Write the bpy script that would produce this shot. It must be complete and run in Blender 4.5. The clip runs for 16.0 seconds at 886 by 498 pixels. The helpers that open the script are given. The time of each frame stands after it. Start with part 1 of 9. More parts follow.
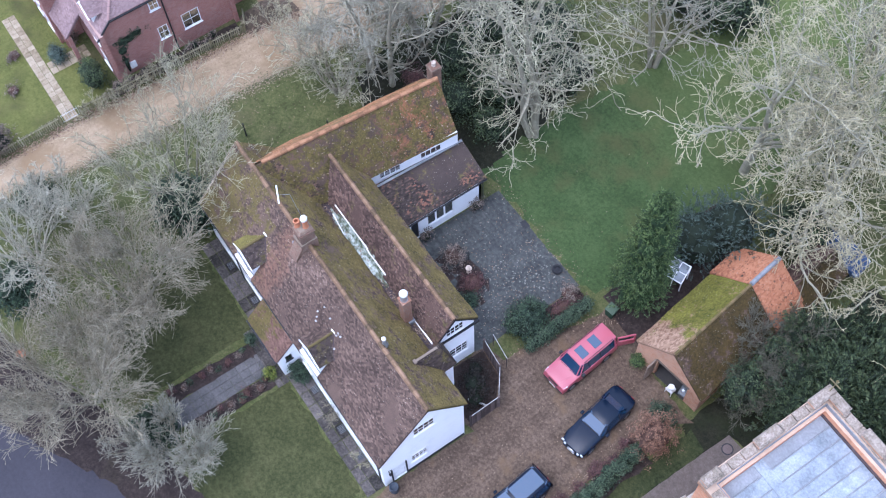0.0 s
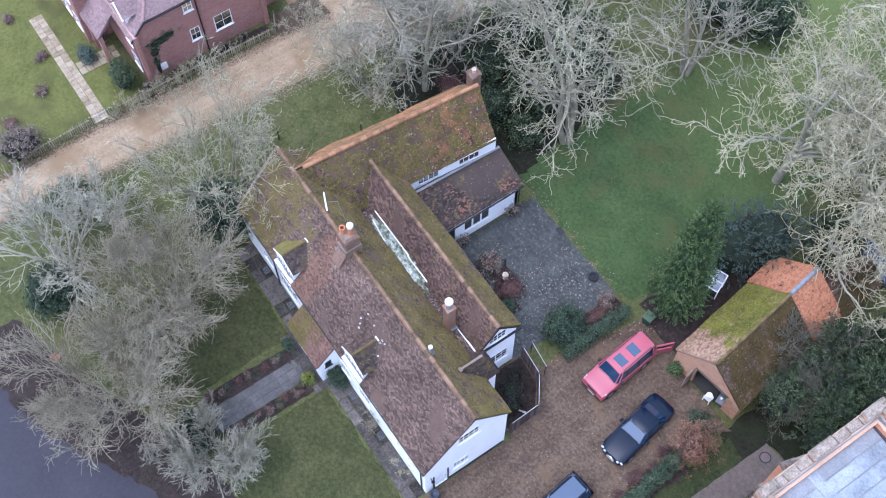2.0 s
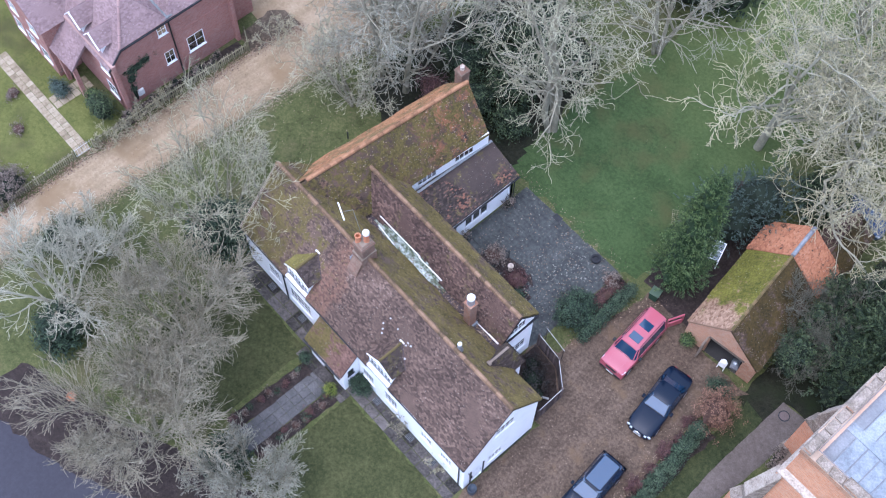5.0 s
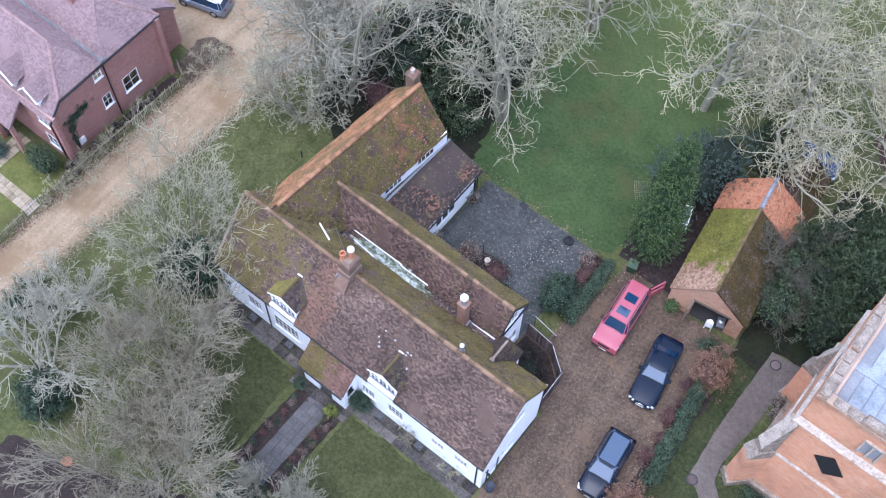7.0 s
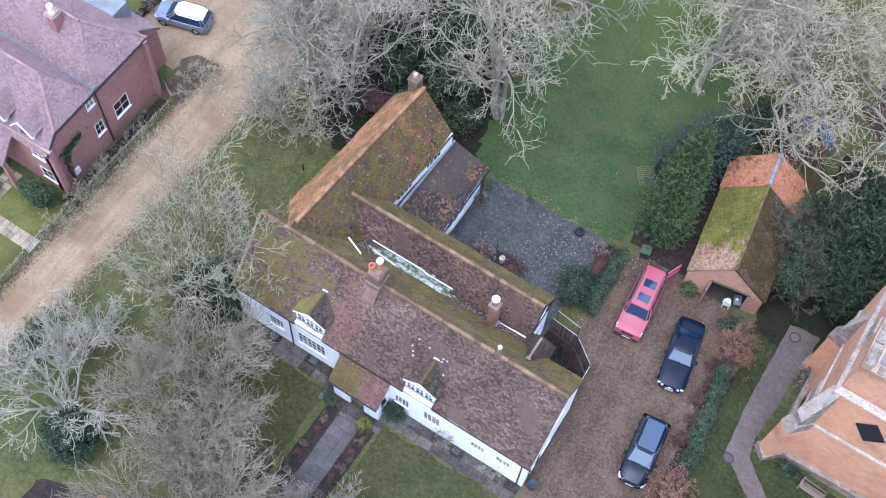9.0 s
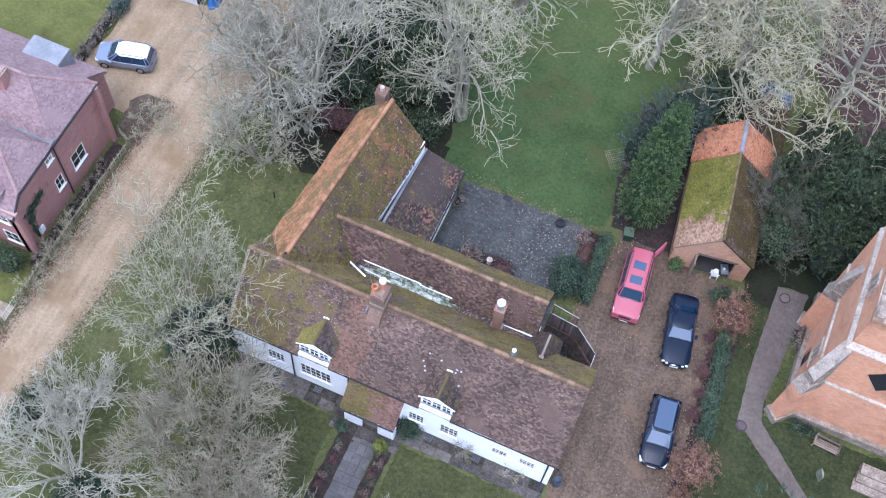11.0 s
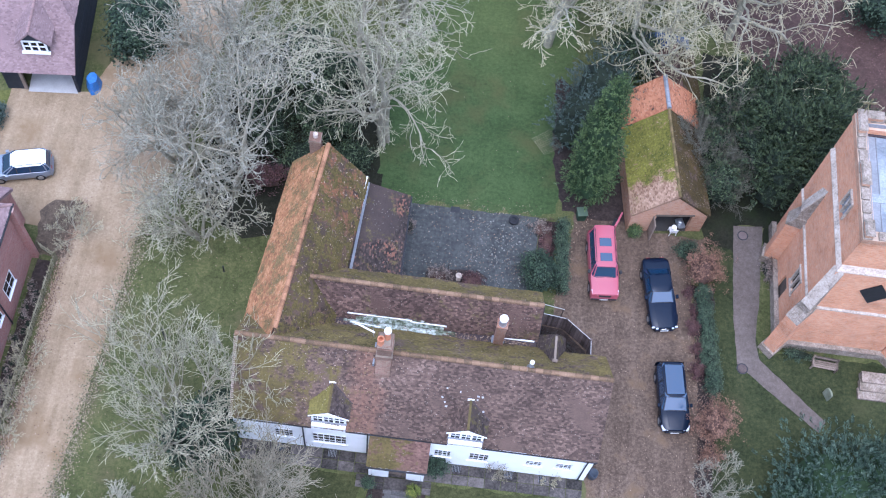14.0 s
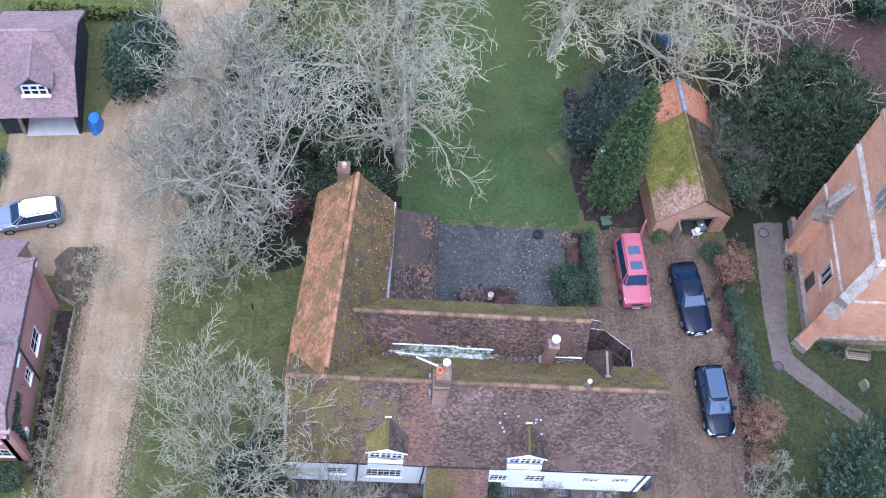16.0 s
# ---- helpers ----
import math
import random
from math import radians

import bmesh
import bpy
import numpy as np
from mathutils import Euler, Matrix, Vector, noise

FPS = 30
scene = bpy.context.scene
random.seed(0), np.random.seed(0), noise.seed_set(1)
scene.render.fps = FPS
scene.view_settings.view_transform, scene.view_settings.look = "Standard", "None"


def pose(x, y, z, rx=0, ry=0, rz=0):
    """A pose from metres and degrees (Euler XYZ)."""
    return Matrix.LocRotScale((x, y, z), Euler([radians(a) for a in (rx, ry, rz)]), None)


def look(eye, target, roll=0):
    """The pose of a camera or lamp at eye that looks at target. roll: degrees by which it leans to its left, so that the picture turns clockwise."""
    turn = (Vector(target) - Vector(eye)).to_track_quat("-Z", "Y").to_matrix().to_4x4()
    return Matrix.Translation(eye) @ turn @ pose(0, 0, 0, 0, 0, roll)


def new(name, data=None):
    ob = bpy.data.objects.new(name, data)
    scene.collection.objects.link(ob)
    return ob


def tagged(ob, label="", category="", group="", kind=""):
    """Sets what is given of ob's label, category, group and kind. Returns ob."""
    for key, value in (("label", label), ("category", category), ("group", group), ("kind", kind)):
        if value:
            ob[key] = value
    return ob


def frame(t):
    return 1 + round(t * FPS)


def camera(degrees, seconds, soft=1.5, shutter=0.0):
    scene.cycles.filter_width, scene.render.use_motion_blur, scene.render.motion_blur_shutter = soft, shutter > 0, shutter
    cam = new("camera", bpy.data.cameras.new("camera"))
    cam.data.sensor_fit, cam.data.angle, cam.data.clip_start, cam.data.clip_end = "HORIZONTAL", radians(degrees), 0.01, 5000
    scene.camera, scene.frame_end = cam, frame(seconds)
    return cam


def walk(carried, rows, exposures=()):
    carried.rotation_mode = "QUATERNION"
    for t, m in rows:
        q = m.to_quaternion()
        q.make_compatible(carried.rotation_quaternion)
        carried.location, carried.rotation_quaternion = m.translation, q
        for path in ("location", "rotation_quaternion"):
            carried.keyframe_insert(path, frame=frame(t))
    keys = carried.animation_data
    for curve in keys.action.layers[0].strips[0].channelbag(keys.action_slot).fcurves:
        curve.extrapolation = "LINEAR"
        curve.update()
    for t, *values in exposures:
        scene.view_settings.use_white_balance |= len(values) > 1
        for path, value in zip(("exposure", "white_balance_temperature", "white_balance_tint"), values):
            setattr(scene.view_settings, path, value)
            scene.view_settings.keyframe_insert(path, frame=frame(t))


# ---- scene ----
SKY_STRENGTH, SUN_STRENGTH, EXPOSURE, KELVIN = 0.14, 1.5, 1.07, 4890.0
cam = camera(42.0, 16.0, soft=1.1)
PATH = [
    (0, (18.309, -6.361, 66.06), (17.521, -5.884, 64.285), -3.6),
    (0.5, (17.697, -7.042, 66.104), (16.914, -6.558, 64.329), -2.8),
    (1, (16.998, -7.769, 66.193), (16.221, -7.277, 64.417), -2.2),
    (1.5, (16.279, -8.49, 66.33), (15.512, -7.993, 64.551), -1.5),
    (2, (15.52, -9.218, 66.483), (14.764, -8.71, 64.702), -0.7),
    (2.5, (14.767, -9.956, 66.652), (14.023, -9.435, 64.87), 0.3),
    (3, (14.006, -10.734, 66.757), (13.272, -10.205, 64.974), 1.1),
    (3.5, (13.393, -11.521, 66.842), (12.669, -10.984, 65.056), 1.6),
    (4, (12.964, -12.353, 66.95), (12.245, -11.808, 65.165), 2.0),
    (4.5, (12.673, -13.103, 67.038), (11.975, -12.528, 65.254), 2.0),
    (5, (12.331, -13.689, 67.065), (11.666, -13.072, 65.283), 1.4),
    (5.2, (12.125, -13.945, 67.074), (11.48, -13.307, 65.292), 1.3),
    (7.3, (7.902, -16.97, 67.018), (7.374, -16.236, 65.234), 2.8),
    (7.5, (7.443, -17.271, 67.03), (6.922, -16.533, 65.246), 3.1),
    (8, (6.217, -17.948, 67.079), (5.727, -17.191, 65.294), 3.7),
    (10.3, (0.25, -20.203, 66.724), (-0.087, -19.369, 64.938), 6.1),
    (10.5, (-0.229, -20.343, 66.705), (-0.549, -19.5, 64.92), 6.3),
    (11, (-1.433, -20.482, 66.564), (-1.711, -19.624, 64.779), 6.3),
    (11.5, (-2.83, -20.522, 66.43), (-3.06, -19.651, 64.645), 6.5),
    (12, (-4.388, -20.438, 66.348), (-4.565, -19.554, 64.563), 6.8),
    (12.5, (-5.956, -20.309, 66.353), (-6.084, -19.416, 64.568), 7.2),
    (13, (-7.491, -20.103, 66.288), (-7.571, -19.205, 64.503), 7.5),
    (13.5, (-9.043, -19.87, 66.184), (-9.074, -18.968, 64.4), 7.9),
    (14, (-10.518, -19.604, 66.075), (-10.501, -18.702, 64.291), 8.2),
    (14.5, (-12.054, -19.28, 65.978), (-11.984, -18.377, 64.195), 8.6),
    (15, (-13.754, -18.857, 65.859), (-13.635, -17.957, 64.077), 9.2),
    (15.5, (-15.547, -18.377, 65.712), (-15.409, -17.479, 63.93), 10.3),
    (16, (-17.291, -17.881, 65.643), (-17.139, -16.986, 63.861), 11.7),
]
walk(cam, [(t, look(eye, target, roll)) for t, eye, target, roll in PATH], [(0.0, EXPOSURE - 0.02, KELVIN - 40, 15.5), (5.0, EXPOSURE - 0.02, KELVIN - 30, 15.5), (7.5, EXPOSURE, KELVIN - 15, 15.0), (12.0, EXPOSURE, KELVIN - 10, 15.0), (13.5, EXPOSURE + 0.01, KELVIN - 100, 16.0), (16.0, EXPOSURE + 0.02, KELVIN - 150, 17.0)])

# ---- world and light: overcast winter day ----
SUN_EL, SUN_AZ = radians(72), radians(184)
world = bpy.data.worlds.new("world")
scene.world = world
world.use_nodes = True
wn = world.node_tree
wn.nodes.clear()
sky = wn.nodes.new("ShaderNodeTexSky")
sky.sky_type, sky.sun_disc = "NISHITA", False
sky.sun_elevation, sky.sun_rotation = SUN_EL, SUN_AZ
sky.air_density, sky.dust_density, sky.ozone_density = 1.0, 6.0, 1.0
bg = wn.nodes.new("ShaderNodeBackground")
bg.inputs["Strength"].default_value = SKY_STRENGTH
wo = wn.nodes.new("ShaderNodeOutputWorld")
wn.links.new(sky.outputs[0], bg.inputs["Color"])
wn.links.new(bg.outputs[0], wo.inputs["Surface"])
sun = new("sun", bpy.data.lights.new("sun", "SUN"))
sun.data.energy, sun.data.angle, sun.data.color = SUN_STRENGTH, radians(178), (1.0, 0.985, 0.96)
sun.matrix_world = look((60 * math.sin(SUN_AZ) * math.cos(SUN_EL), 60 * math.cos(SUN_AZ) * math.cos(SUN_EL), 60 * math.sin(SUN_EL)), (0, 0, 0))


# ---- materials ----
def toned(stops, k, warm=1.0):
    """The same colour stops, all darker or lighter, and with a little less or more blue."""
    return [(p, tuple(x * k * (warm if i == 2 else 1.0) for i, x in enumerate(c))) for p, c in stops]


def nodes_of(name):
    m = bpy.data.materials.new(name)
    m.use_nodes = True
    t = m.node_tree
    p = t.nodes["Principled BSDF"]
    return m, t, p


def add(t, kind, **inputs):
    n = t.nodes.new(kind)
    for k, v in inputs.items():
        n.inputs[k.replace("_", " ")].default_value = v
    return n


def noise_of(t, pos, scale, detail=4.0, rough=0.6, dist=0.0):
    n = add(t, "ShaderNodeTexNoise", Scale=scale, Detail=detail, Roughness=rough, Distortion=dist)
    t.links.new(pos, n.inputs["Vector"])
    return n.outputs["Fac"]


def ramp_of(t, fac, stops):
    n = t.nodes.new("ShaderNodeValToRGB")
    e = n.color_ramp.elements
    while len(e) < len(stops):
        e.new(0.5)
    for i, (p, c) in enumerate(stops):
        e[i].position = p
        e[i].color = (*c, 1) if len(c) == 3 else (c[0], c[0], c[0], 1)
    t.links.new(fac, n.inputs["Fac"])
    return n.outputs["Color"]


def mix_of(t, fac, a, b, mode="MIX"):
    n = t.nodes.new("ShaderNodeMix")
    n.data_type, n.blend_type = "RGBA", mode
    for sock, v in ((n.inputs["Factor"], fac), (n.inputs[6], a), (n.inputs[7], b)):
        if isinstance(v, bpy.types.NodeSocket):
            t.links.new(v, sock)
        elif isinstance(v, tuple):
            sock.default_value = (*v, 1)
        else:
            sock.default_value = v
    return n.outputs[2]


def math_of(t, op, a, b=0.0, c=0.0):
    n = t.nodes.new("ShaderNodeMath")
    n.operation = op
    for i, v in enumerate((a, b, c)):
        if isinstance(v, bpy.types.NodeSocket):
            t.links.new(v, n.inputs[i])
        else:
            n.inputs[i].default_value = v
    return n.outputs[0]


def bump_of(t, p, height, strength, distance=0.02):
    n = add(t, "ShaderNodeBump", Strength=strength, Distance=distance)
    t.links.new(height, n.inputs["Height"])
    t.links.new(n.outputs[0], p.inputs["Normal"])


def where(t):
    return t.nodes.new("ShaderNodeNewGeometry").outputs["Position"]


def surface(name, stops, scale=1.5, fine=25.0, rough=0.85, bump=0.4, spread=0.35, island=0.0, objects=0.0, metal=0.0, spec=0.3, dist=0.02):
    """Two scales of noise through one colour ramp, with a little relief; island/objects: variation from piece to piece."""
    m, t, p = nodes_of(name)
    pos = where(t)
    a, b = noise_of(t, pos, scale, 5), noise_of(t, pos, fine, 3)
    f = math_of(t, "ADD", math_of(t, "MULTIPLY", a, 1 - spread), math_of(t, "MULTIPLY", b, spread))
    if island:
        r = t.nodes.new("ShaderNodeNewGeometry").outputs["Random Per Island"]
        f = math_of(t, "ADD", f, math_of(t, "MULTIPLY", math_of(t, "SUBTRACT", r, 0.5), island))
    if objects:
        r = t.nodes.new("ShaderNodeObjectInfo").outputs["Random"]
        f = math_of(t, "ADD", f, math_of(t, "MULTIPLY", math_of(t, "SUBTRACT", r, 0.5), objects))
    t.links.new(ramp_of(t, f, stops), p.inputs["Base Color"])
    p.inputs["Roughness"].default_value, p.inputs["Metallic"].default_value = rough, metal
    p.inputs["Specular IOR Level"].default_value = spec
    if bump:
        bump_of(t, p, b, bump, dist)
    return m


def roof_tiles(name, stops, moss=0.5, moss_scale=0.5, moss_cols=((0.055, 0.048, 0.018), (0.17, 0.135, 0.052)), west=None, extra=None, blotch=None, streak=0.12, south=None):
    """Old clay tiles: every tile its own tone, lichen specks, moss in drifts. west: (x0, x1), the moss grows thicker from x0 to x1. extra: (x0, x1, colour), newer tiles between."""
    stops, moss_cols = toned(stops, 0.8), [c for q, c in toned([(0, moss_cols[0]), (1, moss_cols[1])], 0.84)]
    m, t, p = nodes_of(name)
    pos = where(t)
    r = t.nodes.new("ShaderNodeNewGeometry").outputs["Random Per Island"]
    a = noise_of(t, pos, 0.35, 4)
    sep = t.nodes.new("ShaderNodeSeparateXYZ")
    t.links.new(pos, sep.inputs[0])
    f = math_of(t, "ADD", math_of(t, "ADD", math_of(t, "MULTIPLY", r, 0.5), math_of(t, "MULTIPLY", a, 0.8)), math_of(t, "MULTIPLY", noise_of(t, pos, 15.0, 5, 0.8), 0.6))
    f = math_of(t, "SUBTRACT", f, 0.48)
    stretch = add(t, "ShaderNodeMapping", Scale=(2.6, 0.32, 0.32))
    t.links.new(pos, stretch.inputs["Vector"])
    f = math_of(t, "ADD", f, math_of(t, "MULTIPLY", math_of(t, "SUBTRACT", noise_of(t, stretch.outputs[0], 1.0, 5, 0.65), 0.5), streak))
    col = ramp_of(t, f, stops)
    if blotch:
        bl = ramp_of(t, math_of(t, "ADD", math_of(t, "MULTIPLY", noise_of(t, pos, 0.9, 6, 0.75), 0.85), math_of(t, "MULTIPLY", r, 0.3)), [(blotch[1], (0.0,)), (blotch[1] + 0.1, (1.0,))])
        if len(blotch) > 2:
            k = add(t, "ShaderNodeMapRange")
            t.links.new(sep.outputs[1], k.inputs[0])
            k.inputs[1].default_value, k.inputs[2].default_value, k.inputs[3].default_value = blotch[2], blotch[3], 0.12
            bl = math_of(t, "MULTIPLY", bl, k.outputs[0])
        col = mix_of(t, math_of(t, "MULTIPLY", bl, 0.72), col, blotch[0])
    if extra:
        wob = math_of(t, "ADD", sep.outputs[0], math_of(t, "MULTIPLY", noise_of(t, pos, 0.9, 4), 2.4))
        k = add(t, "ShaderNodeMapRange")
        k.interpolation_type = "SMOOTHSTEP"
        t.links.new(wob, k.inputs[0])
        k.inputs[1].default_value, k.inputs[2].default_value = extra[0] + 0.5, extra[0] + 1.5
        k2 = add(t, "ShaderNodeMapRange")
        k2.interpolation_type = "SMOOTHSTEP"
        t.links.new(wob, k2.inputs[0])
        k2.inputs[1].default_value, k2.inputs[2].default_value = extra[1] + 1.5, extra[1] + 0.9
        band = math_of(t, "MULTIPLY", math_of(t, "MULTIPLY", k.outputs[0], k2.outputs[0]), math_of(t, "ADD", math_of(t, "MULTIPLY", noise_of(t, stretch.outputs[0], 1.6, 4, 0.7), 1.1), math_of(t, "SUBTRACT", math_of(t, "MULTIPLY", r, 0.4), 0.35)))
        col = mix_of(t, band, col, extra[2])
    mo = math_of(t, "ADD", math_of(t, "ADD", math_of(t, "MULTIPLY", math_of(t, "SUBTRACT", noise_of(t, pos, moss_scale * 1.8, 8, 0.75), 0.2), 1.4), math_of(t, "MULTIPLY", noise_of(t, pos, 8.0, 4, 0.7), 0.3)), math_of(t, "MULTIPLY", r, 0.07))
    if west:
        k = add(t, "ShaderNodeMapRange")
        t.links.new(sep.outputs[0], k.inputs[0])
        k.inputs[1].default_value, k.inputs[2].default_value = west
        k.inputs[3].default_value, k.inputs[4].default_value = -0.24, 0.13
        mo = math_of(t, "ADD", mo, k.outputs[0])
    if south:
        k = add(t, "ShaderNodeMapRange")
        t.links.new(sep.outputs[1], k.inputs[0])
        k.inputs[1].default_value, k.inputs[2].default_value, k.inputs[3].default_value, k.inputs[4].default_value = *south, -0.42, 0.0
        mo = math_of(t, "ADD", mo, k.outputs[0])
    mk = add(t, "ShaderNodeMapRange")
    t.links.new(mo, mk.inputs[0])
    mk.inputs[1].default_value, mk.inputs[2].default_value = 1.02 - moss * 0.62, 1.15 - moss * 0.62
    mosscol = ramp_of(t, math_of(t, "ADD", math_of(t, "MULTIPLY", noise_of(t, pos, 7.0, 5, 0.75), 0.65), math_of(t, "MULTIPLY", noise_of(t, pos, 0.8, 4), 0.35)), [(0.36, moss_cols[0]), (0.64, moss_cols[1])])
    col = mix_of(t, mk.outputs[0], col, mosscol)
    vor = add(t, "ShaderNodeTexVoronoi", Scale=6.5)
    t.links.new(pos, vor.inputs["Vector"])
    speck = math_of(t, "MULTIPLY", math_of(t, "LESS_THAN", vor.outputs["Distance"], 0.13), math_of(t, "GREATER_THAN", noise_of(t, pos, 1.1, 3), 0.49))
    col = mix_of(t, math_of(t, "MULTIPLY", speck, 0.6), col, (0.42, 0.38, 0.32))
    t.links.new(col, p.inputs["Base Color"])
    p.inputs["Roughness"].default_value = 0.9
    p.inputs["Specular IOR Level"].default_value = 0.25
    bump_of(t, p, noise_of(t, pos, 28.0, 3), 0.5, 0.02)
    return m


def brickwork(name, c1, c2, mortar, scale=1.0, stain=((0.3, (0.5, 0.5, 0.5)), (0.7, (1, 1, 1)))):
    """Brick courses at true size, on walls that face any way."""
    m, t, p = nodes_of(name)
    pos = where(t)
    sep = t.nodes.new("ShaderNodeSeparateXYZ")
    t.links.new(pos, sep.inputs[0])
    com = t.nodes.new("ShaderNodeCombineXYZ")
    nrm = t.nodes.new("ShaderNodeSeparateXYZ")
    t.links.new(t.nodes.new("ShaderNodeNewGeometry").outputs["True Normal"], nrm.inputs[0])
    t.links.new(math_of(t, "SUBTRACT", math_of(t, "MULTIPLY", sep.outputs[0], nrm.outputs[1]), math_of(t, "MULTIPLY", sep.outputs[1], nrm.outputs[0])), com.inputs[0])
    t.links.new(sep.outputs[2], com.inputs[1])
    b = add(t, "ShaderNodeTexBrick", Scale=1.0)
    b.inputs["Brick Width"].default_value, b.inputs["Row Height"].default_value = 0.225 * scale, 0.075 * scale
    b.inputs["Bias"].default_value = -0.1
    b.inputs["Mortar Size"].default_value, b.inputs["Mortar Smooth"].default_value = 0.008, 0.3
    t.links.new(com.outputs[0], b.inputs["Vector"])
    b.inputs["Color1"].default_value, b.inputs["Color2"].default_value, b.inputs["Mortar"].default_value = (*c1, 1), (*c2, 1), (*mortar, 1)
    st = ramp_of(t, noise_of(t, pos, 0.5, 5), stain)
    col = mix_of(t, 0.75, b.outputs["Color"], st, "MULTIPLY")
    col = mix_of(t, math_of(t, "MULTIPLY", noise_of(t, pos, 6.0, 4), 0.35), col, (c1[0] * 0.5, c1[1] * 0.5, c1[2] * 0.5))
    lime = ramp_of(t, math_of(t, "ADD", math_of(t, "MULTIPLY", noise_of(t, pos, 1.6, 6, 0.75), 0.7), math_of(t, "MULTIPLY", noise_of(t, pos, 14.0, 3), 0.3)), [(0.5, (0.0,)), (0.66, (1.0,))])
    col = mix_of(t, math_of(t, "MULTIPLY", lime, 0.5), col, mortar)
    t.links.new(col, p.inputs["Base Color"])
    p.inputs["Roughness"].default_value = 0.9
    h = math_of(t, "ADD", math_of(t, "MULTIPLY", b.outputs["Fac"], -1.0), math_of(t, "MULTIPLY", noise_of(t, pos, 40.0, 3), 0.5))
    bump_of(t, p, h, 0.5, 0.015)
    return m


def glass(name, tint=(0.02, 0.025, 0.03)):
    m, t, p = nodes_of(name)
    t.nodes.remove(p)
    gl = add(t, "ShaderNodeBsdfGlossy", Roughness=0.04)
    tr = add(t, "ShaderNodeBsdfTransparent", Color=(*[0.1 + 3 * c for c in tint], 1))
    fr = add(t, "ShaderNodeFresnel", IOR=1.6)
    mx = t.nodes.new("ShaderNodeMixShader")
    t.links.new(math_of(t, "MULTIPLY", fr.outputs[0], 0.6), mx.inputs[0])
    t.links.new(tr.outputs[0], mx.inputs[1])
    t.links.new(gl.outputs[0], mx.inputs[2])
    t.links.new(mx.outputs[0], t.nodes["Material Output"].inputs["Surface"])
    return m


def paint(name, col, rough=0.35, metal=0.0, coat=0.0, dirt=0.15):
    m, t, p = nodes_of(name)
    pos = where(t)
    d = math_of(t, "MULTIPLY", noise_of(t, pos, 3.0, 5), dirt)
    t.links.new(mix_of(t, d, col, tuple(0.4 * c + 0.03 for c in col)), p.inputs["Base Color"])
    t.links.new(math_of(t, "ADD", math_of(t, "MULTIPLY", noise_of(t, pos, 9.0, 3), 0.15), rough - 0.07), p.inputs["Roughness"])
    p.inputs["Metallic"].default_value = metal
    p.inputs["Coat Weight"].default_value = coat
    p.inputs["Coat Roughness"].default_value = 0.05
    p.inputs["Coat IOR"].default_value = 1.6
    return m


BROWN = [(0.14, (0.052, 0.035, 0.027)), (0.4, (0.1, 0.067, 0.05)), (0.62, (0.15, 0.1, 0.075)), (0.88, (0.26, 0.18, 0.135))]
M_ROOF_S = roof_tiles("old_brown_tiles", BROWN, moss=0.66, moss_scale=0.7, moss_cols=((0.074, 0.058, 0.025), (0.185, 0.145, 0.044)), west=(-10.5, -18.0), extra=(-13.9, -12.4, (0.2, 0.108, 0.07)))
M_ROOF_N = roof_tiles("mossy_tiles", BROWN, moss=0.88, moss_cols=((0.045, 0.037, 0.012), (0.225, 0.17, 0.055)))
M_ROOF_DORMER = roof_tiles("dormer_tiles", [(0.2, (0.035, 0.026, 0.022)), (0.5, (0.075, 0.055, 0.046)), (0.8, (0.12, 0.088, 0.07))], moss=0.62, moss_scale=0.9, moss_cols=((0.045, 0.038, 0.014), (0.13, 0.104, 0.036)))
M_ROOF_MOSSY = roof_tiles("mossy_dormer_tiles", BROWN, moss=1.05, moss_cols=((0.09, 0.078, 0.02), (0.24, 0.2, 0.055)))
M_ROOF_B = roof_tiles("dark_brown_tiles", [(0.1, (0.032, 0.021, 0.016)), (0.42, (0.088, 0.055, 0.042)), (0.68, (0.15, 0.095, 0.072)), (0.95, (0.3, 0.19, 0.14))], moss=0.52)
M_ROOF_WE = roof_tiles("leafy_brown_tiles", [(0.12, (0.025, 0.018, 0.014)), (0.42, (0.064, 0.044, 0.032)), (0.66, (0.112, 0.075, 0.054)), (0.95, (0.26, 0.165, 0.11))], moss=0.82, moss_scale=0.8, moss_cols=((0.036, 0.031, 0.01), (0.16, 0.122, 0.034)), blotch=((0.28, 0.115, 0.05), 0.55, 10.0, 13.0))
M_ROOF_WW = roof_tiles("orange_tiles", [(0.1, (0.18, 0.085, 0.038)), (0.45, (0.36, 0.175, 0.078)), (0.7, (0.47, 0.24, 0.11)), (0.95, (0.56, 0.33, 0.17))], moss=0.72, moss_cols=((0.09, 0.07, 0.025), (0.25, 0.17, 0.07)))
M_ROOF_LEAN = roof_tiles("lean_to_tiles", [(0.1, (0.022, 0.018, 0.015)), (0.45, (0.055, 0.042, 0.036)), (0.7, (0.095, 0.07, 0.057)), (0.95, (0.17, 0.12, 0.095))], moss=0.55, moss_scale=0.9, blotch=((0.22, 0.1, 0.06), 0.66))
M_ROOF_GW = roof_tiles("green_mossy_tiles", [(0.1, (0.16, 0.09, 0.05)), (0.45, (0.32, 0.2, 0.125)), (0.7, (0.44, 0.29, 0.19)), (0.95, (0.52, 0.37, 0.25))], moss=1.05, moss_cols=((0.05, 0.055, 0.008), (0.23, 0.21, 0.035)), south=(17.4, 19.6))
# brown moss, with the shade of nearby trees darkened into its colours
M_ROOF_GE = roof_tiles("shaded_mossy_tiles", BROWN, moss=0.9, moss_cols=((0.02, 0.017, 0.006), (0.098, 0.066, 0.018)))
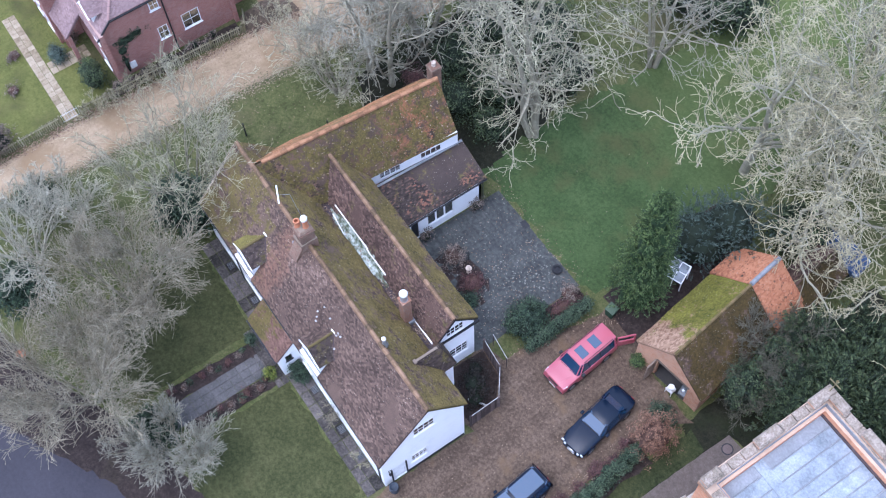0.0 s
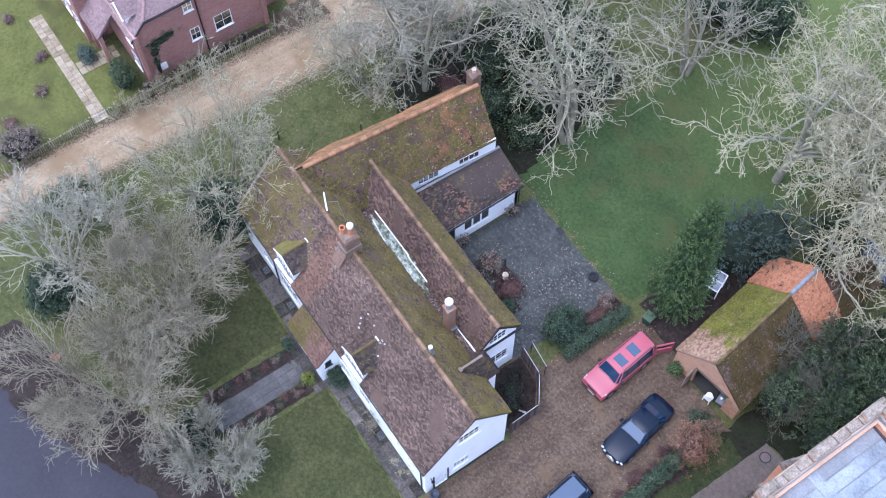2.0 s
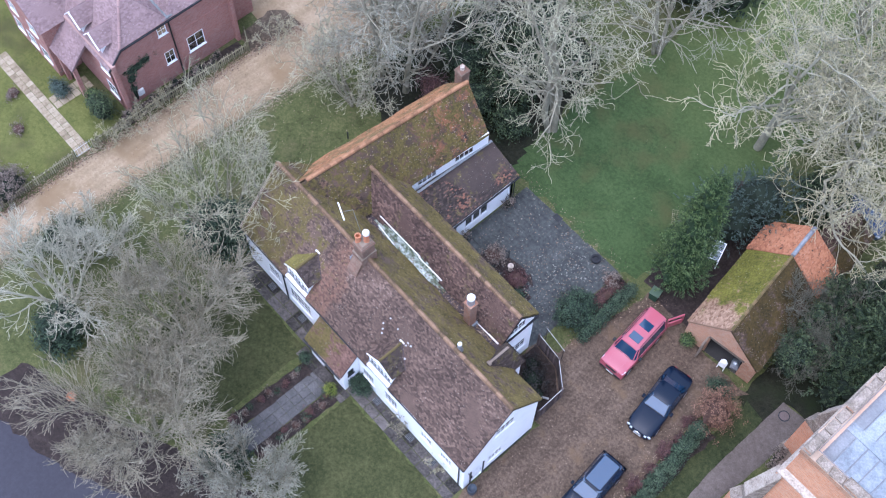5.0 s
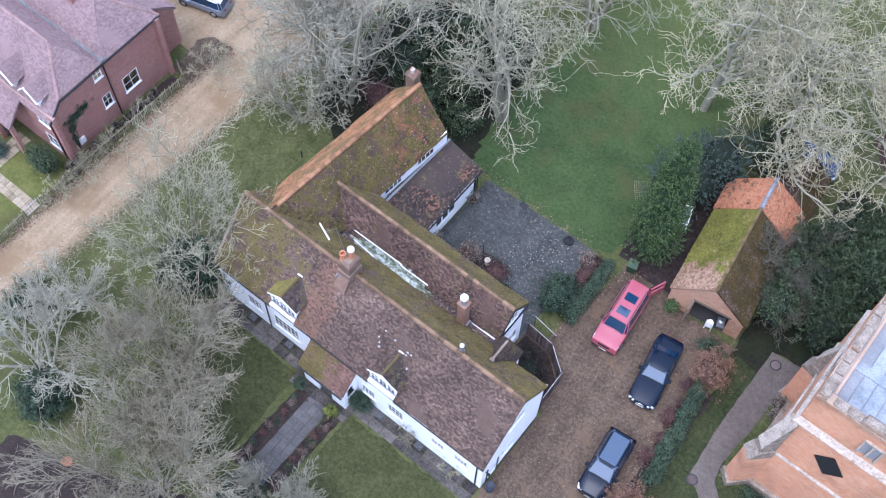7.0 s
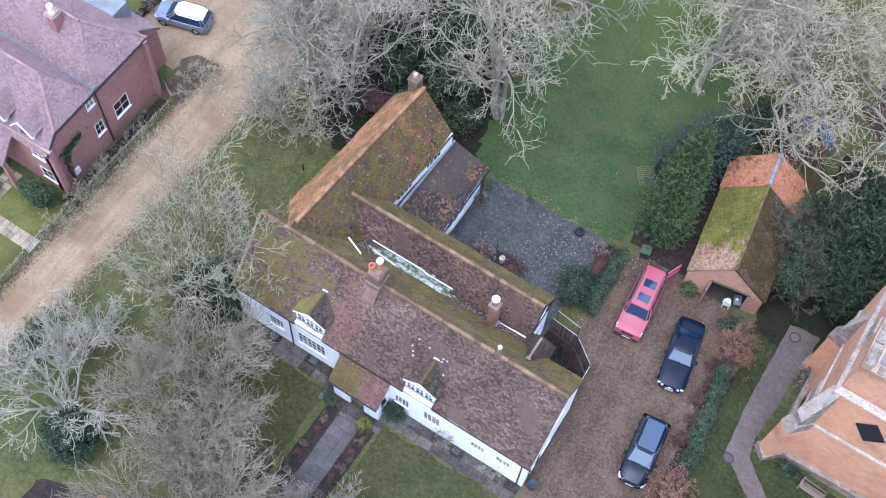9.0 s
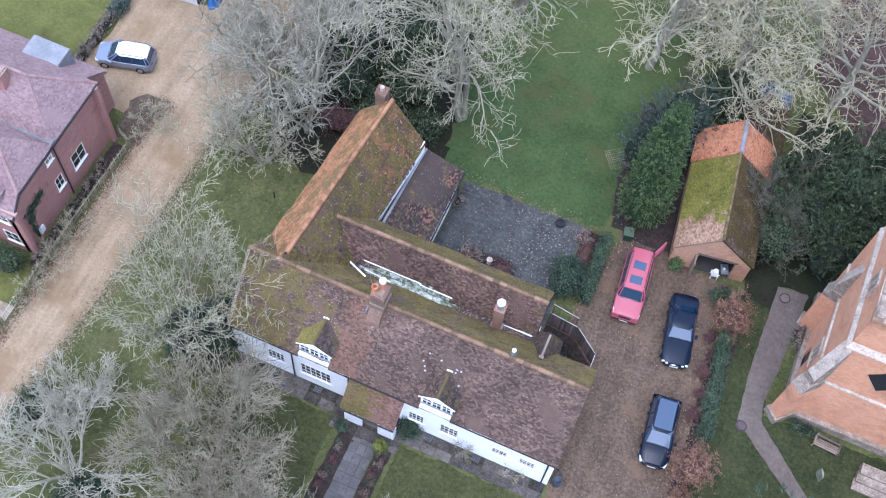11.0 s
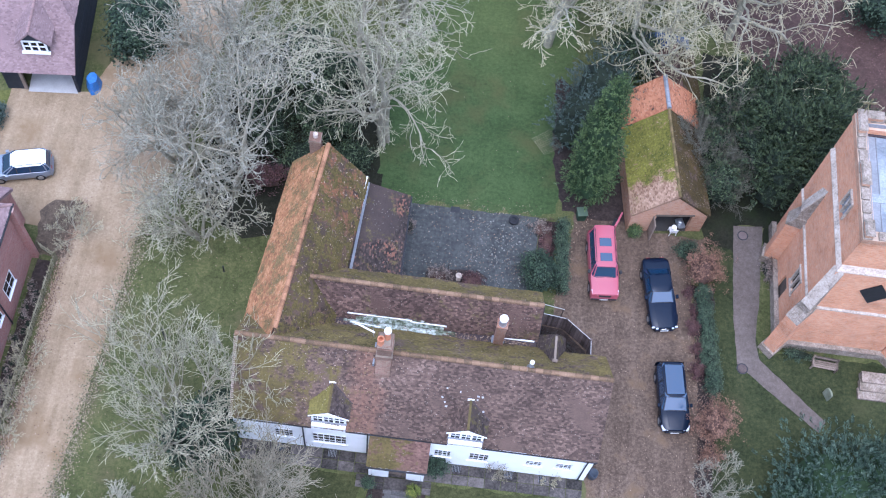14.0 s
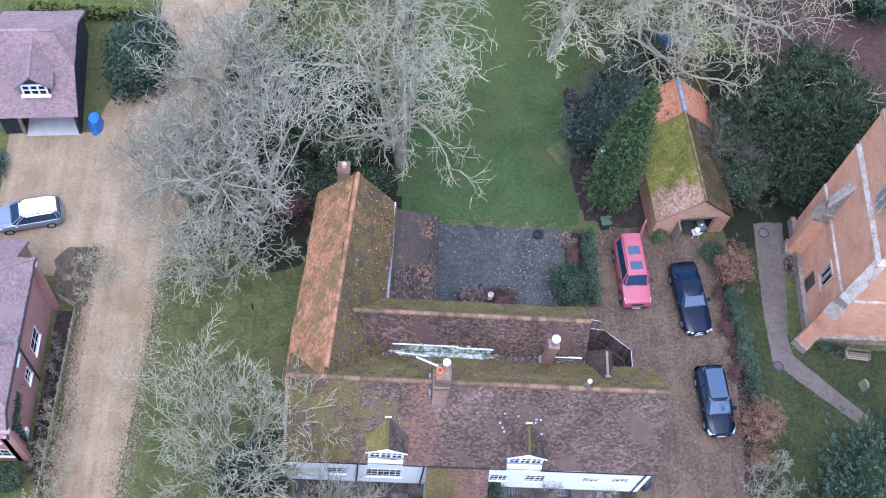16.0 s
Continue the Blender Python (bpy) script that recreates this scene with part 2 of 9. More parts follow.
M_ROOF_NEW = roof_tiles("new_orange_tiles", [(0.1, (0.26, 0.1, 0.05)), (0.45, (0.4, 0.17, 0.085)), (0.7, (0.48, 0.215, 0.11)), (0.95, (0.5, 0.26, 0.14))], moss=0.56, moss_scale=1.3, moss_cols=((0.035, 0.025, 0.016), (0.08, 0.055, 0.032)))
M_ROOF_NEI = roof_tiles("mauve_tiles", [(0.1, (0.19, 0.13, 0.122)), (0.45, (0.27, 0.185, 0.175)), (0.7, (0.33, 0.23, 0.215)), (0.95, (0.41, 0.3, 0.28))], moss=0.1)
M_RIDGE = surface("ridge_tile_clay", [(0.25, (0.06, 0.043, 0.022)), (0.5, (0.17, 0.105, 0.058)), (0.8, (0.3, 0.19, 0.115))], 2.0, 14, objects=0.28, bump=0.6, spread=0.5)
M_RIDGE_ORANGE = surface("orange_ridge_tile", [(0.25, (0.11, 0.06, 0.028)), (0.5, (0.25, 0.125, 0.06)), (0.8, (0.4, 0.215, 0.11))], 2.0, 14, objects=0.25, bump=0.6, spread=0.5)
M_RIDGE_MOSS = surface("mossy_ridge_tile", [(0.25, (0.06, 0.052, 0.016)), (0.5, (0.12, 0.09, 0.032)), (0.75, (0.22, 0.145, 0.075))], 2.0, 18, objects=0.25, bump=0.6)
M_WHITE = surface("white_render", [(0.2, (0.68, 0.68, 0.67)), (0.45, (0.82, 0.82, 0.81)), (0.8, (0.87, 0.87, 0.86))], 1.2, 14, 0.85, 0.25)
M_WOODWHITE = surface("white_paint", [(0.25, (0.68, 0.68, 0.67)), (0.6, (0.82, 0.82, 0.81))], 3, 30, 0.5, 0.1)
M_BLACK = surface("black_paint", [(0.3, (0.012, 0.012, 0.013)), (0.7, (0.03, 0.03, 0.032))], 3, 30, 0.5, 0.1)
M_GLASS = glass("window_glass")
M_LEAD = surface("lead_sheet", [(0.2, (0.12, 0.125, 0.13)), (0.5, (0.21, 0.215, 0.22)), (0.8, (0.33, 0.335, 0.34))], 0.9, 9, 0.75, 0.25, spread=0.4)
M_LEAD_PALE = surface("pale_lead", [(0.3, (0.11, 0.12, 0.13)), (0.5, (0.23, 0.25, 0.265)), (0.7, (0.4, 0.42, 0.44))], 0.8, 9, 0.5, 0.2, spread=0.35)
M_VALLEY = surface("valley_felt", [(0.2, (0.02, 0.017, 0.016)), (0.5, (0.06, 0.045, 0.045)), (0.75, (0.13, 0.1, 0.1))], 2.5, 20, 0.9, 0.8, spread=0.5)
M_ALGAE = surface("algae_stained_lead", [(0.32, (0.025, 0.026, 0.016)), (0.45, (0.09, 0.105, 0.06)), (0.53, (0.27, 0.3, 0.24)), (0.66, (0.58, 0.61, 0.56))], 1.6, 5, 0.7, 0.4, spread=0.55)
M_CHIMNEY = brickwork("chimney_brick", (0.33, 0.155, 0.085), (0.42, 0.22, 0.13), (0.33, 0.28, 0.22))
M_CHIMNEY_OLD = brickwork("weathered_chimney_brick", (0.2, 0.112, 0.075), (0.3, 0.172, 0.118), (0.27, 0.215, 0.155), stain=((0.3, (0.34, 0.34, 0.28)), (0.6, (1, 1, 1))))
M_TERRA = surface("terracotta", [(0.3, (0.36, 0.14, 0.07)), (0.7, (0.5, 0.22, 0.11))], 4, 25, 0.8, 0.2)
M_POTWHITE = surface("white_glazed_pot", [(0.3, (0.66, 0.64, 0.6)), (0.7, (0.82, 0.81, 0.78))], 4, 25, 0.5, 0.1)
M_STEEL = surface("galvanised_steel", [(0.3, (0.35, 0.37, 0.39)), (0.7, (0.6, 0.62, 0.64))], 4, 25, 0.4, 0.1, metal=0.8)
M_TOWER = brickwork("tower_brick", (0.6, 0.25, 0.115), (0.74, 0.38, 0.2), (0.6, 0.42, 0.29), stain=((0.3, (0.5, 0.46, 0.42)), (0.46, (0.88, 0.86, 0.84)), (0.6, (1, 1, 1))))
M_STONE = surface("pale_weathered_stone", [(0.3, (0.13, 0.105, 0.08)), (0.48, (0.38, 0.31, 0.24)), (0.72, (0.58, 0.5, 0.41))], 2.0, 9, 0.9, 0.7, spread=0.5)
M_COPING = surface("mossy_coping_stone", [(0.28, (0.07, 0.06, 0.04)), (0.48, (0.22, 0.175, 0.13)), (0.72, (0.44, 0.37, 0.3))], 2.4, 12, 0.92, 0.7, spread=0.5)
M_BRICK_NEI = brickwork("red_brick", (0.33, 0.145, 0.115), (0.44, 0.215, 0.165), (0.42, 0.29, 0.24), stain=((0.2, (0.8, 0.78, 0.78)), (0.7, (1, 1, 1))))
M_BRICK_GAR = brickwork("garage_brick", (0.44, 0.21, 0.11), (0.58, 0.32, 0.18), (0.5, 0.38, 0.27), stain=((0.3, (0.45, 0.42, 0.4)), (0.48, (0.9, 0.9, 0.9)), (0.66, (1, 1, 1))))
M_BOARD = surface("black_weatherboard", [(0.3, (0.014, 0.016, 0.02)), (0.7, (0.035, 0.038, 0.045))], 2, 22, 0.7, 0.4, objects=0.2)
M_OAK = surface("weathered_oak", [(0.25, (0.08, 0.06, 0.045)), (0.5, (0.17, 0.13, 0.095)), (0.8, (0.28, 0.22, 0.17))], 2, 20, 0.85, 0.5, objects=0.5)
M_PICKET = surface("lichened_picket_wood", [(0.25, (0.12, 0.11, 0.06)), (0.5, (0.24, 0.22, 0.13)), (0.8, (0.36, 0.33, 0.22))], 2, 20, 0.9, 0.5, objects=0.5)
M_FENCE = surface("brown_fence_boards", [(0.25, (0.05, 0.036, 0.032)), (0.5, (0.1, 0.075, 0.065)), (0.8, (0.17, 0.13, 0.115))], 2, 20, 0.85, 0.5, objects=0.5)
M_CONCRETE = surface("pale_concrete", [(0.25, (0.3, 0.29, 0.27)), (0.6, (0.45, 0.44, 0.42)), (0.85, (0.55, 0.54, 0.52))], 1, 20, 0.9, 0.3)
M_BLUEGREY = paint("blue_grey_plastic", (0.04, 0.05, 0.065), 0.6)
M_DARKROOM = surface("dark_interior", [(0.3, (0.03, 0.028, 0.026)), (0.7, (0.06, 0.055, 0.05))], 1, 20, 0.95, 0.2)

# ground covers
def ground_mix(name, stops, patches, patch_at, scale, fine, rough=0.95, bump=0.7, pscale=0.25, dist=0.04, wheel=0.0, mid=4.0, rough_mid=0.35, far=None):
    """far: (y0, y1, colour), drier grass from y0 to y1."""
    stops = toned(stops, 0.8)
    patches = patches and tuple(0.8 * c for c in patches)
    m, t, p = nodes_of(name)
    pos = where(t)
    a, b = noise_of(t, pos, scale, 6, 0.65), noise_of(t, pos, fine, 4, 0.7)
    c = noise_of(t, pos, mid, 5, 0.8)
    f = math_of(t, "ADD", math_of(t, "MULTIPLY", a, 0.42), math_of(t, "ADD", math_of(t, "MULTIPLY", b, 0.28), math_of(t, "MULTIPLY", c, 0.3 + rough_mid)))
    f = math_of(t, "SUBTRACT", f, 0.5 * rough_mid)
    if wheel:
        # wear drawn out along the way the wheels run
        way = add(t, "ShaderNodeMapping", Scale=(1.3, 0.07, 1.0), Rotation=(0, 0, radians(-3)))
        t.links.new(pos, way.inputs["Vector"])
        f = math_of(t, "ADD", f, math_of(t, "MULTIPLY", math_of(t, "SUBTRACT", noise_of(t, way.outputs[0], 1.0, 4, 0.6), 0.5), wheel))
    col = ramp_of(t, f, stops)
    if patches:
        k = ramp_of(t, math_of(t, "ADD", math_of(t, "MULTIPLY", noise_of(t, pos, pscale, 5, 0.6), 0.8), math_of(t, "MULTIPLY", b, 0.2)), [(patch_at, (0.0,)), (patch_at + 0.14, (1.0,))])
        col = mix_of(t, k, col, patches)
    if far:
        sep = t.nodes.new("ShaderNodeSeparateXYZ")
        t.links.new(pos, sep.inputs[0])
        k = add(t, "ShaderNodeMapRange")
        t.links.new(math_of(t, "ADD", sep.outputs[1], math_of(t, "MULTIPLY", a, 6.0)), k.inputs[0])
        k.inputs[1].default_value, k.inputs[2].default_value = far[0] + 3.0, far[1] + 3.0
        dry = mix_of(t, ramp_of(t, c, [(0.3, (0.0,)), (0.7, (1.0,))]), tuple(0.75 * v for v in far[2]), tuple(1.25 * v for v in far[2]))
        col = mix_of(t, math_of(t, "MULTIPLY", k.outputs[0], 0.85), col, dry)
    t.links.new(col, p.inputs["Base Color"])
    p.inputs["Roughness"].default_value = rough
    p.inputs["Specular IOR Level"].default_value = 0.2
    bump_of(t, p, b, bump, dist)
    return m


M_GRASS = ground_mix("winter_grass", [(0.34, (0.037, 0.044, 0.013)), (0.5, (0.09, 0.099, 0.032)), (0.66, (0.165, 0.16, 0.06))], (0.13, 0.115, 0.052), 0.52, 0.7, 14)
M_LAWN = ground_mix("mown_lawn", [(0.36, (0.031, 0.036, 0.012)), (0.5, (0.06, 0.065, 0.022)), (0.64, (0.1, 0.098, 0.038))], (0.085, 0.078, 0.03), 0.54, 0.5, 20, bump=0.6)
M_LAWN_DARK = ground_mix("damp_churchyard_grass", [(0.36, (0.02, 0.026, 0.01)), (0.5, (0.043, 0.051, 0.018)), (0.64, (0.075, 0.08, 0.03))], (0.06, 0.057, 0.024), 0.56, 0.5, 20, bump=0.6)
M_LAWN_BACK = ground_mix("green_back_lawn", [(0.32, (0.028, 0.043, 0.013)), (0.5, (0.054, 0.085, 0.026)), (0.68, (0.098, 0.132, 0.045))], (0.084, 0.086, 0.03), 0.5, 0.35, 20, bump=0.6, rough_mid=0.3, far=(25.0, 38.0, (0.1, 0.12, 0.036)))
M_LAWN_YEL = ground_mix("mossy_lawn", [(0.3, (0.06, 0.068, 0.016)), (0.5, (0.125, 0.132, 0.034)), (0.7, (0.19, 0.18, 0.055))], (0.075, 0.07, 0.026), 0.54, 0.6, 14)
M_TRACK = ground_mix("pale_gravel", [(0.28, (0.19, 0.135, 0.074)), (0.5, (0.33, 0.245, 0.148)), (0.72, (0.48, 0.375, 0.245))], (0.26, 0.18, 0.098), 0.51, 0.5, 30, pscale=0.35, bump=0.5, dist=0.02, wheel=0.45, mid=5.0, rough_mid=0.3)
M_DRIVE = ground_mix("brown_gravel", [(0.28, (0.042, 0.029, 0.019)), (0.5, (0.118, 0.083, 0.056)), (0.72, (0.24, 0.18, 0.13))], (0.16, 0.105, 0.055), 0.54, 0.5, 30, pscale=0.5, bump=0.6, dist=0.02, wheel=0.3, mid=5.0, rough_mid=0.5)
M_ROAD = ground_mix("wet_asphalt", [(0.3, (0.03, 0.028, 0.034)), (0.6, (0.052, 0.048, 0.058)), (0.8, (0.07, 0.066, 0.078))], (0.045, 0.04, 0.045), 0.55, 0.4, 40, rough=0.6, bump=0.3, dist=0.01)
M_PATHGREY = ground_mix("grey_path", [(0.3, (0.085, 0.068, 0.055)), (0.5, (0.14, 0.114, 0.094)), (0.7, (0.21, 0.172, 0.143))], (0.12, 0.1, 0.078), 0.55, 0.6, 28, bump=0.4, dist=0.02)
M_SOIL = ground_mix("dark_soil", [(0.3, (0.018, 0.013, 0.011)), (0.5, (0.045, 0.033, 0.028)), (0.7, (0.09, 0.068, 0.055))], (0.06, 0.05, 0.03), 0.58, 1.2, 18, bump=0.9, dist=0.06)
# leafy ground with the trees' shade put into its near-black colours
M_UNDER = ground_mix("shaded_tree_floor", [(0.3, (0.008, 0.009, 0.006)), (0.5, (0.022, 0.022, 0.012)), (0.7, (0.05, 0.045, 0.026))], (0.022, 0.03, 0.01), 0.5, 0.9, 16, bump=0.8)
M_BED = ground_mix("brown_garden_bed", [(0.3, (0.05, 0.037, 0.025)), (0.5, (0.11, 0.082, 0.055)), (0.7, (0.2, 0.155, 0.105))], (0.07, 0.065, 0.03), 0.54, 1.0, 16, bump=0.8)
M_LITTER = ground_mix("brown_leaf_litter", [(0.3, (0.035, 0.022, 0.018)), (0.5, (0.08, 0.047, 0.037)), (0.7, (0.14, 0.09, 0.07))], (0.05, 0.04, 0.025), 0.52, 1.2, 22, bump=0.8, dist=0.04)
M_SLAB = surface("damp_grey_slab", [(0.25, (0.016, 0.017, 0.016)), (0.43, (0.038, 0.04, 0.037)), (0.57, (0.064, 0.066, 0.06)), (0.68, (0.09, 0.09, 0.08)), (0.8, (0.13, 0.127, 0.11))], 0.7, 4.5, 0.85, 0.35, spread=0.55, objects=0.05)
M_SLAB_FRONT = surface("dirty_front_slab", [(0.3, (0.018, 0.016, 0.013)), (0.5, (0.066, 0.057, 0.05)), (0.75, (0.15, 0.13, 0.115))], 1.6, 8, 0.9, 0.5, spread=0.5, objects=0.25)
M_PATHSLAB = surface("worn_grey_path_slab", [(0.25, (0.045, 0.042, 0.04)), (0.5, (0.09, 0.085, 0.08)), (0.75, (0.155, 0.145, 0.136))], 1.2, 12, 0.9, 0.35, spread=0.5, objects=0.08)
M_SLAB_PALE = surface("pale_path_slab", [(0.25, (0.14, 0.105, 0.062)), (0.5, (0.27, 0.215, 0.14)), (0.75, (0.39, 0.325, 0.23))], 1.4, 5, 0.9, 0.35, spread=0.55, objects=0.3)

# barks and leaves
def bark(name, a, b):
    return surface(name, toned([(0.25, tuple(0.5 * c for c in a)), (0.5, a), (0.75, b)], 0.8, 0.88), 1.2, 16, 0.9, 0.5, spread=0.5, island=0.25)


M_BARK_GREY = bark("grey_bark", (0.29, 0.26, 0.2), (0.48, 0.435, 0.35))
M_TWIG_GREY = bark("grey_twigs", (0.355, 0.335, 0.28), (0.58, 0.545, 0.465))
M_TWIG_GREEN = bark("greenish_twigs", (0.42, 0.39, 0.28), (0.66, 0.61, 0.46))
M_TWIG_PALE = bark("pale_lichened_twigs", (0.49, 0.435, 0.295), (0.72, 0.655, 0.47))
M_TWIG_WHITE = bark("whitish_twigs", (0.47, 0.44, 0.365), (0.68, 0.635, 0.54))
M_TWIG_BROWN = bark("brown_twigs", (0.33, 0.285, 0.215), (0.54, 0.475, 0.375))
M_TWIG_DARK = bark("dark_twigs", (0.15, 0.14, 0.11), (0.27, 0.255, 0.21))
M_BARK_PALE = bark("pale_bark", (0.34, 0.315, 0.25), (0.54, 0.51, 0.41))


def leaf(name, dark, mid, light):
    m = surface(name, toned([(0.2, dark), (0.5, mid), (0.8, light)], 0.82), 0.8, 6, 0.6, 0.0, spread=0.3, island=0.75, spec=0.3)
    return m


M_CONIFER = leaf("conifer_green", (0.016, 0.034, 0.01), (0.068, 0.11, 0.032), (0.175, 0.23, 0.075))
M_YEW = leaf("yew_green", (0.011, 0.021, 0.009), (0.043, 0.064, 0.028), (0.11, 0.14, 0.058))
M_BLUE = leaf("blue_grey_green", (0.03, 0.045, 0.036), (0.07, 0.1, 0.078), (0.13, 0.165, 0.13))
M_LAUREL = leaf("laurel_green", (0.012, 0.023, 0.013), (0.032, 0.055, 0.028), (0.08, 0.115, 0.06))
M_IVY = leaf("ivy_green", (0.016, 0.032, 0.016), (0.046, 0.072, 0.036), (0.11, 0.145, 0.08))
M_COPPER = leaf("copper_beech_leaf", (0.1, 0.05, 0.028), (0.2, 0.106, 0.062), (0.32, 0.185, 0.115))
M_REDLEAF = leaf("red_brown_leaf", (0.05, 0.024, 0.022), (0.1, 0.046, 0.042), (0.16, 0.082, 0.072))
M_DRYLEAF = leaf("dry_stems", (0.08, 0.06, 0.045), (0.17, 0.13, 0.1), (0.3, 0.24, 0.19))
M_GREENLEAF = leaf("bright_green_leaf", (0.07, 0.1, 0.01), (0.16, 0.19, 0.03), (0.26, 0.28, 0.05))
M_FALLEN = leaf("fallen_leaf", (0.1, 0.06, 0.035), (0.22, 0.14, 0.08), (0.38, 0.29, 0.2))
# bush cores: darker than the leaves, painting the shade seen through their gaps
M_CORE = surface("shade_core", [(0.3, (0.008, 0.012, 0.007)), (0.7, (0.022, 0.03, 0.016))], 2, 12, 0.95, 0.5)
M_CORE_GREEN = surface("green_shade_core", [(0.3, (0.015, 0.028, 0.01)), (0.7, (0.035, 0.06, 0.022))], 2, 12, 0.95, 0.5)
M_CORE_BROWN = surface("brown_shade_core", [(0.3, (0.05, 0.028, 0.02)), (0.7, (0.1, 0.058, 0.042))], 2, 12, 0.95, 0.5)


# ---- mesh tools ----
class Shape:
    """Collects faces for one mesh; side is the material slot of the faces that follow."""

    def __init__(self):
        self.v, self.f, self.s, self.side = [], [], [], 0

    def face(self, *pts):
        n = len(self.v)
        self.v += [tuple(p) for p in pts]
        self.f.append(tuple(range(n, n + len(pts))))
        self.s.append(self.side)
        return self

    def solid(self, bottom, top):
        """A closed prism between two rings of the same count."""
        n, k = len(self.v), len(bottom)
        self.v += [tuple(p) for p in bottom] + [tuple(p) for p in top]
        self.f.append(tuple(range(n + k - 1, n - 1, -1)))
        self.f.append(tuple(range(n + k, n + 2 * k)))
        for i in range(k):
            j = (i + 1) % k
            self.f.append((n + i, n + j, n + k + j, n + k + i))
        self.s += [self.side] * (k + 2)
        return self

    def box(self, x0, x1, y0, y1, z0, z1, m=None):
        q = [Vector(c) for c in ((x0, y0, z0), (x1, y0, z0), (x1, y1, z0), (x0, y1, z0), (x0, y0, z1), (x1, y0, z1), (x1, y1, z1), (x0, y1, z1))]
        if m is not None:
            q = [m @ c for c in q]
        return self.solid(q[:4], q[4:])

    def beam(self, a, b, w, h, up=(0, 0, 1)):
        """A bar from a to b, w wide and h deep, centred on the line."""
        a, b = Vector(a), Vector(b)
        d = (b - a).normalized()
        s = d.cross(Vector(up))
        s = s.normalized() if s.length > 1e-4 else Vector((1, 0, 0))
        t = s.cross(d).normalized()
        ring = [s * i * w / 2 + t * j * h / 2 for i, j in ((-1, -1), (1, -1), (1, 1), (-1, 1))]
        return self.solid([a + r for r in ring], [b + r for r in ring])

    def tube(self, pts, radii, n=8, caps=True):
        base = len(self.v)
        for i, p in enumerate(pts):
            p = Vector(p)
            d = (Vector(pts[min(i + 1, len(pts) - 1)]) - Vector(pts[max(i - 1, 0)])).normalized()
            s = d.cross(Vector((0.31, 0.17, 0.93)))
            s = s.normalized() if s.length > 1e-3 else Vector((1, 0, 0))
            t = d.cross(s)
            for k in range(n):
                a = 2 * math.pi * k / n
                self.v.append(tuple(p + (s * math.cos(a) + t * math.sin(a)) * radii[i]))
        for i in range(len(pts) - 1):
            for k in range(n):
                k2 = (k + 1) % n
                self.f.append((base + i * n + k, base + i * n + k2, base + (i + 1) * n + k2, base + (i + 1) * n + k))
                self.s.append(self.side)
        if caps:
            self.f.append(tuple(range(base + n - 1, base - 1, -1)))
            self.f.append(tuple(range(base + (len(pts) - 1) * n, base + len(pts) * n)))
            self.s += [self.side] * 2
        return self

    def lathe(self, x, y, profile, n=14):
        """profile: (radius, z) from bottom to top, round an upright axis."""
        base = len(self.v)
        for r, z in profile:
            for k in range(n):
                a = 2 * math.pi * k / n
                self.v.append((x + r * math.cos(a), y + r * math.sin(a), z))
        for i in range(len(profile) - 1):
            for k in range(n):
                k2 = (k + 1) % n
                self.f.append((base + i * n + k, base + i * n + k2, base + (i + 1) * n + k2, base + (i + 1) * n + k))
                self.s.append(self.side)
        self.f.append(tuple(range(base + n - 1, base - 1, -1)))
        self.f.append(tuple(range(base + (len(profile) - 1) * n, base + len(profile) * n)))
        self.s += [self.side] * 2
        return self

    def mesh(self, name, mats, smooth=False):
        me = bpy.data.meshes.new(name)
        me.from_pydata(self.v, [], self.f)
        for m in mats if isinstance(mats, (list, tuple)) else [mats]:
            me.materials.append(m)
        if any(self.s):
            me.polygons.foreach_set("material_index", self.s)
        if smooth:
            me.polygons.foreach_set("use_smooth", [True] * len(me.polygons))
        me.update()
        return me


def thing(name, label, category, at=(0, 0, 0), turn=0.0, group="", kind=""):
    ob = new(name)
    ob.matrix_basis = pose(*at, 0, 0, turn)
    ob.empty_display_size = 0.2
    return tagged(ob, label, category, group, kind)


def part(name, shape, mats, parent=None, label="", smooth=False, kind=""):
    ob = new(name, shape if isinstance(shape, bpy.types.Mesh) else shape.mesh(name, mats, smooth))
    ob.parent = parent
    return tagged(ob, label, kind=kind)


def bevelled(ob, w=0.02, n=2):
    """Rounds the edges of a mesh once, in the mesh itself."""
    bm = bmesh.new()
    bm.from_mesh(ob.data)
    bmesh.ops.remove_doubles(bm, verts=bm.verts, dist=1e-5)
    bmesh.ops.bevel(bm, geom=[e for e in bm.edges if len(e.link_faces) == 2 and e.calc_face_angle(0) > 0.5], offset=w, segments=n, affect="EDGES", profile=0.5)
    bm.to_mesh(ob.data)
    bm.free()
    return ob


def sheet(name, outline, z, mat, label, category, step=0.5, wobble=0.12, seed=0, kind="structure", thick=0.05):
    """A ground cover with a slightly uneven edge."""
    rnd = random.Random(seed)
    ring = []
    for i, a in enumerate(outline):
        b = outline[(i + 1) % len(outline)]
        n = max(1, int(math.dist(a, b) / step))
        for k in range(n):
            f = k / n
            ring.append((a[0] + (b[0] - a[0]) * f + rnd.uniform(-wobble, wobble), a[1] + (b[1] - a[1]) * f + rnd.uniform(-wobble, wobble)))
    s = Shape()
    s.solid([(x, y, z - thick) for x, y in ring], [(x, y, z) for x, y in ring])
    bm = bmesh.new()
    me = s.mesh(name, mat)
    bm.from_mesh(me)
    bmesh.ops.triangulate(bm, faces=[f for f in bm.faces if len(f.verts) > 4])
    bm.to_mesh(me)
    bm.free()
    return tagged(new(name, me), label, category, kind=kind)


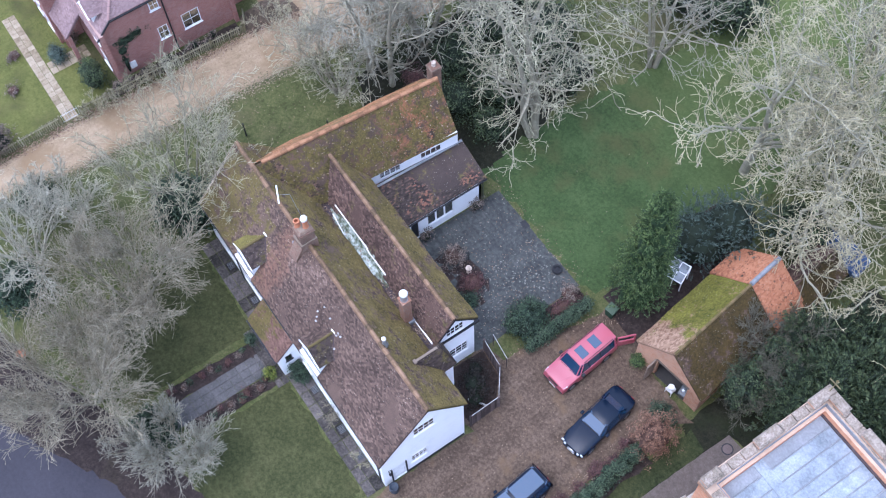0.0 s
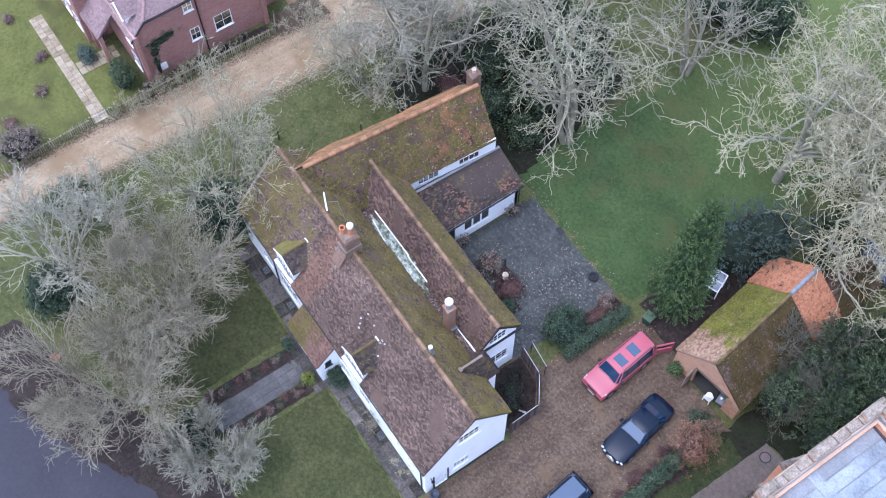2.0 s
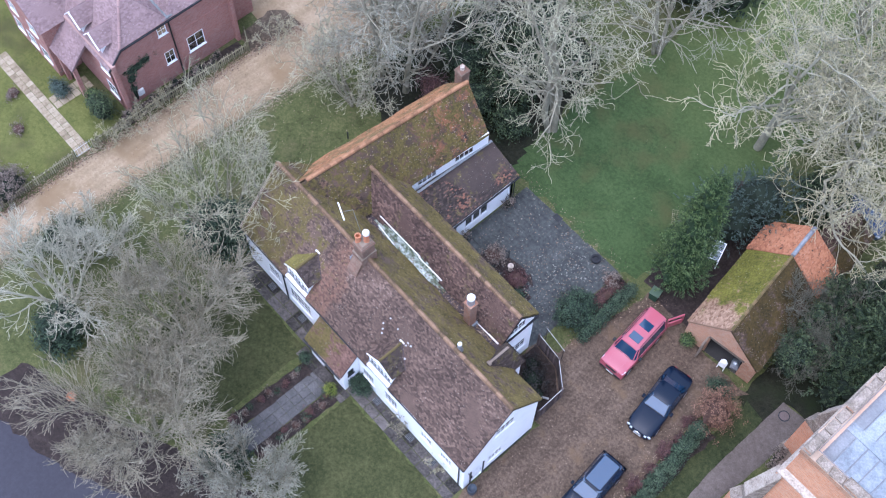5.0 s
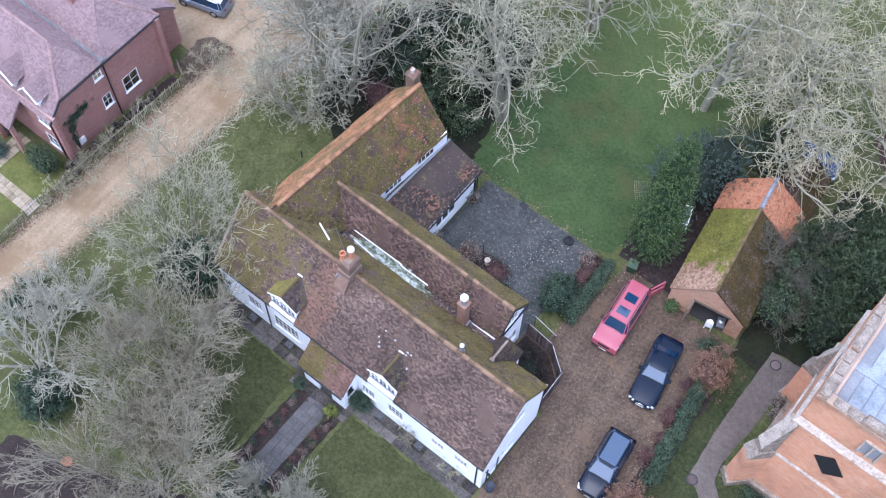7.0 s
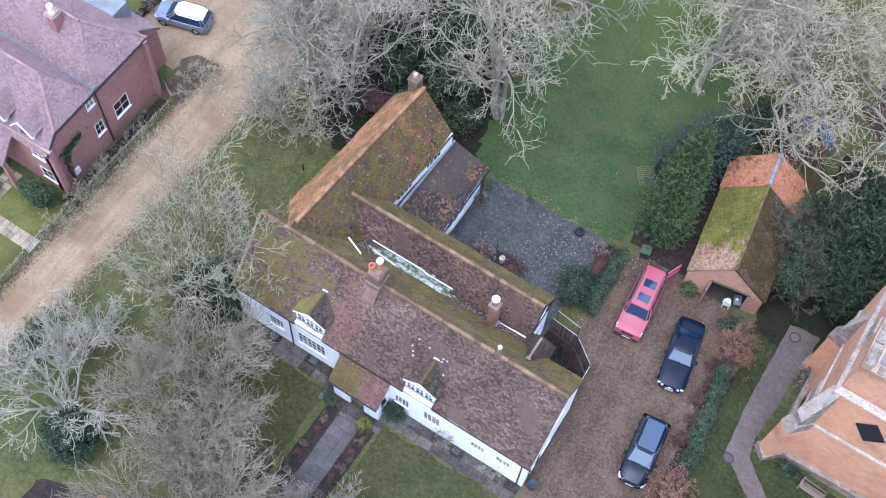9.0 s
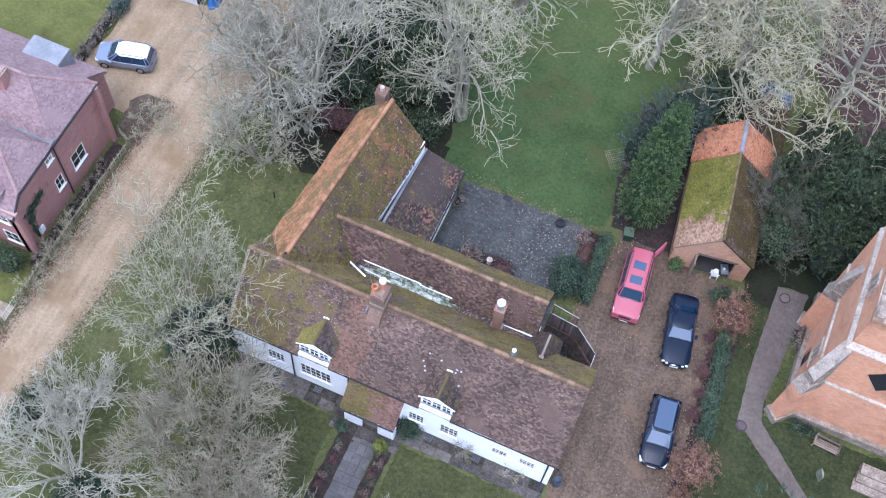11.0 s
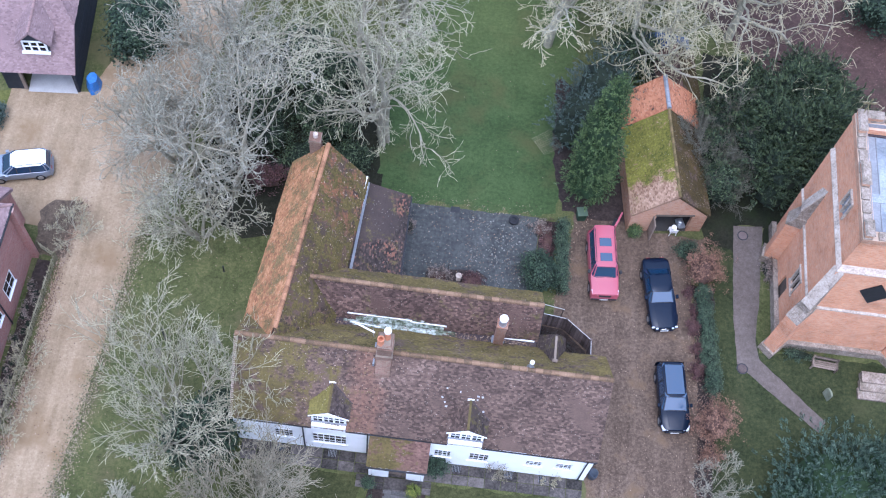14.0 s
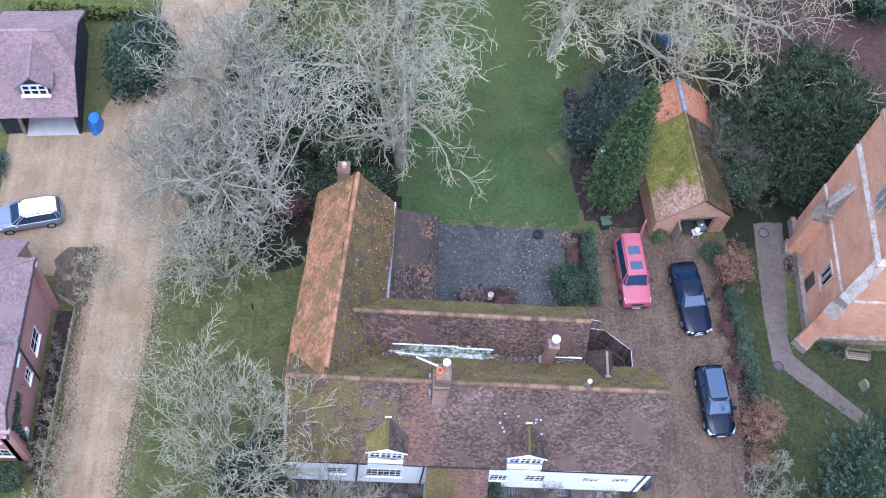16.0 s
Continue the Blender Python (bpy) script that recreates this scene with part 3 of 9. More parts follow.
def wall_mesh(name, mat, origin, u, outline, holes, thick, inward):
    """A wall from its outline in (along, up), with real openings. origin: its foot; u: the way along; inward: towards the room."""
    bm = bmesh.new()
    o, u, n = Vector(origin), Vector(u).normalized(), Vector(inward).normalized()
    at = lambda p: o + u * p[0] + Vector((0, 0, p[1]))
    edges = []
    for ring in [outline] + [[(a, c), (b, c), (b, d), (a, d)] for a, b, c, d in holes]:
        vs = [bm.verts.new(at(p)) for p in ring]
        edges += [bm.edges.new((vs[i], vs[(i + 1) % len(vs)])) for i in range(len(vs))]
    bmesh.ops.triangle_fill(bm, edges=edges, use_beauty=True, use_dissolve=False)
    faces = list(bm.faces)
    ext = bmesh.ops.extrude_face_region(bm, geom=faces)
    bmesh.ops.translate(bm, verts=[g for g in ext["geom"] if isinstance(g, bmesh.types.BMVert)], vec=n * thick)
    bmesh.ops.recalc_face_normals(bm, faces=bm.faces)
    me = bpy.data.meshes.new(name)
    bm.to_mesh(me)
    bm.free()
    me.materials.append(mat)
    return me


def window(parent, origin, u, out, w, h, cols, rows, frame_mat=None, label="white-painted casement window with small panes", sill=True, bar=0.03, inset=0.0, name="window", deep=0.0):
    """A casement: a frame, with its glazing bars, panes and sill under it. origin: middle of its foot on the wall's face."""
    frame_mat = frame_mat or M_WOODWHITE
    o, u, n = Vector(origin), Vector(u).normalized(), Vector(out).normalized()
    z = Vector((0, 0, 1))
    s = Shape()
    f = 0.06
    mid = -n * inset
    for a, b in ((-w / 2, -w / 2 + f), (w / 2 - f, w / 2)):
        c = o + u * (a + b) / 2 + mid
        s.beam(c, c + z * h, f, 0.05, n)
    for a in (f / 2, h - f / 2):
        c = o + z * a + mid
        s.beam(c - u * w / 2, c + u * w / 2, 0.05, f)
    win = part(name, s, frame_mat, parent, label)
    for i in range(1, cols):
        c = o + u * (-w / 2 + w * i / cols) + mid + n * 0.002
        p = Shape()
        p.beam(c + z * f, c + z * (h - f), bar * (1.7 if cols > 3 and i % 2 == 0 else 1), 0.03, n)
        part("glazing_bar", p, frame_mat, win)
    for i in range(1, rows):
        c = o + z * (h * i / rows) + mid
        p = Shape()
        p.beam(c - u * (w / 2 - f), c + u * (w / 2 - f), 0.03, bar)
        part("glazing_bar", p, frame_mat, win)
    for i in range(cols):
        for j in range(rows):
            p = Shape()
            c = o + u * (-w / 2 + w * (i + 0.5) / cols) + z * (h * (j + 0.5) / rows) + mid
            p.beam(c - u * (w / cols / 2 - 0.01), c + u * (w / cols / 2 - 0.01), 0.012, h / rows - 0.02)
            g = part("pane", p, M_GLASS, win)
            g.visible_shadow = False
    if sill:
        p = Shape()
        c = o - z * 0.03 + n * 0.03
        p.beam(c - u * (w / 2 + 0.06), c + u * (w / 2 + 0.06), 0.09, 0.06)
        part("sill", p, frame_mat, win)
    return win


def tiles_on(parent, a, b, c, d, mat, gauge=0.1, wide=0.165, seed=1, sag=0.03, name="tiles", lift=0.02):
    """Overlapping plain tiles on the slope a, b (eave) c, d (ridge); one joined mesh."""
    a, b, c, d = map(Vector, (a, b, c, d))
    u = (b - a).normalized()
    n = (b - a).cross(d - a).normalized()
    v = n.cross(u).normalized()
    poly = [((p - a).dot(u), (p - a).dot(v)) for p in (a, b, c, d)]
    rng = np.random.default_rng(seed)
    us, vs = [p[0] for p in poly], [p[1] for p in poly]
    cu, cv = [], []
    for r in range(int(max(vs) / gauge)):
        row = np.arange(min(us), max(us) + wide, wide) + (wide / 2 if r % 2 else 0)
        cu.append(row)
        cv.append(np.full(len(row), r * gauge))
    cu, cv = np.concatenate(cu), np.concatenate(cv)
    keep = np.ones(len(cu), bool)
    for i in range(4):
        (x0, y0), (x1, y1) = poly[i], poly[(i + 1) % 4]
        if abs(x1 - x0) + abs(y1 - y0) > 1e-5:
            keep &= (x1 - x0) * (cv + gauge / 2 - y0) - (y1 - y0) * (cu - x0) > -0.02 * math.hypot(x1 - x0, y1 - y0)
    cu, cv = cu[keep], cv[keep]
    k = len(cu)
    sagv = sag * (np.sin(cu * 0.9 + seed) * np.sin(cv * 1.1 + 0.5 * seed) + 0.6 * np.sin(cu * 2.3 + cv * 1.7))
    l0 = lift + 0.012 + rng.uniform(0, 0.016, k) + sagv
    l1 = lift - 0.01 + sagv
    tw = rng.normal(0, 0.006, k)
    du = wide * 0.48
    jv = rng.normal(0, 0.008, k)
    # a tile: 4 corners on top, 2 below its front edge
    pu = np.stack([cu - du, cu + du, cu + du, cu - du, cu - du, cu + du], 1)
    pv = np.stack([cv + jv, cv + jv, cv + gauge * 1.35, cv + gauge * 1.35, cv + jv + 0.004, cv + jv + 0.004], 1)
    edge = lambda i, j: poly[i][0] + (poly[j][0] - poly[i][0]) * ((pv - poly[i][1]) / max(1e-6, poly[j][1] - poly[i][1])).clip(0, 1)
    pu = np.minimum(np.maximum(pu, edge(0, 3)), edge(1, 2))
    pw = np.stack([l0 + tw, l0 - tw, l1, l1, l0 - 0.028, l0 - 0.028], 1)
    an, un, vn, nn = (np.array(q) for q in (a, u, v, n))
    P = (an + pu[..., None] * un + pv[..., None] * vn + pw[..., None] * nn).reshape(-1, 3)
    i0 = np.arange(k) * 6
    F = np.concatenate([np.stack([i0, i0 + 1, i0 + 2, i0 + 3], 1), np.stack([i0 + 4, i0 + 5, i0 + 1, i0], 1)])
    me = bpy.data.meshes.new(name)
    me.from_pydata(P, [], F.tolist())
    me.materials.append(mat)
    ob = new(name, me)
    ob.parent = parent
    return tagged(ob, kind="stuff")


def slope(parent, a, b, c, d, mat, under=None, seed=1, thick=0.14, tiles=True, sag=0.03, label=""):
    """One roof slope: a solid slab with its tiles on it."""
    q = [Vector(p) for p in (a, b, c, d)]
    n = (q[1] - q[0]).cross(q[3] - q[0]).normalized()
    s = Shape()
    s.solid([p - n * thick for p in q], q)
    ob = part("roof", s, under or mat, parent, label)
    if tiles:
        tiles_on(ob, a, b, c, d, mat, seed=seed, sag=sag)
    return ob


def ridge_tiles(parent, a, b, mat, r=0.14, length=0.42, seed=0, angle=100):
    """Half-round ridge tiles, laid end to end."""
    a, b = Vector(a), Vector(b)
    d = (b - a).normalized()
    side = d.cross(Vector((0, 0, 1))).normalized()
    up = side.cross(d)
    s = Shape()
    prof = [(math.radians(90 - angle + 2 * angle * k / 6)) for k in range(7)]
    for rr, e in ((r, 1), ):
        ring0 = [side * (math.cos(t) * rr) + up * (math.sin(t) * rr) for t in prof]
        inner = [p * 0.86 for p in ring0]
        full = ring0 + inner[::-1]
        s.solid([p - d * length * 0.49 for p in full], [p * 0.96 + d * length * 0.49 for p in full])
    me = s.mesh("ridge_tile", mat)
    n = max(1, int((b - a).length / length))
    rnd = random.Random(seed)
    for i in range(n):
        ob = new("ridge_tile", me)
        ob.parent = parent
        ob.matrix_basis = Matrix.Translation(a + (b - a) * ((i + 0.5) / n) + up * rnd.uniform(-0.012, 0.012)) @ Matrix.Rotation(rnd.uniform(-0.03, 0.03), 4, up)


# ---- plants ----
def polyline(start, way, length, segs, wobble, rise, rng):
    """Wandering lines, many at once: start and way (n, 3), length (n,); gives (n, segs + 1, 3)."""
    n = len(start)
    d = way.copy()
    pts = [start]
    for i in range(segs):
        d = d + rng.normal(0, wobble, (n, 3)) + (0, 0, rise)
        d /= np.linalg.norm(d, axis=1)[:, None]
        pts.append(pts[-1] + d * (length / segs)[:, None])
    return np.stack(pts, 1)


def sprout(P, R, L, kids, angle, frac, segs, low, wobble, rise, thin, rmin, rng):
    """The next order of branches: kids on each line of P."""
    n, m = P.shape[:2]
    idx = np.repeat(np.arange(n), kids)
    f = low + (1 - low) * (np.tile(np.arange(kids), n) + rng.random(n * kids)) / kids
    x = np.minimum(f, 0.999) * (m - 1)
    i = x.astype(int)
    w = (x - i)[:, None]
    at = P[idx, i] * (1 - w) + P[idx, i + 1] * w
    along = P[idx, i + 1] - P[idx, i]
    along /= np.linalg.norm(along, axis=1)[:, None]
    side = np.cross(along, rng.normal(size=(len(idx), 3)))
    side /= np.linalg.norm(side, axis=1)[:, None] + 1e-9
    a = np.radians(angle) * rng.uniform(0.65, 1.3, len(idx))[:, None]
    way = along * np.cos(a) + side * np.sin(a)
    ln = L[idx] * frac * rng.uniform(0.65, 1.3, len(idx)) * (1.15 - 0.45 * f)
    r0 = np.maximum((R[idx, i] * (1 - w[:, 0]) + R[idx, i + 1] * w[:, 0]) * thin, rmin)
    Q = polyline(at, way, ln, segs, wobble, rise, rng)
    t = np.linspace(0, 1, segs + 1)[None]
    return Q, np.maximum(r0[:, None] * (1 - 0.65 * t), rmin * 0.7), ln


def tube_mesh(name, P, R, sides, mat):
    """Many tapered branches in one mesh. P (n, m, 3), R (n, m)."""
    n, m = P.shape[:2]
    D = np.gradient(P, axis=1)
    D /= np.linalg.norm(D, axis=2)[..., None] + 1e-9
    S = np.cross(D, (0.31, 0.17, 0.93))
    S /= np.linalg.norm(S, axis=2)[..., None] + 1e-9
    T = np.cross(D, S)
    a = np.arange(sides) * 2 * math.pi / sides
    V = P[:, :, None] + (S[:, :, None] * np.cos(a)[:, None] + T[:, :, None] * np.sin(a)[:, None]) * R[:, :, None, None]
    b = np.arange(n)[:, None, None] * m * sides
    i, k = np.arange(m - 1)[None, :, None], np.arange(sides)[None, None]
    k2 = (k + 1) % sides
    F = np.stack([b + i * sides + k, b + i * sides + k2, b + (i + 1) * sides + k2, b + (i + 1) * sides + k], -1).reshape(-1, 4)
    me = bpy.data.meshes.new(name)
    me.from_pydata(V.reshape(-1, 3), [], F.tolist())
    me.materials.append(mat)
    me.polygons.foreach_set("use_smooth", [True] * len(me.polygons))
    return me


def bare_tree(label, x, y, h, orders, seed, bark_mat, twig_mat, lean=(0, 0), stems=1, trunk=0.3, spread=0.35, name="tree", twig=0.015, rise=0.04, low=0.25, stray=1.0, thin=0.62, clear=None):
    """A leafless tree: trunk or stems, limbs, and a haze of twigs. orders: (kids, angle, fraction of the parent's length, segments) from the limbs on."""
    rng = np.random.default_rng(seed)
    t = thing(name, label, "tree" if name == "tree" else "shrub", (x, y, 0))
    a = 2 * math.pi * np.arange(stems) / stems + rng.uniform(-0.4, 0.4, stems)
    k = spread if stems > 1 else 0.0
    way = np.stack([lean[0] + k * np.cos(a) * rng.uniform(0.5, 1.3, stems), lean[1] + k * np.sin(a) * rng.uniform(0.5, 1.3, stems), np.ones(stems)], 1)
    way /= np.linalg.norm(way, axis=1)[:, None]
    start = np.stack([0.2 * np.cos(a) * (stems > 1), 0.2 * np.sin(a) * (stems > 1), np.full(stems, -0.1)], 1)
    L = h * rng.uniform(0.7, 0.95, stems)
    P = polyline(start, way, L, 7, 0.09 * min(1.0, stray), 0.02, rng)
    R = (trunk * rng.uniform(0.8, 1.1, stems))[:, None] * (1 - 0.8 * np.linspace(0, 1, 8)[None])
    for i in range(stems):
        part("trunk", tube_mesh("trunk", P[i:i + 1], R[i:i + 1], 9, bark_mat), None, t)
    for o, (kids, ang, frac, segs) in enumerate(orders):
        last = o >= len(orders) - 2
        P, R, L = sprout(P, R, L, kids, ang, frac, segs, low if o == 0 else 0.2, stray * (0.2, 0.2, 0.22, 0.25, 0.25)[o], rise * (1.0 if o < 2 else 0.6), thin, twig * (1.0 if last else 1.5), rng)
        ok = P[:, :, 2].min(axis=1) > 0.1
        if clear:
            Q = P + (x, y, 0)
            ok &= ~((Q[:, :, 0] > clear[0]) & (Q[:, :, 0] < clear[1]) & (Q[:, :, 1] > clear[2]) & (Q[:, :, 1] < clear[3]) & (Q[:, :, 2] < clear[4])).any(axis=1)
        P, R, L = P[ok], R[ok], L[ok]
        if o == 0:
            for i in range(len(P)):
                part("limb", tube_mesh("limb", P[i:i + 1], R[i:i + 1], 6, bark_mat), None, t)
        else:
            part("branchwork" if o == 1 else "twigwork", tube_mesh("twigwork", P, R, 5 if o == 1 else 3, bark_mat if o == 1 else twig_mat), None, t, kind="stuff")
    return t


def leaves_mesh(name, P, N, size, mat, rng, axis=None, slim=0.45):
    """Small folded leaves at the places P, facing about N."""
    k = len(P)
    R = rng.normal(size=(k, 3))
    N = N + R * 0.55
    N /= np.linalg.norm(N, axis=1)[:, None]
    A = np.cross(N, rng.normal(size=(k, 3))) if axis is None else axis + 0.0
    A /= np.linalg.norm(A, axis=1)[:, None] + 1e-9
    B = np.cross(N, A)
    B /= np.linalg.norm(B, axis=1)[:, None] + 1e-9
    s = size * rng.uniform(0.6, 1.4, k)[:, None]
    V = np.stack([P - A * s, P + B * s * slim + N * s * 0.15, P + A * s, P - B * s * slim + N * s * 0.15], 1).reshape(-1, 3)
    i = np.arange(k) * 4
    F = np.concatenate([np.stack([i, i + 1, i + 2], 1), np.stack([i, i + 2, i + 3], 1)])
    me = bpy.data.meshes.new(name)
    me.from_pydata(V, [], F.tolist())
    me.materials.append(mat)
    return me


def bush(name, label, category, x, y, lobes, count, size, mat, seed, core=None, stem=True, shell=0.25, group="", drop=0.0, stem_mat=None, feather=0.0):
    """An evergreen: lobes (dx, dy, dz, rx, ry, rz) clothed in small leaves in clumps, over a core coloured dark for the
    shade inside, and a stem.
    """
    rng = np.random.default_rng(seed)
    t = thing(name, label, category, (x, y, 0), group=group)
    vol = np.array([l[3] * l[4] + l[4] * l[5] + l[3] * l[5] for l in lobes])
    Ps, Ns, As = [], [], []
    for l, share in zip(lobes, vol / vol.sum()):
        k = int(count * share)
        c, r = np.array(l[:3]), np.array(l[3:])
        clumps = max(8, k // 22)
        D = rng.normal(size=(clumps, 3))
        D /= np.linalg.norm(D, axis=1)[:, None]
        D[:, 2] = np.where(D[:, 2] < -0.35, -D[:, 2], D[:, 2])
        rad = 1 + shell * rng.normal(0, 0.55, clumps).clip(-1.2, 1.3)
        C = c + D * r * rad[:, None]
        idx = rng.integers(0, clumps, k)
        P = C[idx] + rng.normal(size=(k, 3)) * size * 1.9
        if feather:
            # sprays: needles set alternately along short outward shoots
            way = D + rng.normal(0, 0.38, (clumps, 3)) + (0, 0, 0.25)
            way /= np.linalg.norm(way, axis=1)[:, None]
            side = np.cross(way, rng.normal(size=(clumps, 3)))
            side /= np.linalg.norm(side, axis=1)[:, None]
            long = feather * rng.uniform(0.6, 1.5, clumps)
            f = rng.uniform(-0.35, 1.0, k)
            hand = np.where(rng.random(k) < 0.5, -1.0, 1.0)[:, None]
            A = way[idx] * 0.8 + side[idx] * hand * 0.65
            P = C[idx] + way[idx] * (f * long[idx])[:, None] + side[idx] * hand * size * (0.9 - 0.5 * f)[:, None] + rng.normal(0, size * 0.25, (k, 3))
            As.append(A)
        Ps.append(P)
        Ns.append(D[idx] + (0, 0, 0.35 - drop))
    P, N = np.concatenate(Ps), np.concatenate(Ns)
    ok = P[:, 2] > 0.02
    part("foliage", leaves_mesh("foliage", P[ok], N[ok], size, mat, rng, np.concatenate(As)[ok] if feather else None, 0.3 if feather else 0.45), None, t, kind="stuff")
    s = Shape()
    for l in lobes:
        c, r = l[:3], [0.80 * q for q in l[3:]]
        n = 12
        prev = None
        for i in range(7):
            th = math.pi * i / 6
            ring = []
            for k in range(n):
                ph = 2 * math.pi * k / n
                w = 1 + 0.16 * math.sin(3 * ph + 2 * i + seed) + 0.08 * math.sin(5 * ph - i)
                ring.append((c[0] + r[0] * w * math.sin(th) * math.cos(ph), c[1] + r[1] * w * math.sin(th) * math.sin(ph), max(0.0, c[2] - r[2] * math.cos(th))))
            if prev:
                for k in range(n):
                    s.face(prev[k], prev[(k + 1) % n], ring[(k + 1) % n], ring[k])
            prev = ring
    part("shade_core", s, core or M_CORE, t)
    if stem:
        q = Shape()
        top = max(l[2] for l in lobes)
        q.tube([(0, 0, -0.1), (0.03, 0.02, top * 0.5), (0, 0, top)], [0.16, 0.12, 0.05], 7)
        part("trunk", q, stem_mat or M_BARK_GREY, t)
    return t


def litter(name, label, P, size, mat, seed):
    """Loose leaves lying on a surface."""
    rng = np.random.default_rng(seed)
    P = np.array(P)
    N = np.tile((0.0, 0.0, 1.6), (len(P), 1))
    return tagged(new(name, leaves_mesh(name, P, N, size, mat, rng)), label, "leaves", kind="stuff")


# ---- ground ----
g = Shape()
g.face((-1500, -1500, 0), (1500, -1500, 0), (1500, 1500, 0), (-1500, 1500, 0))
tagged(new("ground", g.mesh("ground", M_GRASS)), "rough winter grass with moss and bare patches", "ground", kind="structure")
sheet("lawn_front", [(-20.3, -9.5), (-13.1, -9.3), (-13.1, -2.3), (-12.8, -1.5), (-20.3, -1.5)], 0.012, M_LAWN, "dark green damp front lawn beside the path", "lawn", seed=2)
sheet("lawn_front", [(-8.95, -9.5), (-0.75, -8.8), (-0.75, -1.45), (-8.95, -1.5)], 0.012, M_LAWN, "dark green damp front lawn beside the drive", "lawn", seed=3)
sheet("lawn_back", [(-14.4, 17.0), (-3.9, 17.1), (-2.6, 18.0), (-2.2, 30), (-1, 60), (-14, 62), (-14.5, 30), (-15.2, 24), (-14.8, 20)], 0.013, M_LAWN_BACK, "bright green back lawn reaching to the trees", "lawn", seed=4, wobble=0.3)
sheet("lawn_neighbour", [(-60, -16), (-34.3, -16), (-34.3, -0.6), (-60, -0.6)], 0.012, M_LAWN_YEL, "mossy yellow-green lawn behind a picket fence", "lawn", seed=5)
sheet("lawn_far", [(-60, 12), (-40.6, 12), (-39.9, 21.5), (-60, 21.5)], 0.012, M_LAWN_YEL, "mossy lawn beside the gravel yard", "lawn", seed=6)
sheet("lawn_church", [(7.6, -8), (40, -8), (40, 10.3), (10.6, 9.4), (8.9, 16.5), (7.5, 16.5)], 0.012, M_LAWN_DARK, "damp green churchyard grass", "lawn", seed=7)
sheet("track", [(-33.9, -30), (-30.6, -30), (-30.9, -10), (-30.1, -3), (-29.5, 5), (-29.2, 12), (-27.8, 18), (-27.0, 26), (-25.5, 34), (-24, 60), (-32, 60), (-31.5, 32), (-34.8, 22.2), (-39.9, 21.8), (-39.7, 17), (-40.8, 12.3), (-35.2, 11.8), (-33.5, 10.2), (-33.6, 0)], 0.014, M_TRACK, "pale tan gravel track and yard", "track", seed=8, wobble=0.06)
sheet("drive", [(0.05, -10.0), (6.5, -8.6), (6.9, -6), (7.0, 2), (6.6, 9), (6.0, 15), (7.2, 16.9), (2.0, 17.0), (1.2, 18.2), (-1.4, 18.3), (-1.9, 15), (-2.6, 10.2), (-3.9, 9.6), (-3.9, 5.9), (0.05, 5.9)], 0.014, M_DRIVE, "brown gravel drive with scattered leaves", "driveway", seed=9)
sheet("road", [(-70, -40), (-23.6, -18.1), (-16.4, -16.6), (-9.2, -12.6), (0, -10.2), (20, -5.6), (60, 4), (60, -3.5), (20, -13.2), (1.5, -17.8), (-6, -20), (-13, -24.2), (-20, -26.2), (-66, -47.5)], 0.010, M_ROAD, "dark damp asphalt lane", "road", seed=10, wobble=0.2)
# darker strip between the lane and the front lawns
sheet("verge", [(-24, -18.7), (-16.5, -17.1), (-9.3, -13.2), (-0.3, -10.7), (-0.6, -8.9), (-8.9, -9.6), (-13.5, -11.6), (-18, -13.6), (-24, -15.2)], 0.018, M_SOIL, "dark strip of ground under the roadside trees", "verge", seed=11, wobble=0.2)
sheet("lawn_shade", [(6.9, 16.2), (8.95, 15.6), (8.95, 18.2), (10.9, 18.4), (10.9, 16.0), (11.8, 16.0), (18, 17), (20.5, 31), (6.8, 32)], 0.011, M_UNDER, "leafy grass under the yew, coloured dark for its shade", "grass", seed=24)
sheet("church_path", [(8.95, 18.2), (10.9, 18.4), (10.6, 13), (10.3, 10.2), (10.55, 8.9), (14.6, 5.3), (14.1, 4.6), (10.3, 7.5), (9.15, 8.4), (8.9, 12)], 0.016, M_PATHGREY, "grey tarred churchyard path", "path", seed=12, wobble=0.03)
sheet("soil_yard", [(-2.3, 17.6), (2.0, 17.4), (1.2, 27), (-3.4, 28), (-3.2, 22)], 0.016, M_SOIL, "dark bare soil beside the brick garage", "soil", seed=13, wobble=0.25)
sheet("soil_trees", [(-26.8, 17), (-25.5, 14.2), (-22.5, 12.8), (-20.4, 13.6), (-20.2, 16.5), (-15.5, 16.8), (-13.2, 17.2), (-14.6, 21), (-16.5, 28), (-25.4, 29)], 0.010, M_UNDER, "leafy grass and soil under bare trees, coloured dark for shade", "soil", seed=14, wobble=0.22)
sheet("leaf_floor", [(13, 29), (45, 26), (45, 60), (6, 60), (6.5, 36)], 0.012, M_LITTER, "red-brown fallen leaves under the trees", "leaf litter", seed=15, wobble=0.2)
sheet("flower_bed", [(-3.85, 13.4), (-2.75, 13.4), (-2.6, 16.75), (-3.75, 16.75)], 0.03, M_SOIL, "dark flower bed beside the patio", "flower bed", seed=16, wobble=0.06)
sheet("flower_bed", [(-12.75, -8.0), (-11.7, -8.0), (-11.55, -2.2), (-12.5, -2.2)], 0.03, M_SOIL, "dark flower bed beside the garden path", "flower bed", seed=17, wobble=0.06)
sheet("flower_bed", [(-10.15, -8.0), (-9.3, -8.0), (-9.15, -2.1), (-10.0, -2.1)], 0.03, M_SOIL, "dark flower bed beside the garden path", "flower bed", seed=18, wobble=0.06)
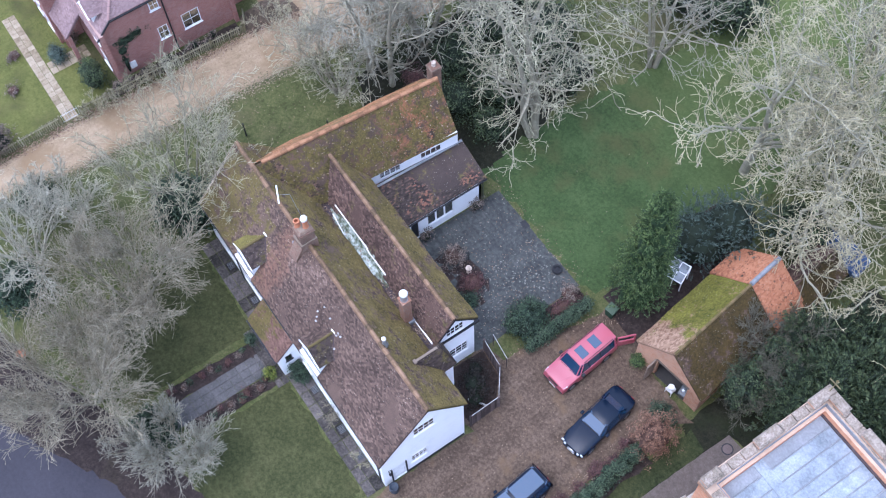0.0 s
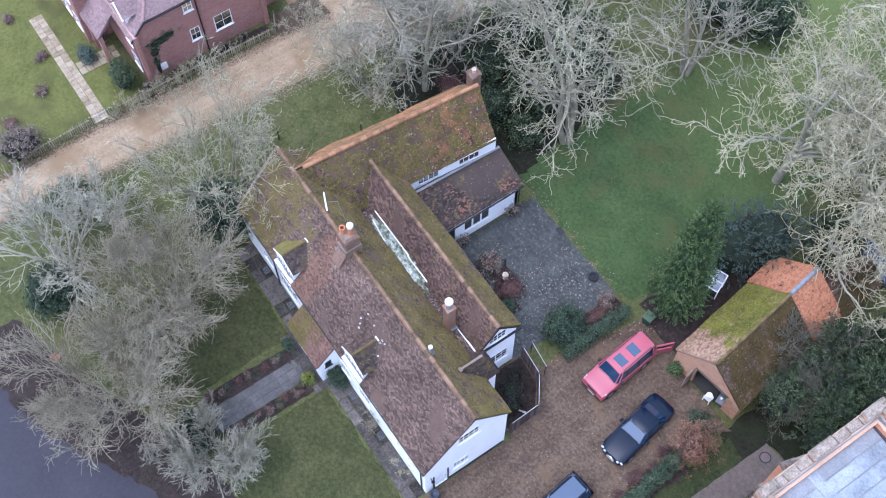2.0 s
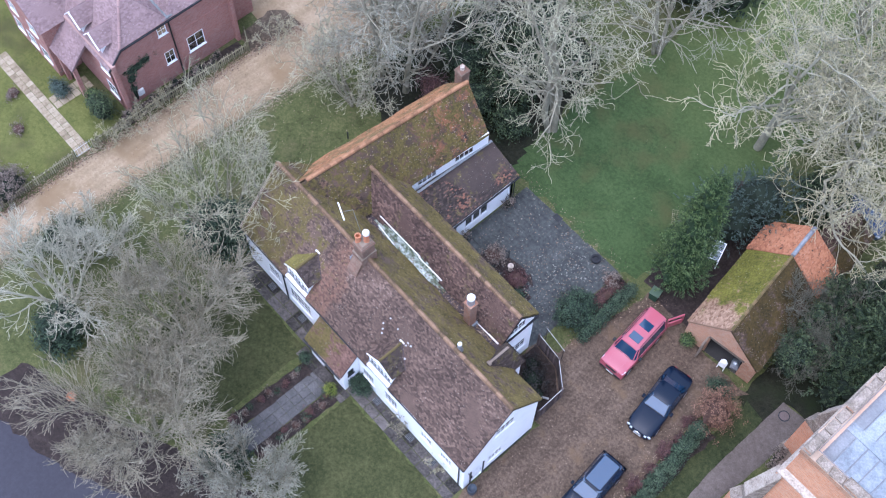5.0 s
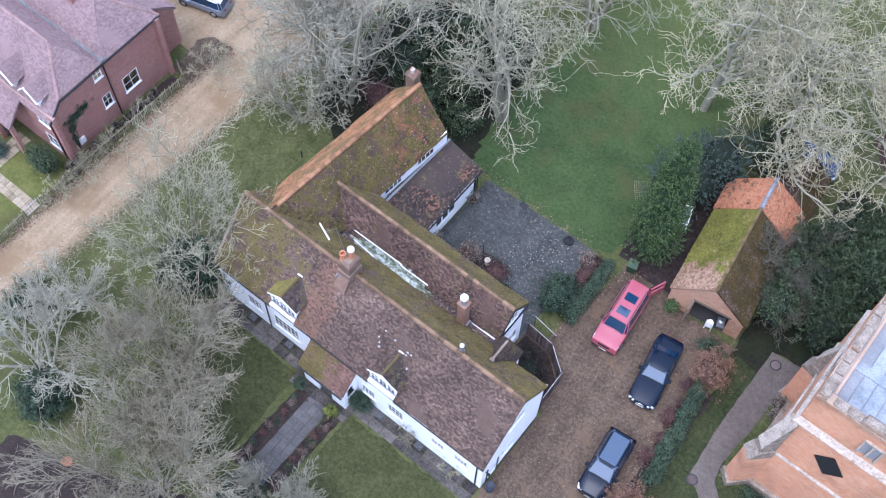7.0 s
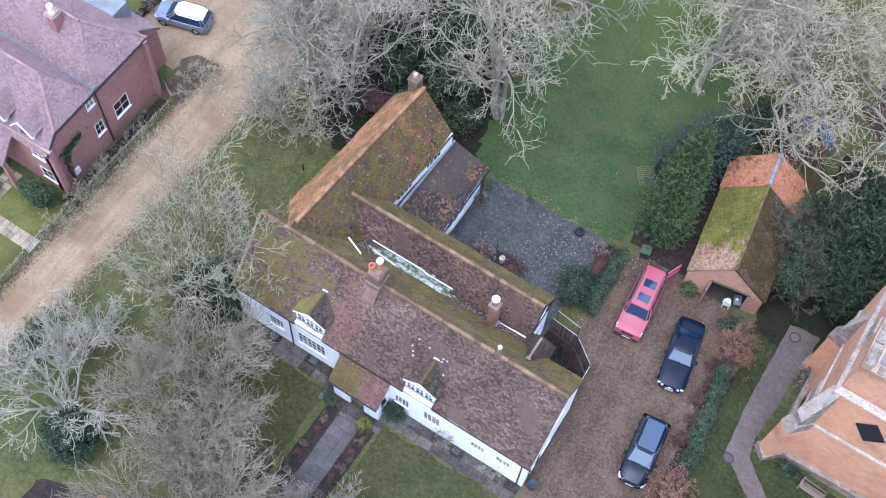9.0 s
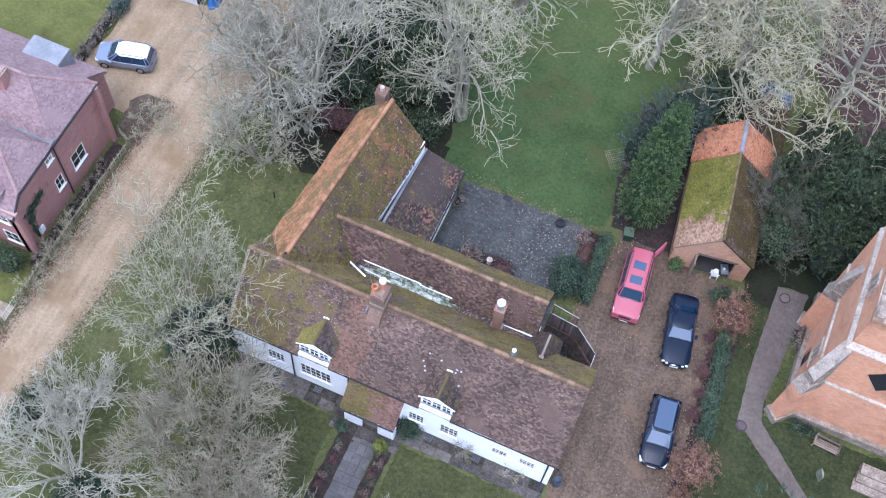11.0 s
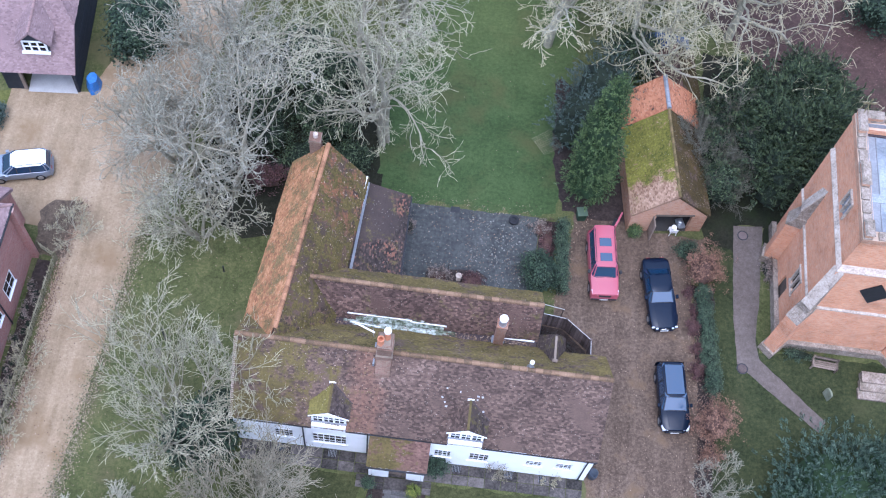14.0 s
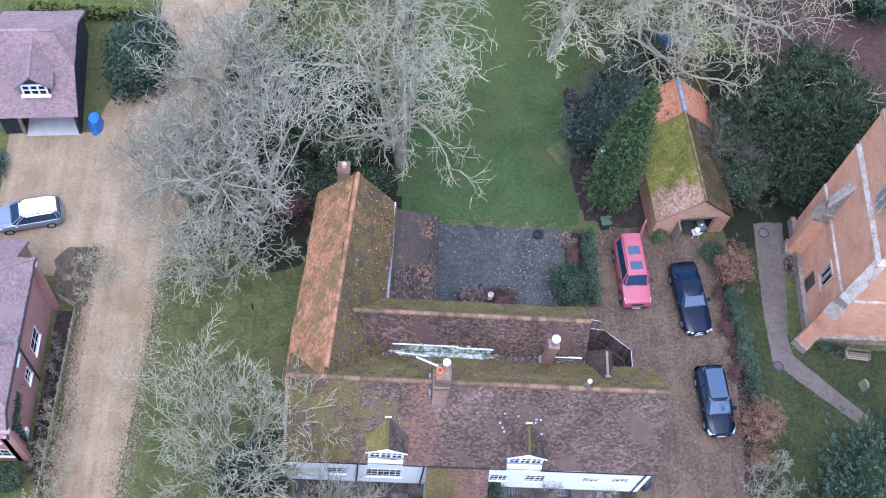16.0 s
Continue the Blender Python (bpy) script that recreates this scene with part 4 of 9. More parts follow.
sheet("flower_bed", [(-10.9, 9.2), (-6.2, 9.2), (-6.4, 11.7), (-7.6, 12.5), (-10.7, 12.4)], 0.03, M_SOIL, "planted bed against the rear wall", "flower bed", seed=19, wobble=0.08)
sheet("flower_bed", [(6.6, -6), (7.7, -6), (7.7, 13.5), (6.3, 13.5), (6.7, 6)], 0.02, M_SOIL, "dark soil strip under the hedge", "flower bed", seed=20, wobble=0.15)
sheet("flower_bed", [(-35.0, -0.4), (-34.0, -0.4), (-34.0, 9.5), (-34.9, 9.5)], 0.02, M_SOIL, "soil strip under the brick house", "flower bed", seed=21, wobble=0.05)
sheet("flower_bed", [(-35.1, 9.8), (-33.3, 9.9), (-33.15, 13.9), (-34.9, 13.8), (-35.6, 12.8)], 0.02, M_BED, "soil bed at the end of the brick house", "flower bed", seed=22, wobble=0.1)
sheet("patio", [(-12.55, 9.0), (-3.9, 9.0), (-3.9, 16.95), (-12.4, 16.85)], 0.012, M_SLAB, "mossy joints under the patio slabs", "patio", seed=23, wobble=0.02)


def slabs(parent_name, label, x0, x1, y0, y1, sx, sy, mat, seed, z=0.0, skip=0.0, gap=0.01, m=None):
    """Paving laid slab by slab."""
    rnd = random.Random(seed)
    base = thing(parent_name, label, "paving", (0, 0, 0), kind="structure")
    if m is not None:
        base.matrix_basis = m
    nx, ny = max(1, round((x1 - x0) / sx)), max(1, round((y1 - y0) / sy))
    wx, wy = (x1 - x0) / nx, (y1 - y0) / ny
    s = Shape()
    a, b = wx / 2 - gap / 2, wy / 2 - gap / 2
    s.solid([(-a, -b, -0.03), (a, -b, -0.03), (a, b, -0.03), (-a, b, -0.03)], [(-a + 0.01, -b + 0.01, 0.012), (a - 0.01, -b + 0.01, 0.012), (a - 0.01, b - 0.01, 0.012), (-a + 0.01, b - 0.01, 0.012)])
    me = s.mesh("slab", mat)
    for i in range(nx):
        for j in range(ny):
            if rnd.random() < skip:
                continue
            ob = new("slab", me)
            ob.parent = base
            ob.matrix_basis = pose(x0 + (i + 0.5) * wx, y0 + (j + 0.5) * wy, z + 0.012 + rnd.uniform(0, 0.008), rnd.uniform(-0.5, 0.5), rnd.uniform(-0.5, 0.5), rnd.uniform(-0.8, 0.8))
    return base


# ---- the white house ----
house = thing("house", "long white rendered cottage with mossy old tile roofs", "house")
RIDGE_Y, RIDGE_Z = 3.15, 8.1
EAVE_S = (-0.28, 4.22)
EAVE_N = (5.65, 5.15)
front_holes = [(2.25, 3.35, 1.45, 2.75), (4.4, 6.4, 1.2, 2.75), (11.4, 12.4, 1.3, 2.5), (13.4, 14.55, 1.35, 2.7), (16.65, 17.6, 1.65, 2.6), (18.35, 19.3, 1.8, 2.75)]
X0 = -20.42
FY, EX = -0.15, -0.06
part("wall", wall_mesh("wall", M_WHITE, (X0, FY, -0.1), (1, 0, 0), [(0, 0), (EX - X0, 0), (EX - X0, 4.4), (0, 4.4)], [(a, b, c + 0.1, d + 0.1) for a, b, c, d in front_holes], 0.28, (0, 1, 0)), None, house)
for a, b, c, d in front_holes:
    window(house, (X0 + (a + b) / 2, FY, c), (1, 0, 0), (0, -1, 0), b - a, d - c, 6 if b - a > 1.8 else 4, 3, label="white casement window with leaded panes")
gable = [(0.13, 0), (5.45, 0), (5.45, 5.0), (RIDGE_Y, RIDGE_Z - 0.12), (0.13, 4.45)]
east_holes = [(2.1, 3.5, 5.3, 6.35), (0.45, 1.35, 0.12, 2.15), (1.75, 2.85, 1.3, 2.3)]
part("wall", wall_mesh("wall", M_WHITE, (EX, 0, -0.1), (0, 1, 0), gable, [(a, b, c + 0.1, d + 0.1) for a, b, c, d in east_holes], 0.28, (-1, 0, 0)), None, house)
part("wall", wall_mesh("wall", M_WHITE, (X0, 0, -0.1), (0, 1, 0), gable, [], 0.28, (1, 0, 0)), None, house)
part("wall", wall_mesh("wall", M_WHITE, (X0 + 0.28, 5.45, -0.1), (1, 0, 0), [(0, 0), (19.86, 0), (19.86, 4.95), (0, 4.95)], [], 0.28, (0, -1, 0)), None, house)
window(house, (EX, 2.8, 5.3), (0, 1, 0), (1, 0, 0), 1.4, 1.05, 4, 2)
window(house, (EX, 2.3, 1.3), (0, 1, 0), (1, 0, 0), 1.1, 1.0, 4, 3)
s = Shape()
s.box(EX - 0.13, EX - 0.07, 0.45, 1.35, 0.02, 2.05)
for z0 in (0.2, 0.85, 1.45):
    s.box(EX - 0.07, EX - 0.05, 0.55, 0.87, z0, z0 + 0.5)
    s.box(EX - 0.07, EX - 0.05, 0.95, 1.26, z0, z0 + 0.5)
side_door = part("door", s, M_WOODWHITE, house, "white panelled side door")
s = Shape()
s.lathe(EX - 0.02, 1.25, [(0.03, 1.0), (0.035, 1.03), (0.02, 1.06)], 8)
part("door_handle", s, M_STEEL, side_door)
# black band along the foot of the gable
s = Shape()
s.box(EX, EX + 0.03, 1.45, 5.4, 0.0, 0.28)
s.box(EX, EX + 0.05, 0.36, 0.45, 0.0, 2.25)
s.box(EX, EX + 0.05, 1.35, 1.44, 0.0, 2.25)
part("plinth", s, M_BLACK, house)
for zz, yy in ((2.15, 0.6),):
    s = Shape()
    s.lathe(0.16, 0.22, [(0.05, zz), (0.09, zz + 0.08), (0.09, zz + 0.22), (0.03, zz + 0.3)], 8)
    s.box(EX, 0.16, 0.2, 0.24, zz + 0.2, zz + 0.24)
    part("wall_lamp", s, M_BLACK, house, "black outdoor wall lantern")

XE, XW = 0.04, -20.52
roof = slope(house, (XW, *EAVE_S), (XE, *EAVE_S), (XE, RIDGE_Y, RIDGE_Z), (XW, RIDGE_Y, RIDGE_Z), M_ROOF_S, seed=3, sag=0.035, label="brown clay tile slope with lichen and moss")
ridge_tiles(roof, (XW, RIDGE_Y, RIDGE_Z + 0.0), (XE, RIDGE_Y, RIDGE_Z + 0.0), M_RIDGE, seed=5)
slope(house, (XE, *EAVE_N), (XW, *EAVE_N), (XW, RIDGE_Y, RIDGE_Z), (XE, RIDGE_Y, RIDGE_Z), M_ROOF_N, seed=4, label="moss-covered north slope")
# verge mortar and tiles on edge at the west end
s = Shape()
rnd = random.Random(8)
for k in range(42):
    f = k / 42
    y, z = EAVE_S[0] + (RIDGE_Y - EAVE_S[0]) * f, EAVE_S[1] + (RIDGE_Z - EAVE_S[1]) * f
    s.beam((XW - 0.03, y, z + 0.02), (XW - 0.03 + rnd.uniform(0.14, 0.2), y, z + 0.03), 0.09, 0.05, (0, 0.66, 0.75))
part("verge", s, M_STONE, roof, "pale mortared verge")
for x in (X0, EX):
    s = Shape()
    e = 0.02 if x == EX else -0.02
    s.beam((x + e, EAVE_S[0], EAVE_S[1] - 0.2), (x + e, RIDGE_Y, RIDGE_Z - 0.2), 0.05, 0.16, (1, 0, 0))
    s.beam((x + e, EAVE_N[0], EAVE_N[1] - 0.2), (x + e, RIDGE_Y, RIDGE_Z - 0.2), 0.05, 0.16, (1, 0, 0))
    part("bargeboard", s, M_BLACK if x == EX else M_WOODWHITE, house)
# gutter and downpipes
for ga, gb_ in ((XW, -15.98), (-14.06, -8.38), (-6.46, XE)):
    s = Shape()
    s.beam((ga, EAVE_S[0] - 0.03, EAVE_S[1] - 0.1), (gb_, EAVE_S[0] - 0.03, EAVE_S[1] - 0.1), 0.07, 0.06)
    part("gutter", s, M_BLACK, house)
for x in (-16.5, -12.85, -0.42):
    s = Shape()
    s.tube([(x, -0.29, 4.08), (x, FY - 0.06, 3.85), (x, FY - 0.06, 0.05), (x, FY - 0.16, 0.0)], [0.045] * 4, 8)
    part("downpipe", s, M_BLACK, house)

# dormers
def dormer(xc, half, roof_half, mat_l, mat_r, seed):
    z0, z1, yf = 4.1, 5.56, 0.0
    d = Shape()
    d.box(xc - half, xc + half, -0.3, 1.2, 3.95, z0 + 0.42)
    for x in (xc - half + 0.05, xc + half - 0.05):
        d.box(x - 0.05, x + 0.05, yf, 1.25, z0, z1)
    d.solid([(xc - half, yf, z1), (xc + half, yf, z1), (xc, yf, z1 + 0.58)], [(xc - half, yf + 0.08, z1), (xc + half, yf + 0.08, z1), (xc, yf + 0.08, z1 + 0.58)])
    dm = part("dormer", d, M_WHITE, house, "white dormer with three small casements")
    w = 2 * half - 0.1
    zf, zt = z0 + 0.52, z1 - 0.02
    for i in range(4):
        x = xc - w / 2 + w * i / 3
        part("mullion", Shape().box(x - 0.06, x + 0.06, yf - 0.04, yf + 0.01, zf + 0.04, zt - 0.1), M_WOODWHITE, dm)
    part("window_head", Shape().box(xc - w / 2 - 0.05, xc + w / 2 + 0.05, yf - 0.05, yf + 0.01, zt - 0.1, zt), M_WOODWHITE, dm)
    # grey lead colour paints the shadow line beneath the windows onto the sill
    part("sill", Shape().box(xc - w / 2 - 0.1, xc + w / 2 + 0.1, yf - 0.1, yf + 0.01, zf - 0.05, zf + 0.04), M_LEAD, dm, "sill above the white wall, grey for the shadow line there")
    for i in range(3):
        x = xc - w / 2 + w * (i + 0.5) / 3
        zm = (zf + zt) / 2 - 0.03
        part("glazing_bar", Shape().box(x - 0.02, x + 0.02, yf - 0.03, yf - 0.005, zf + 0.04, zt - 0.1), M_WOODWHITE, dm)
        part("glazing_bar", Shape().box(x - w / 6 + 0.06, x + w / 6 - 0.06, yf - 0.034, yf - 0.008, zm - 0.02, zm + 0.02), M_WOODWHITE, dm)
        part("pane", Shape().box(x - w / 6 + 0.03, x + w / 6 - 0.03, yf - 0.015, yf - 0.004, zf, zt), M_GLASS, dm).visible_shadow = False
    for q in (-1, 1):
        b = Shape()
        b.beam((xc + q * roof_half, yf - 0.07, z1 - 0.1), (xc, yf - 0.07, z1 + 0.6), 0.04, 0.09, (0, 1, 0))
        part("bargeboard", b, M_WOODWHITE, dm)
    zr, ze, yr = z1 + 0.76, z1 - 0.06, yf - 0.06
    yb = RIDGE_Y - (RIDGE_Z - zr) / 1.131 + 0.1
    ye = RIDGE_Y - (RIDGE_Z - ze) / 1.131 + 0.1
    slope(dm, (xc - roof_half, ye, ze), (xc - roof_half, yr, ze), (xc, yr, zr), (xc, yb, zr), mat_l, seed=seed, thick=0.06)
    slope(dm, (xc + roof_half, yr, ze), (xc + roof_half, ye, ze), (xc, yb, zr), (xc, yr, zr), mat_r, seed=seed + 1, thick=0.06)
    s = Shape()
    s.tube([(xc, yr, zr + 0.02), (xc, yb, zr + 0.02)], [0.08, 0.08], 8)
    part("dormer_ridge", s, M_RIDGE_MOSS, dm)
    s = Shape()
    s.solid([(xc - 0.2, yb - 0.08, zr), (xc + 0.2, yb - 0.06, zr), (xc + 0.2, yb + 0.08, zr), (xc - 0.2, yb + 0.06, zr)], [(xc - 0.17, yb - 0.05, zr + 0.13), (xc + 0.18, yb - 0.03, zr + 0.11), (xc + 0.17, yb + 0.06, zr + 0.14), (xc - 0.18, yb + 0.05, zr + 0.12)])
    part("flashing", s, M_POTWHITE, dm, "white mortar flashing")
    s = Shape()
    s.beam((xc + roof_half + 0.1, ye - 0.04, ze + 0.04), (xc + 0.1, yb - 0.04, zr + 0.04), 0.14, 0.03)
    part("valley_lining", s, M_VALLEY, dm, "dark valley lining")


dormer(-15.02, 0.95, 1.12, M_ROOF_MOSSY, M_ROOF_DORMER, 21)
dormer(-7.42, 0.95, 1.1, M_ROOF_S, M_ROOF_DORMER, 31)
# white mortar lumps on the front slope
rnd = random.Random(4)
s = Shape()
for cx, cy, n, w in ((-7.1, 1.75, 4, 0.3), (-8.9, 1.45, 3, 0.2), (-8.6, 2.0, 2, 0.3), (-6.9, 1.3, 1, 0.2)):
    for k in range(n):
        x, y = cx + rnd.gauss(0, w), cy + rnd.gauss(0, 0.12)
        z = RIDGE_Z - (RIDGE_Y - y) * 1.131 + 0.05
        e = rnd.uniform(0.025, 0.055)
        s.box(-e, e, -e * 0.7, e * 0.7, -0.05, 0.06, pose(x, y, z, 48, 0, rnd.uniform(-40, 40)))
part("mortar_patch", s, M_CONCRETE, house, "loose white mortar lumps", kind="stuff")

# porch under a catslide
porch = thing("porch", "white porch under a mossy lean-to tile roof", "porch")
PX0, PX1, PY = -12.62, -9.38, -1.5
part("wall", wall_mesh("wall", M_WHITE, (PX1 - 0.02, 0.0, 0), (0, -1, 0), [(0.16, 0), (1.42, 0), (1.42, 2.6), (0.16, 3.85)], [(0.62, 1.05, 1.75, 2.4)], 0.16, (-1, 0, 0)), None, porch)
part("wall", wall_mesh("wall", M_WHITE, (PX0 + 0.02, 0.0, 0), (0, -1, 0), [(0.16, 0), (1.42, 0), (1.42, 2.6), (0.16, 3.85)], [], 0.16, (1, 0, 0)), None, porch)
part("wall", wall_mesh("wall", M_WHITE, (PX0 + 0.2, PY + 0.07, 0), (1, 0, 0), [(0, 0), (0.98, 0), (0.98, 2.1), (2.0, 2.1), (2.0, 0), (2.84, 0), (2.84, 2.6), (0, 2.6)], [], 0.16, (0, 1, 0)), None, porch)
window(porch, (PX1 - 0.02, -0.835, 1.75), (0, -1, 0), (1, 0, 0), 0.43, 0.65, 1, 1, frame_mat=M_BLACK, label="small black-framed porch window")
pr = slope(porch, (PX0 - 0.1, PY - 0.16, 2.62), (PX1 + 0.1, PY - 0.16, 2.62), (PX1 + 0.1, -0.19, 4.06), (PX0 - 0.1, -0.19, 4.06), roof_tiles("porch_tiles", [(0.2, (0.11, 0.062, 0.046)), (0.5, (0.185, 0.108, 0.08)), (0.8, (0.28, 0.17, 0.125))], moss=0.72, moss_scale=1.0, moss_cols=((0.07, 0.055, 0.018), (0.16, 0.125, 0.04)), west=(-9.6, -11.4)), seed=41, label="brown tiles with moss")
s = Shape()
s.box(PX0 + 1.2, PX0 + 2.18, PY + 0.3, PY + 0.36, 0.02, 2.08)
part("door", s, M_OAK, porch, "brown boarded front door")
s = Shape()
s.box(PX0 + 1.0, PX0 + 2.35, PY - 0.6, PY + 0.05, 0.0, 0.14)
part("doorstep", s, M_SLAB_FRONT, porch)
s = Shape()
s.beam((PX0 - 0.1, PY - 0.22, 2.56), (PX1 + 0.1, PY - 0.22, 2.56), 0.1, 0.08)
part("gutter", s, M_BLACK, porch)

# main chimney with two pots and an aerial
ch = thing("chimney", "weathered brick ridge chimney with two pots", "chimney")
s = Shape()
s.box(-12.84, -11.94, 2.62, 3.7, 6.6, 8.55)
part("stack_base", s, M_CHIMNEY_OLD, ch)
s = Shape()
s.box(-12.78, -12.0, 2.72, 3.62, 8.55, 9.6)
part("chimney_shaft", s, M_CHIMNEY_OLD, ch)
s = Shape()
s.box(-12.83, -11.95, 2.67, 3.67, 9.35, 9.47)
part("brick_band", s, M_CHIMNEY_OLD, ch)
s = Shape()
s.solid([(-12.8, 2.0, 6.6), (-12.0, 2.0, 6.6), (-12.0, 2.62, 7.3), (-12.8, 2.62, 7.3)], [(-12.8, 2.15, 7.25), (-12.0, 2.15, 7.25), (-12.0, 2.62, 8.1), (-12.8, 2.62, 8.1)])
part("stack_shoulder", s, M_CHIMNEY_OLD, ch)
s = Shape()
s.solid([(-12.76, 2.75, 9.6), (-12.02, 2.75, 9.6), (-12.02, 3.6, 9.6), (-12.76, 3.6, 9.6)], [(-12.72, 2.85, 9.72), (-12.1, 2.85, 9.72), (-12.1, 3.5, 9.72), (-12.72, 3.5, 9.72)])
part("flaunching", s, M_CHIMNEY_OLD, ch)
s = Shape()
s.lathe(-12.62, 2.98, [(0.2, 9.66), (0.17, 9.75), (0.15, 10.15), (0.19, 10.18), (0.19, 10.26), (0.13, 10.26), (0.12, 10.0)])
part("pot", s, M_TERRA, ch, "open terracotta pot")
s = Shape()
s.lathe(-12.3, 3.32, [(0.2, 9.66), (0.16, 9.8), (0.15, 10.4), (0.2, 10.45)])
pot = part("pot", s, M_TERRA, ch, "terracotta pot with a white cowl")
s = Shape()
s.lathe(-12.3, 3.32, [(0.15, 10.42), (0.2, 10.5), (0.21, 10.64), (0.17, 10.74), (0.05, 10.8)])
part("cowl", s, M_POTWHITE, pot, "white domed cowl", smooth=True)
s = Shape()
s.box(-12.98, -12.88, 2.5, 3.75, 7.3, 7.75)
part("flashing", s, M_LEAD, ch)
aer = thing("aerial", "white television aerial on a chimney mast", "aerial", (0, 0, 0))
s = Shape()
s.tube([(-13.05, 3.55, 9.0), (-13.12, 3.2, 12.3)], [0.015, 0.012], 6)
part("mast", s, M_LEAD, aer)
s = Shape()
s.tube([(-13.98, 2.87, 12.3), (-12.9, 2.42, 12.36)], [0.045, 0.045], 8)
part("boom", s, M_POTWHITE, aer, "white tubular boom")
s = Shape()
s.tube([(-13.12, 3.2, 12.25), (-13.4, 2.65, 12.33)], [0.01, 0.01], 6)
part("bracket", s, M_LEAD, aer)

# chimney on the rear range, and a steel flue on the ridge
ch2 = thing("chimney", "slim orange brick chimney with a white pot", "chimney")
s = Shape()
s.box(-6.46, -5.93, 5.48, 6.0, 4.6, 7.75)
part("chimney_shaft", s, M_CHIMNEY, ch2)
s = Shape()
s.box(-6.5, -5.89, 5.44, 6.04, 7.72, 7.85)
part("brick_band", s, M_CHIMNEY, ch2)
s = Shape()
s.box(-6.56, -5.83, 5.38, 6.1, 4.6, 5.2)
part("flashing", s, M_LEAD, ch2, "dark lead flashing")
s = Shape()
s.lathe(-6.2, 5.74, [(0.24, 7.85), (0.2, 7.95), (0.2, 8.35), (0.23, 8.4)])
p2 = part("pot", s, M_STEEL, ch2, "grey flue pipe")
s = Shape()
s.lathe(-6.2, 5.74, [(0.19, 8.38), (0.24, 8.42), (0.25, 8.56), (0.21, 8.65), (0.08, 8.7)])
part("cowl", s, M_POTWHITE, p2, "white domed cowl", smooth=True)
fl = thing("flue", "steel flue with a white cowl on the roof ridge", "flue")
s = Shape()
s.lathe(-4.5, 3.35, [(0.22, 7.9), (0.16, 8.1), (0.11, 8.25), (0.11, 8.6)])
part("pipe", s, M_STEEL, fl)
s = Shape()
s.lathe(-4.5, 3.35, [(0.09, 8.6), (0.13, 8.64), (0.13, 8.74), (0.06, 8.8)])
part("cowl", s, M_POTWHITE, fl, "white cowl", smooth=True)
s = Shape()
s.box(-4.68, -4.32, 3.05, 3.3, 7.95, 8.1)
part("flashing", s, M_LEAD, fl)

# rear range
rear = thing("rear_range", "white rear wing with a dark tiled gable roof", "house")
BX0, BX1 = -17.2, -3.88
B_S, B_R, B_N = (6.12, 5.0), (7.55, 6.95), (9.12, 5.2)
rr = slope(rear, (BX0, *B_S), (BX1, *B_S), (BX1, *B_R), (BX0, *B_R), M_ROOF_B, seed=51, label="dark brown clay tile slope")
ridge_tiles(rr, (BX0, *B_R), (BX1, *B_R), M_RIDGE, seed=6)
slope(rear, (BX1, *B_N), (BX0, *B_N), (BX0, *B_R), (BX1, *B_R), M_ROOF_N, seed=52, label="moss-covered rear slope")
part("wall", wall_mesh("wall", M_WHITE, (BX1 - 0.15, 6.25, -0.1), (0, 1, 0), [(0, 0), (2.7, 0), (2.7, 5.2), (1.3, 6.9), (0, 5.1)], [(0.75, 1.95, 4.9, 5.85), (0.5, 2.2, 1.5, 2.7)], 0.25, (-1, 0, 0)), None, rear)
window(rear, (BX1 - 0.15, 7.6, 4.8), (0, 1, 0), (1, 0, 0), 1.2, 0.95, 4, 2)
window(rear, (BX1 - 0.15, 7.6, 1.4), (0, 1, 0), (1, 0, 0), 1.7, 1.2, 4, 3)
part("wall", wall_mesh("wall", M_WHITE, (-12.5, 8.95, -0.1), (1, 0, 0), [(0, 0), (8.2, 0), (8.2, 5.2), (0, 5.2)], [(2.2, 3.6, 1.2, 2.4), (5.2, 6.2, 0.1, 2.2)], 0.25, (0, -1, 0)), None, rear)
window(rear, (-9.6, 8.95, 1.1), (1, 0, 0), (0, 1, 0), 1.4, 1.2, 4, 3)
s = Shape()
s.box(-7.3, -6.3, 8.86, 8.9, 0.0, 2.1)
part("door", s, M_WOODWHITE, rear, "white back door")
part("wall", wall_mesh("wall", M_WHITE, (-16.4, 6.3, -0.1), (1, 0, 0), [(0, 0), (12.2, 0), (12.2, 5.0), (0, 5.0)], [], 0.25, (0, 1, 0)), None, rear)
s = Shape()
s.box(BX1 - 0.15, BX1 - 0.05, 6.0, 9.3, 4.35, 4.55)
s.beam((BX1 - 0.02, B_S[0], B_S[1] - 0.12), (BX1 - 0.02, B_R[0], B_R[1] - 0.12), 0.05, 0.14, (1, 0, 0))
s.beam((BX1 - 0.02, B_N[0], B_N[1] - 0.12), (BX1 - 0.02, B_R[0], B_R[1] - 0.12), 0.05, 0.14, (1, 0, 0))
part("beam", s, M_BLACK, rear, "black painted beam")
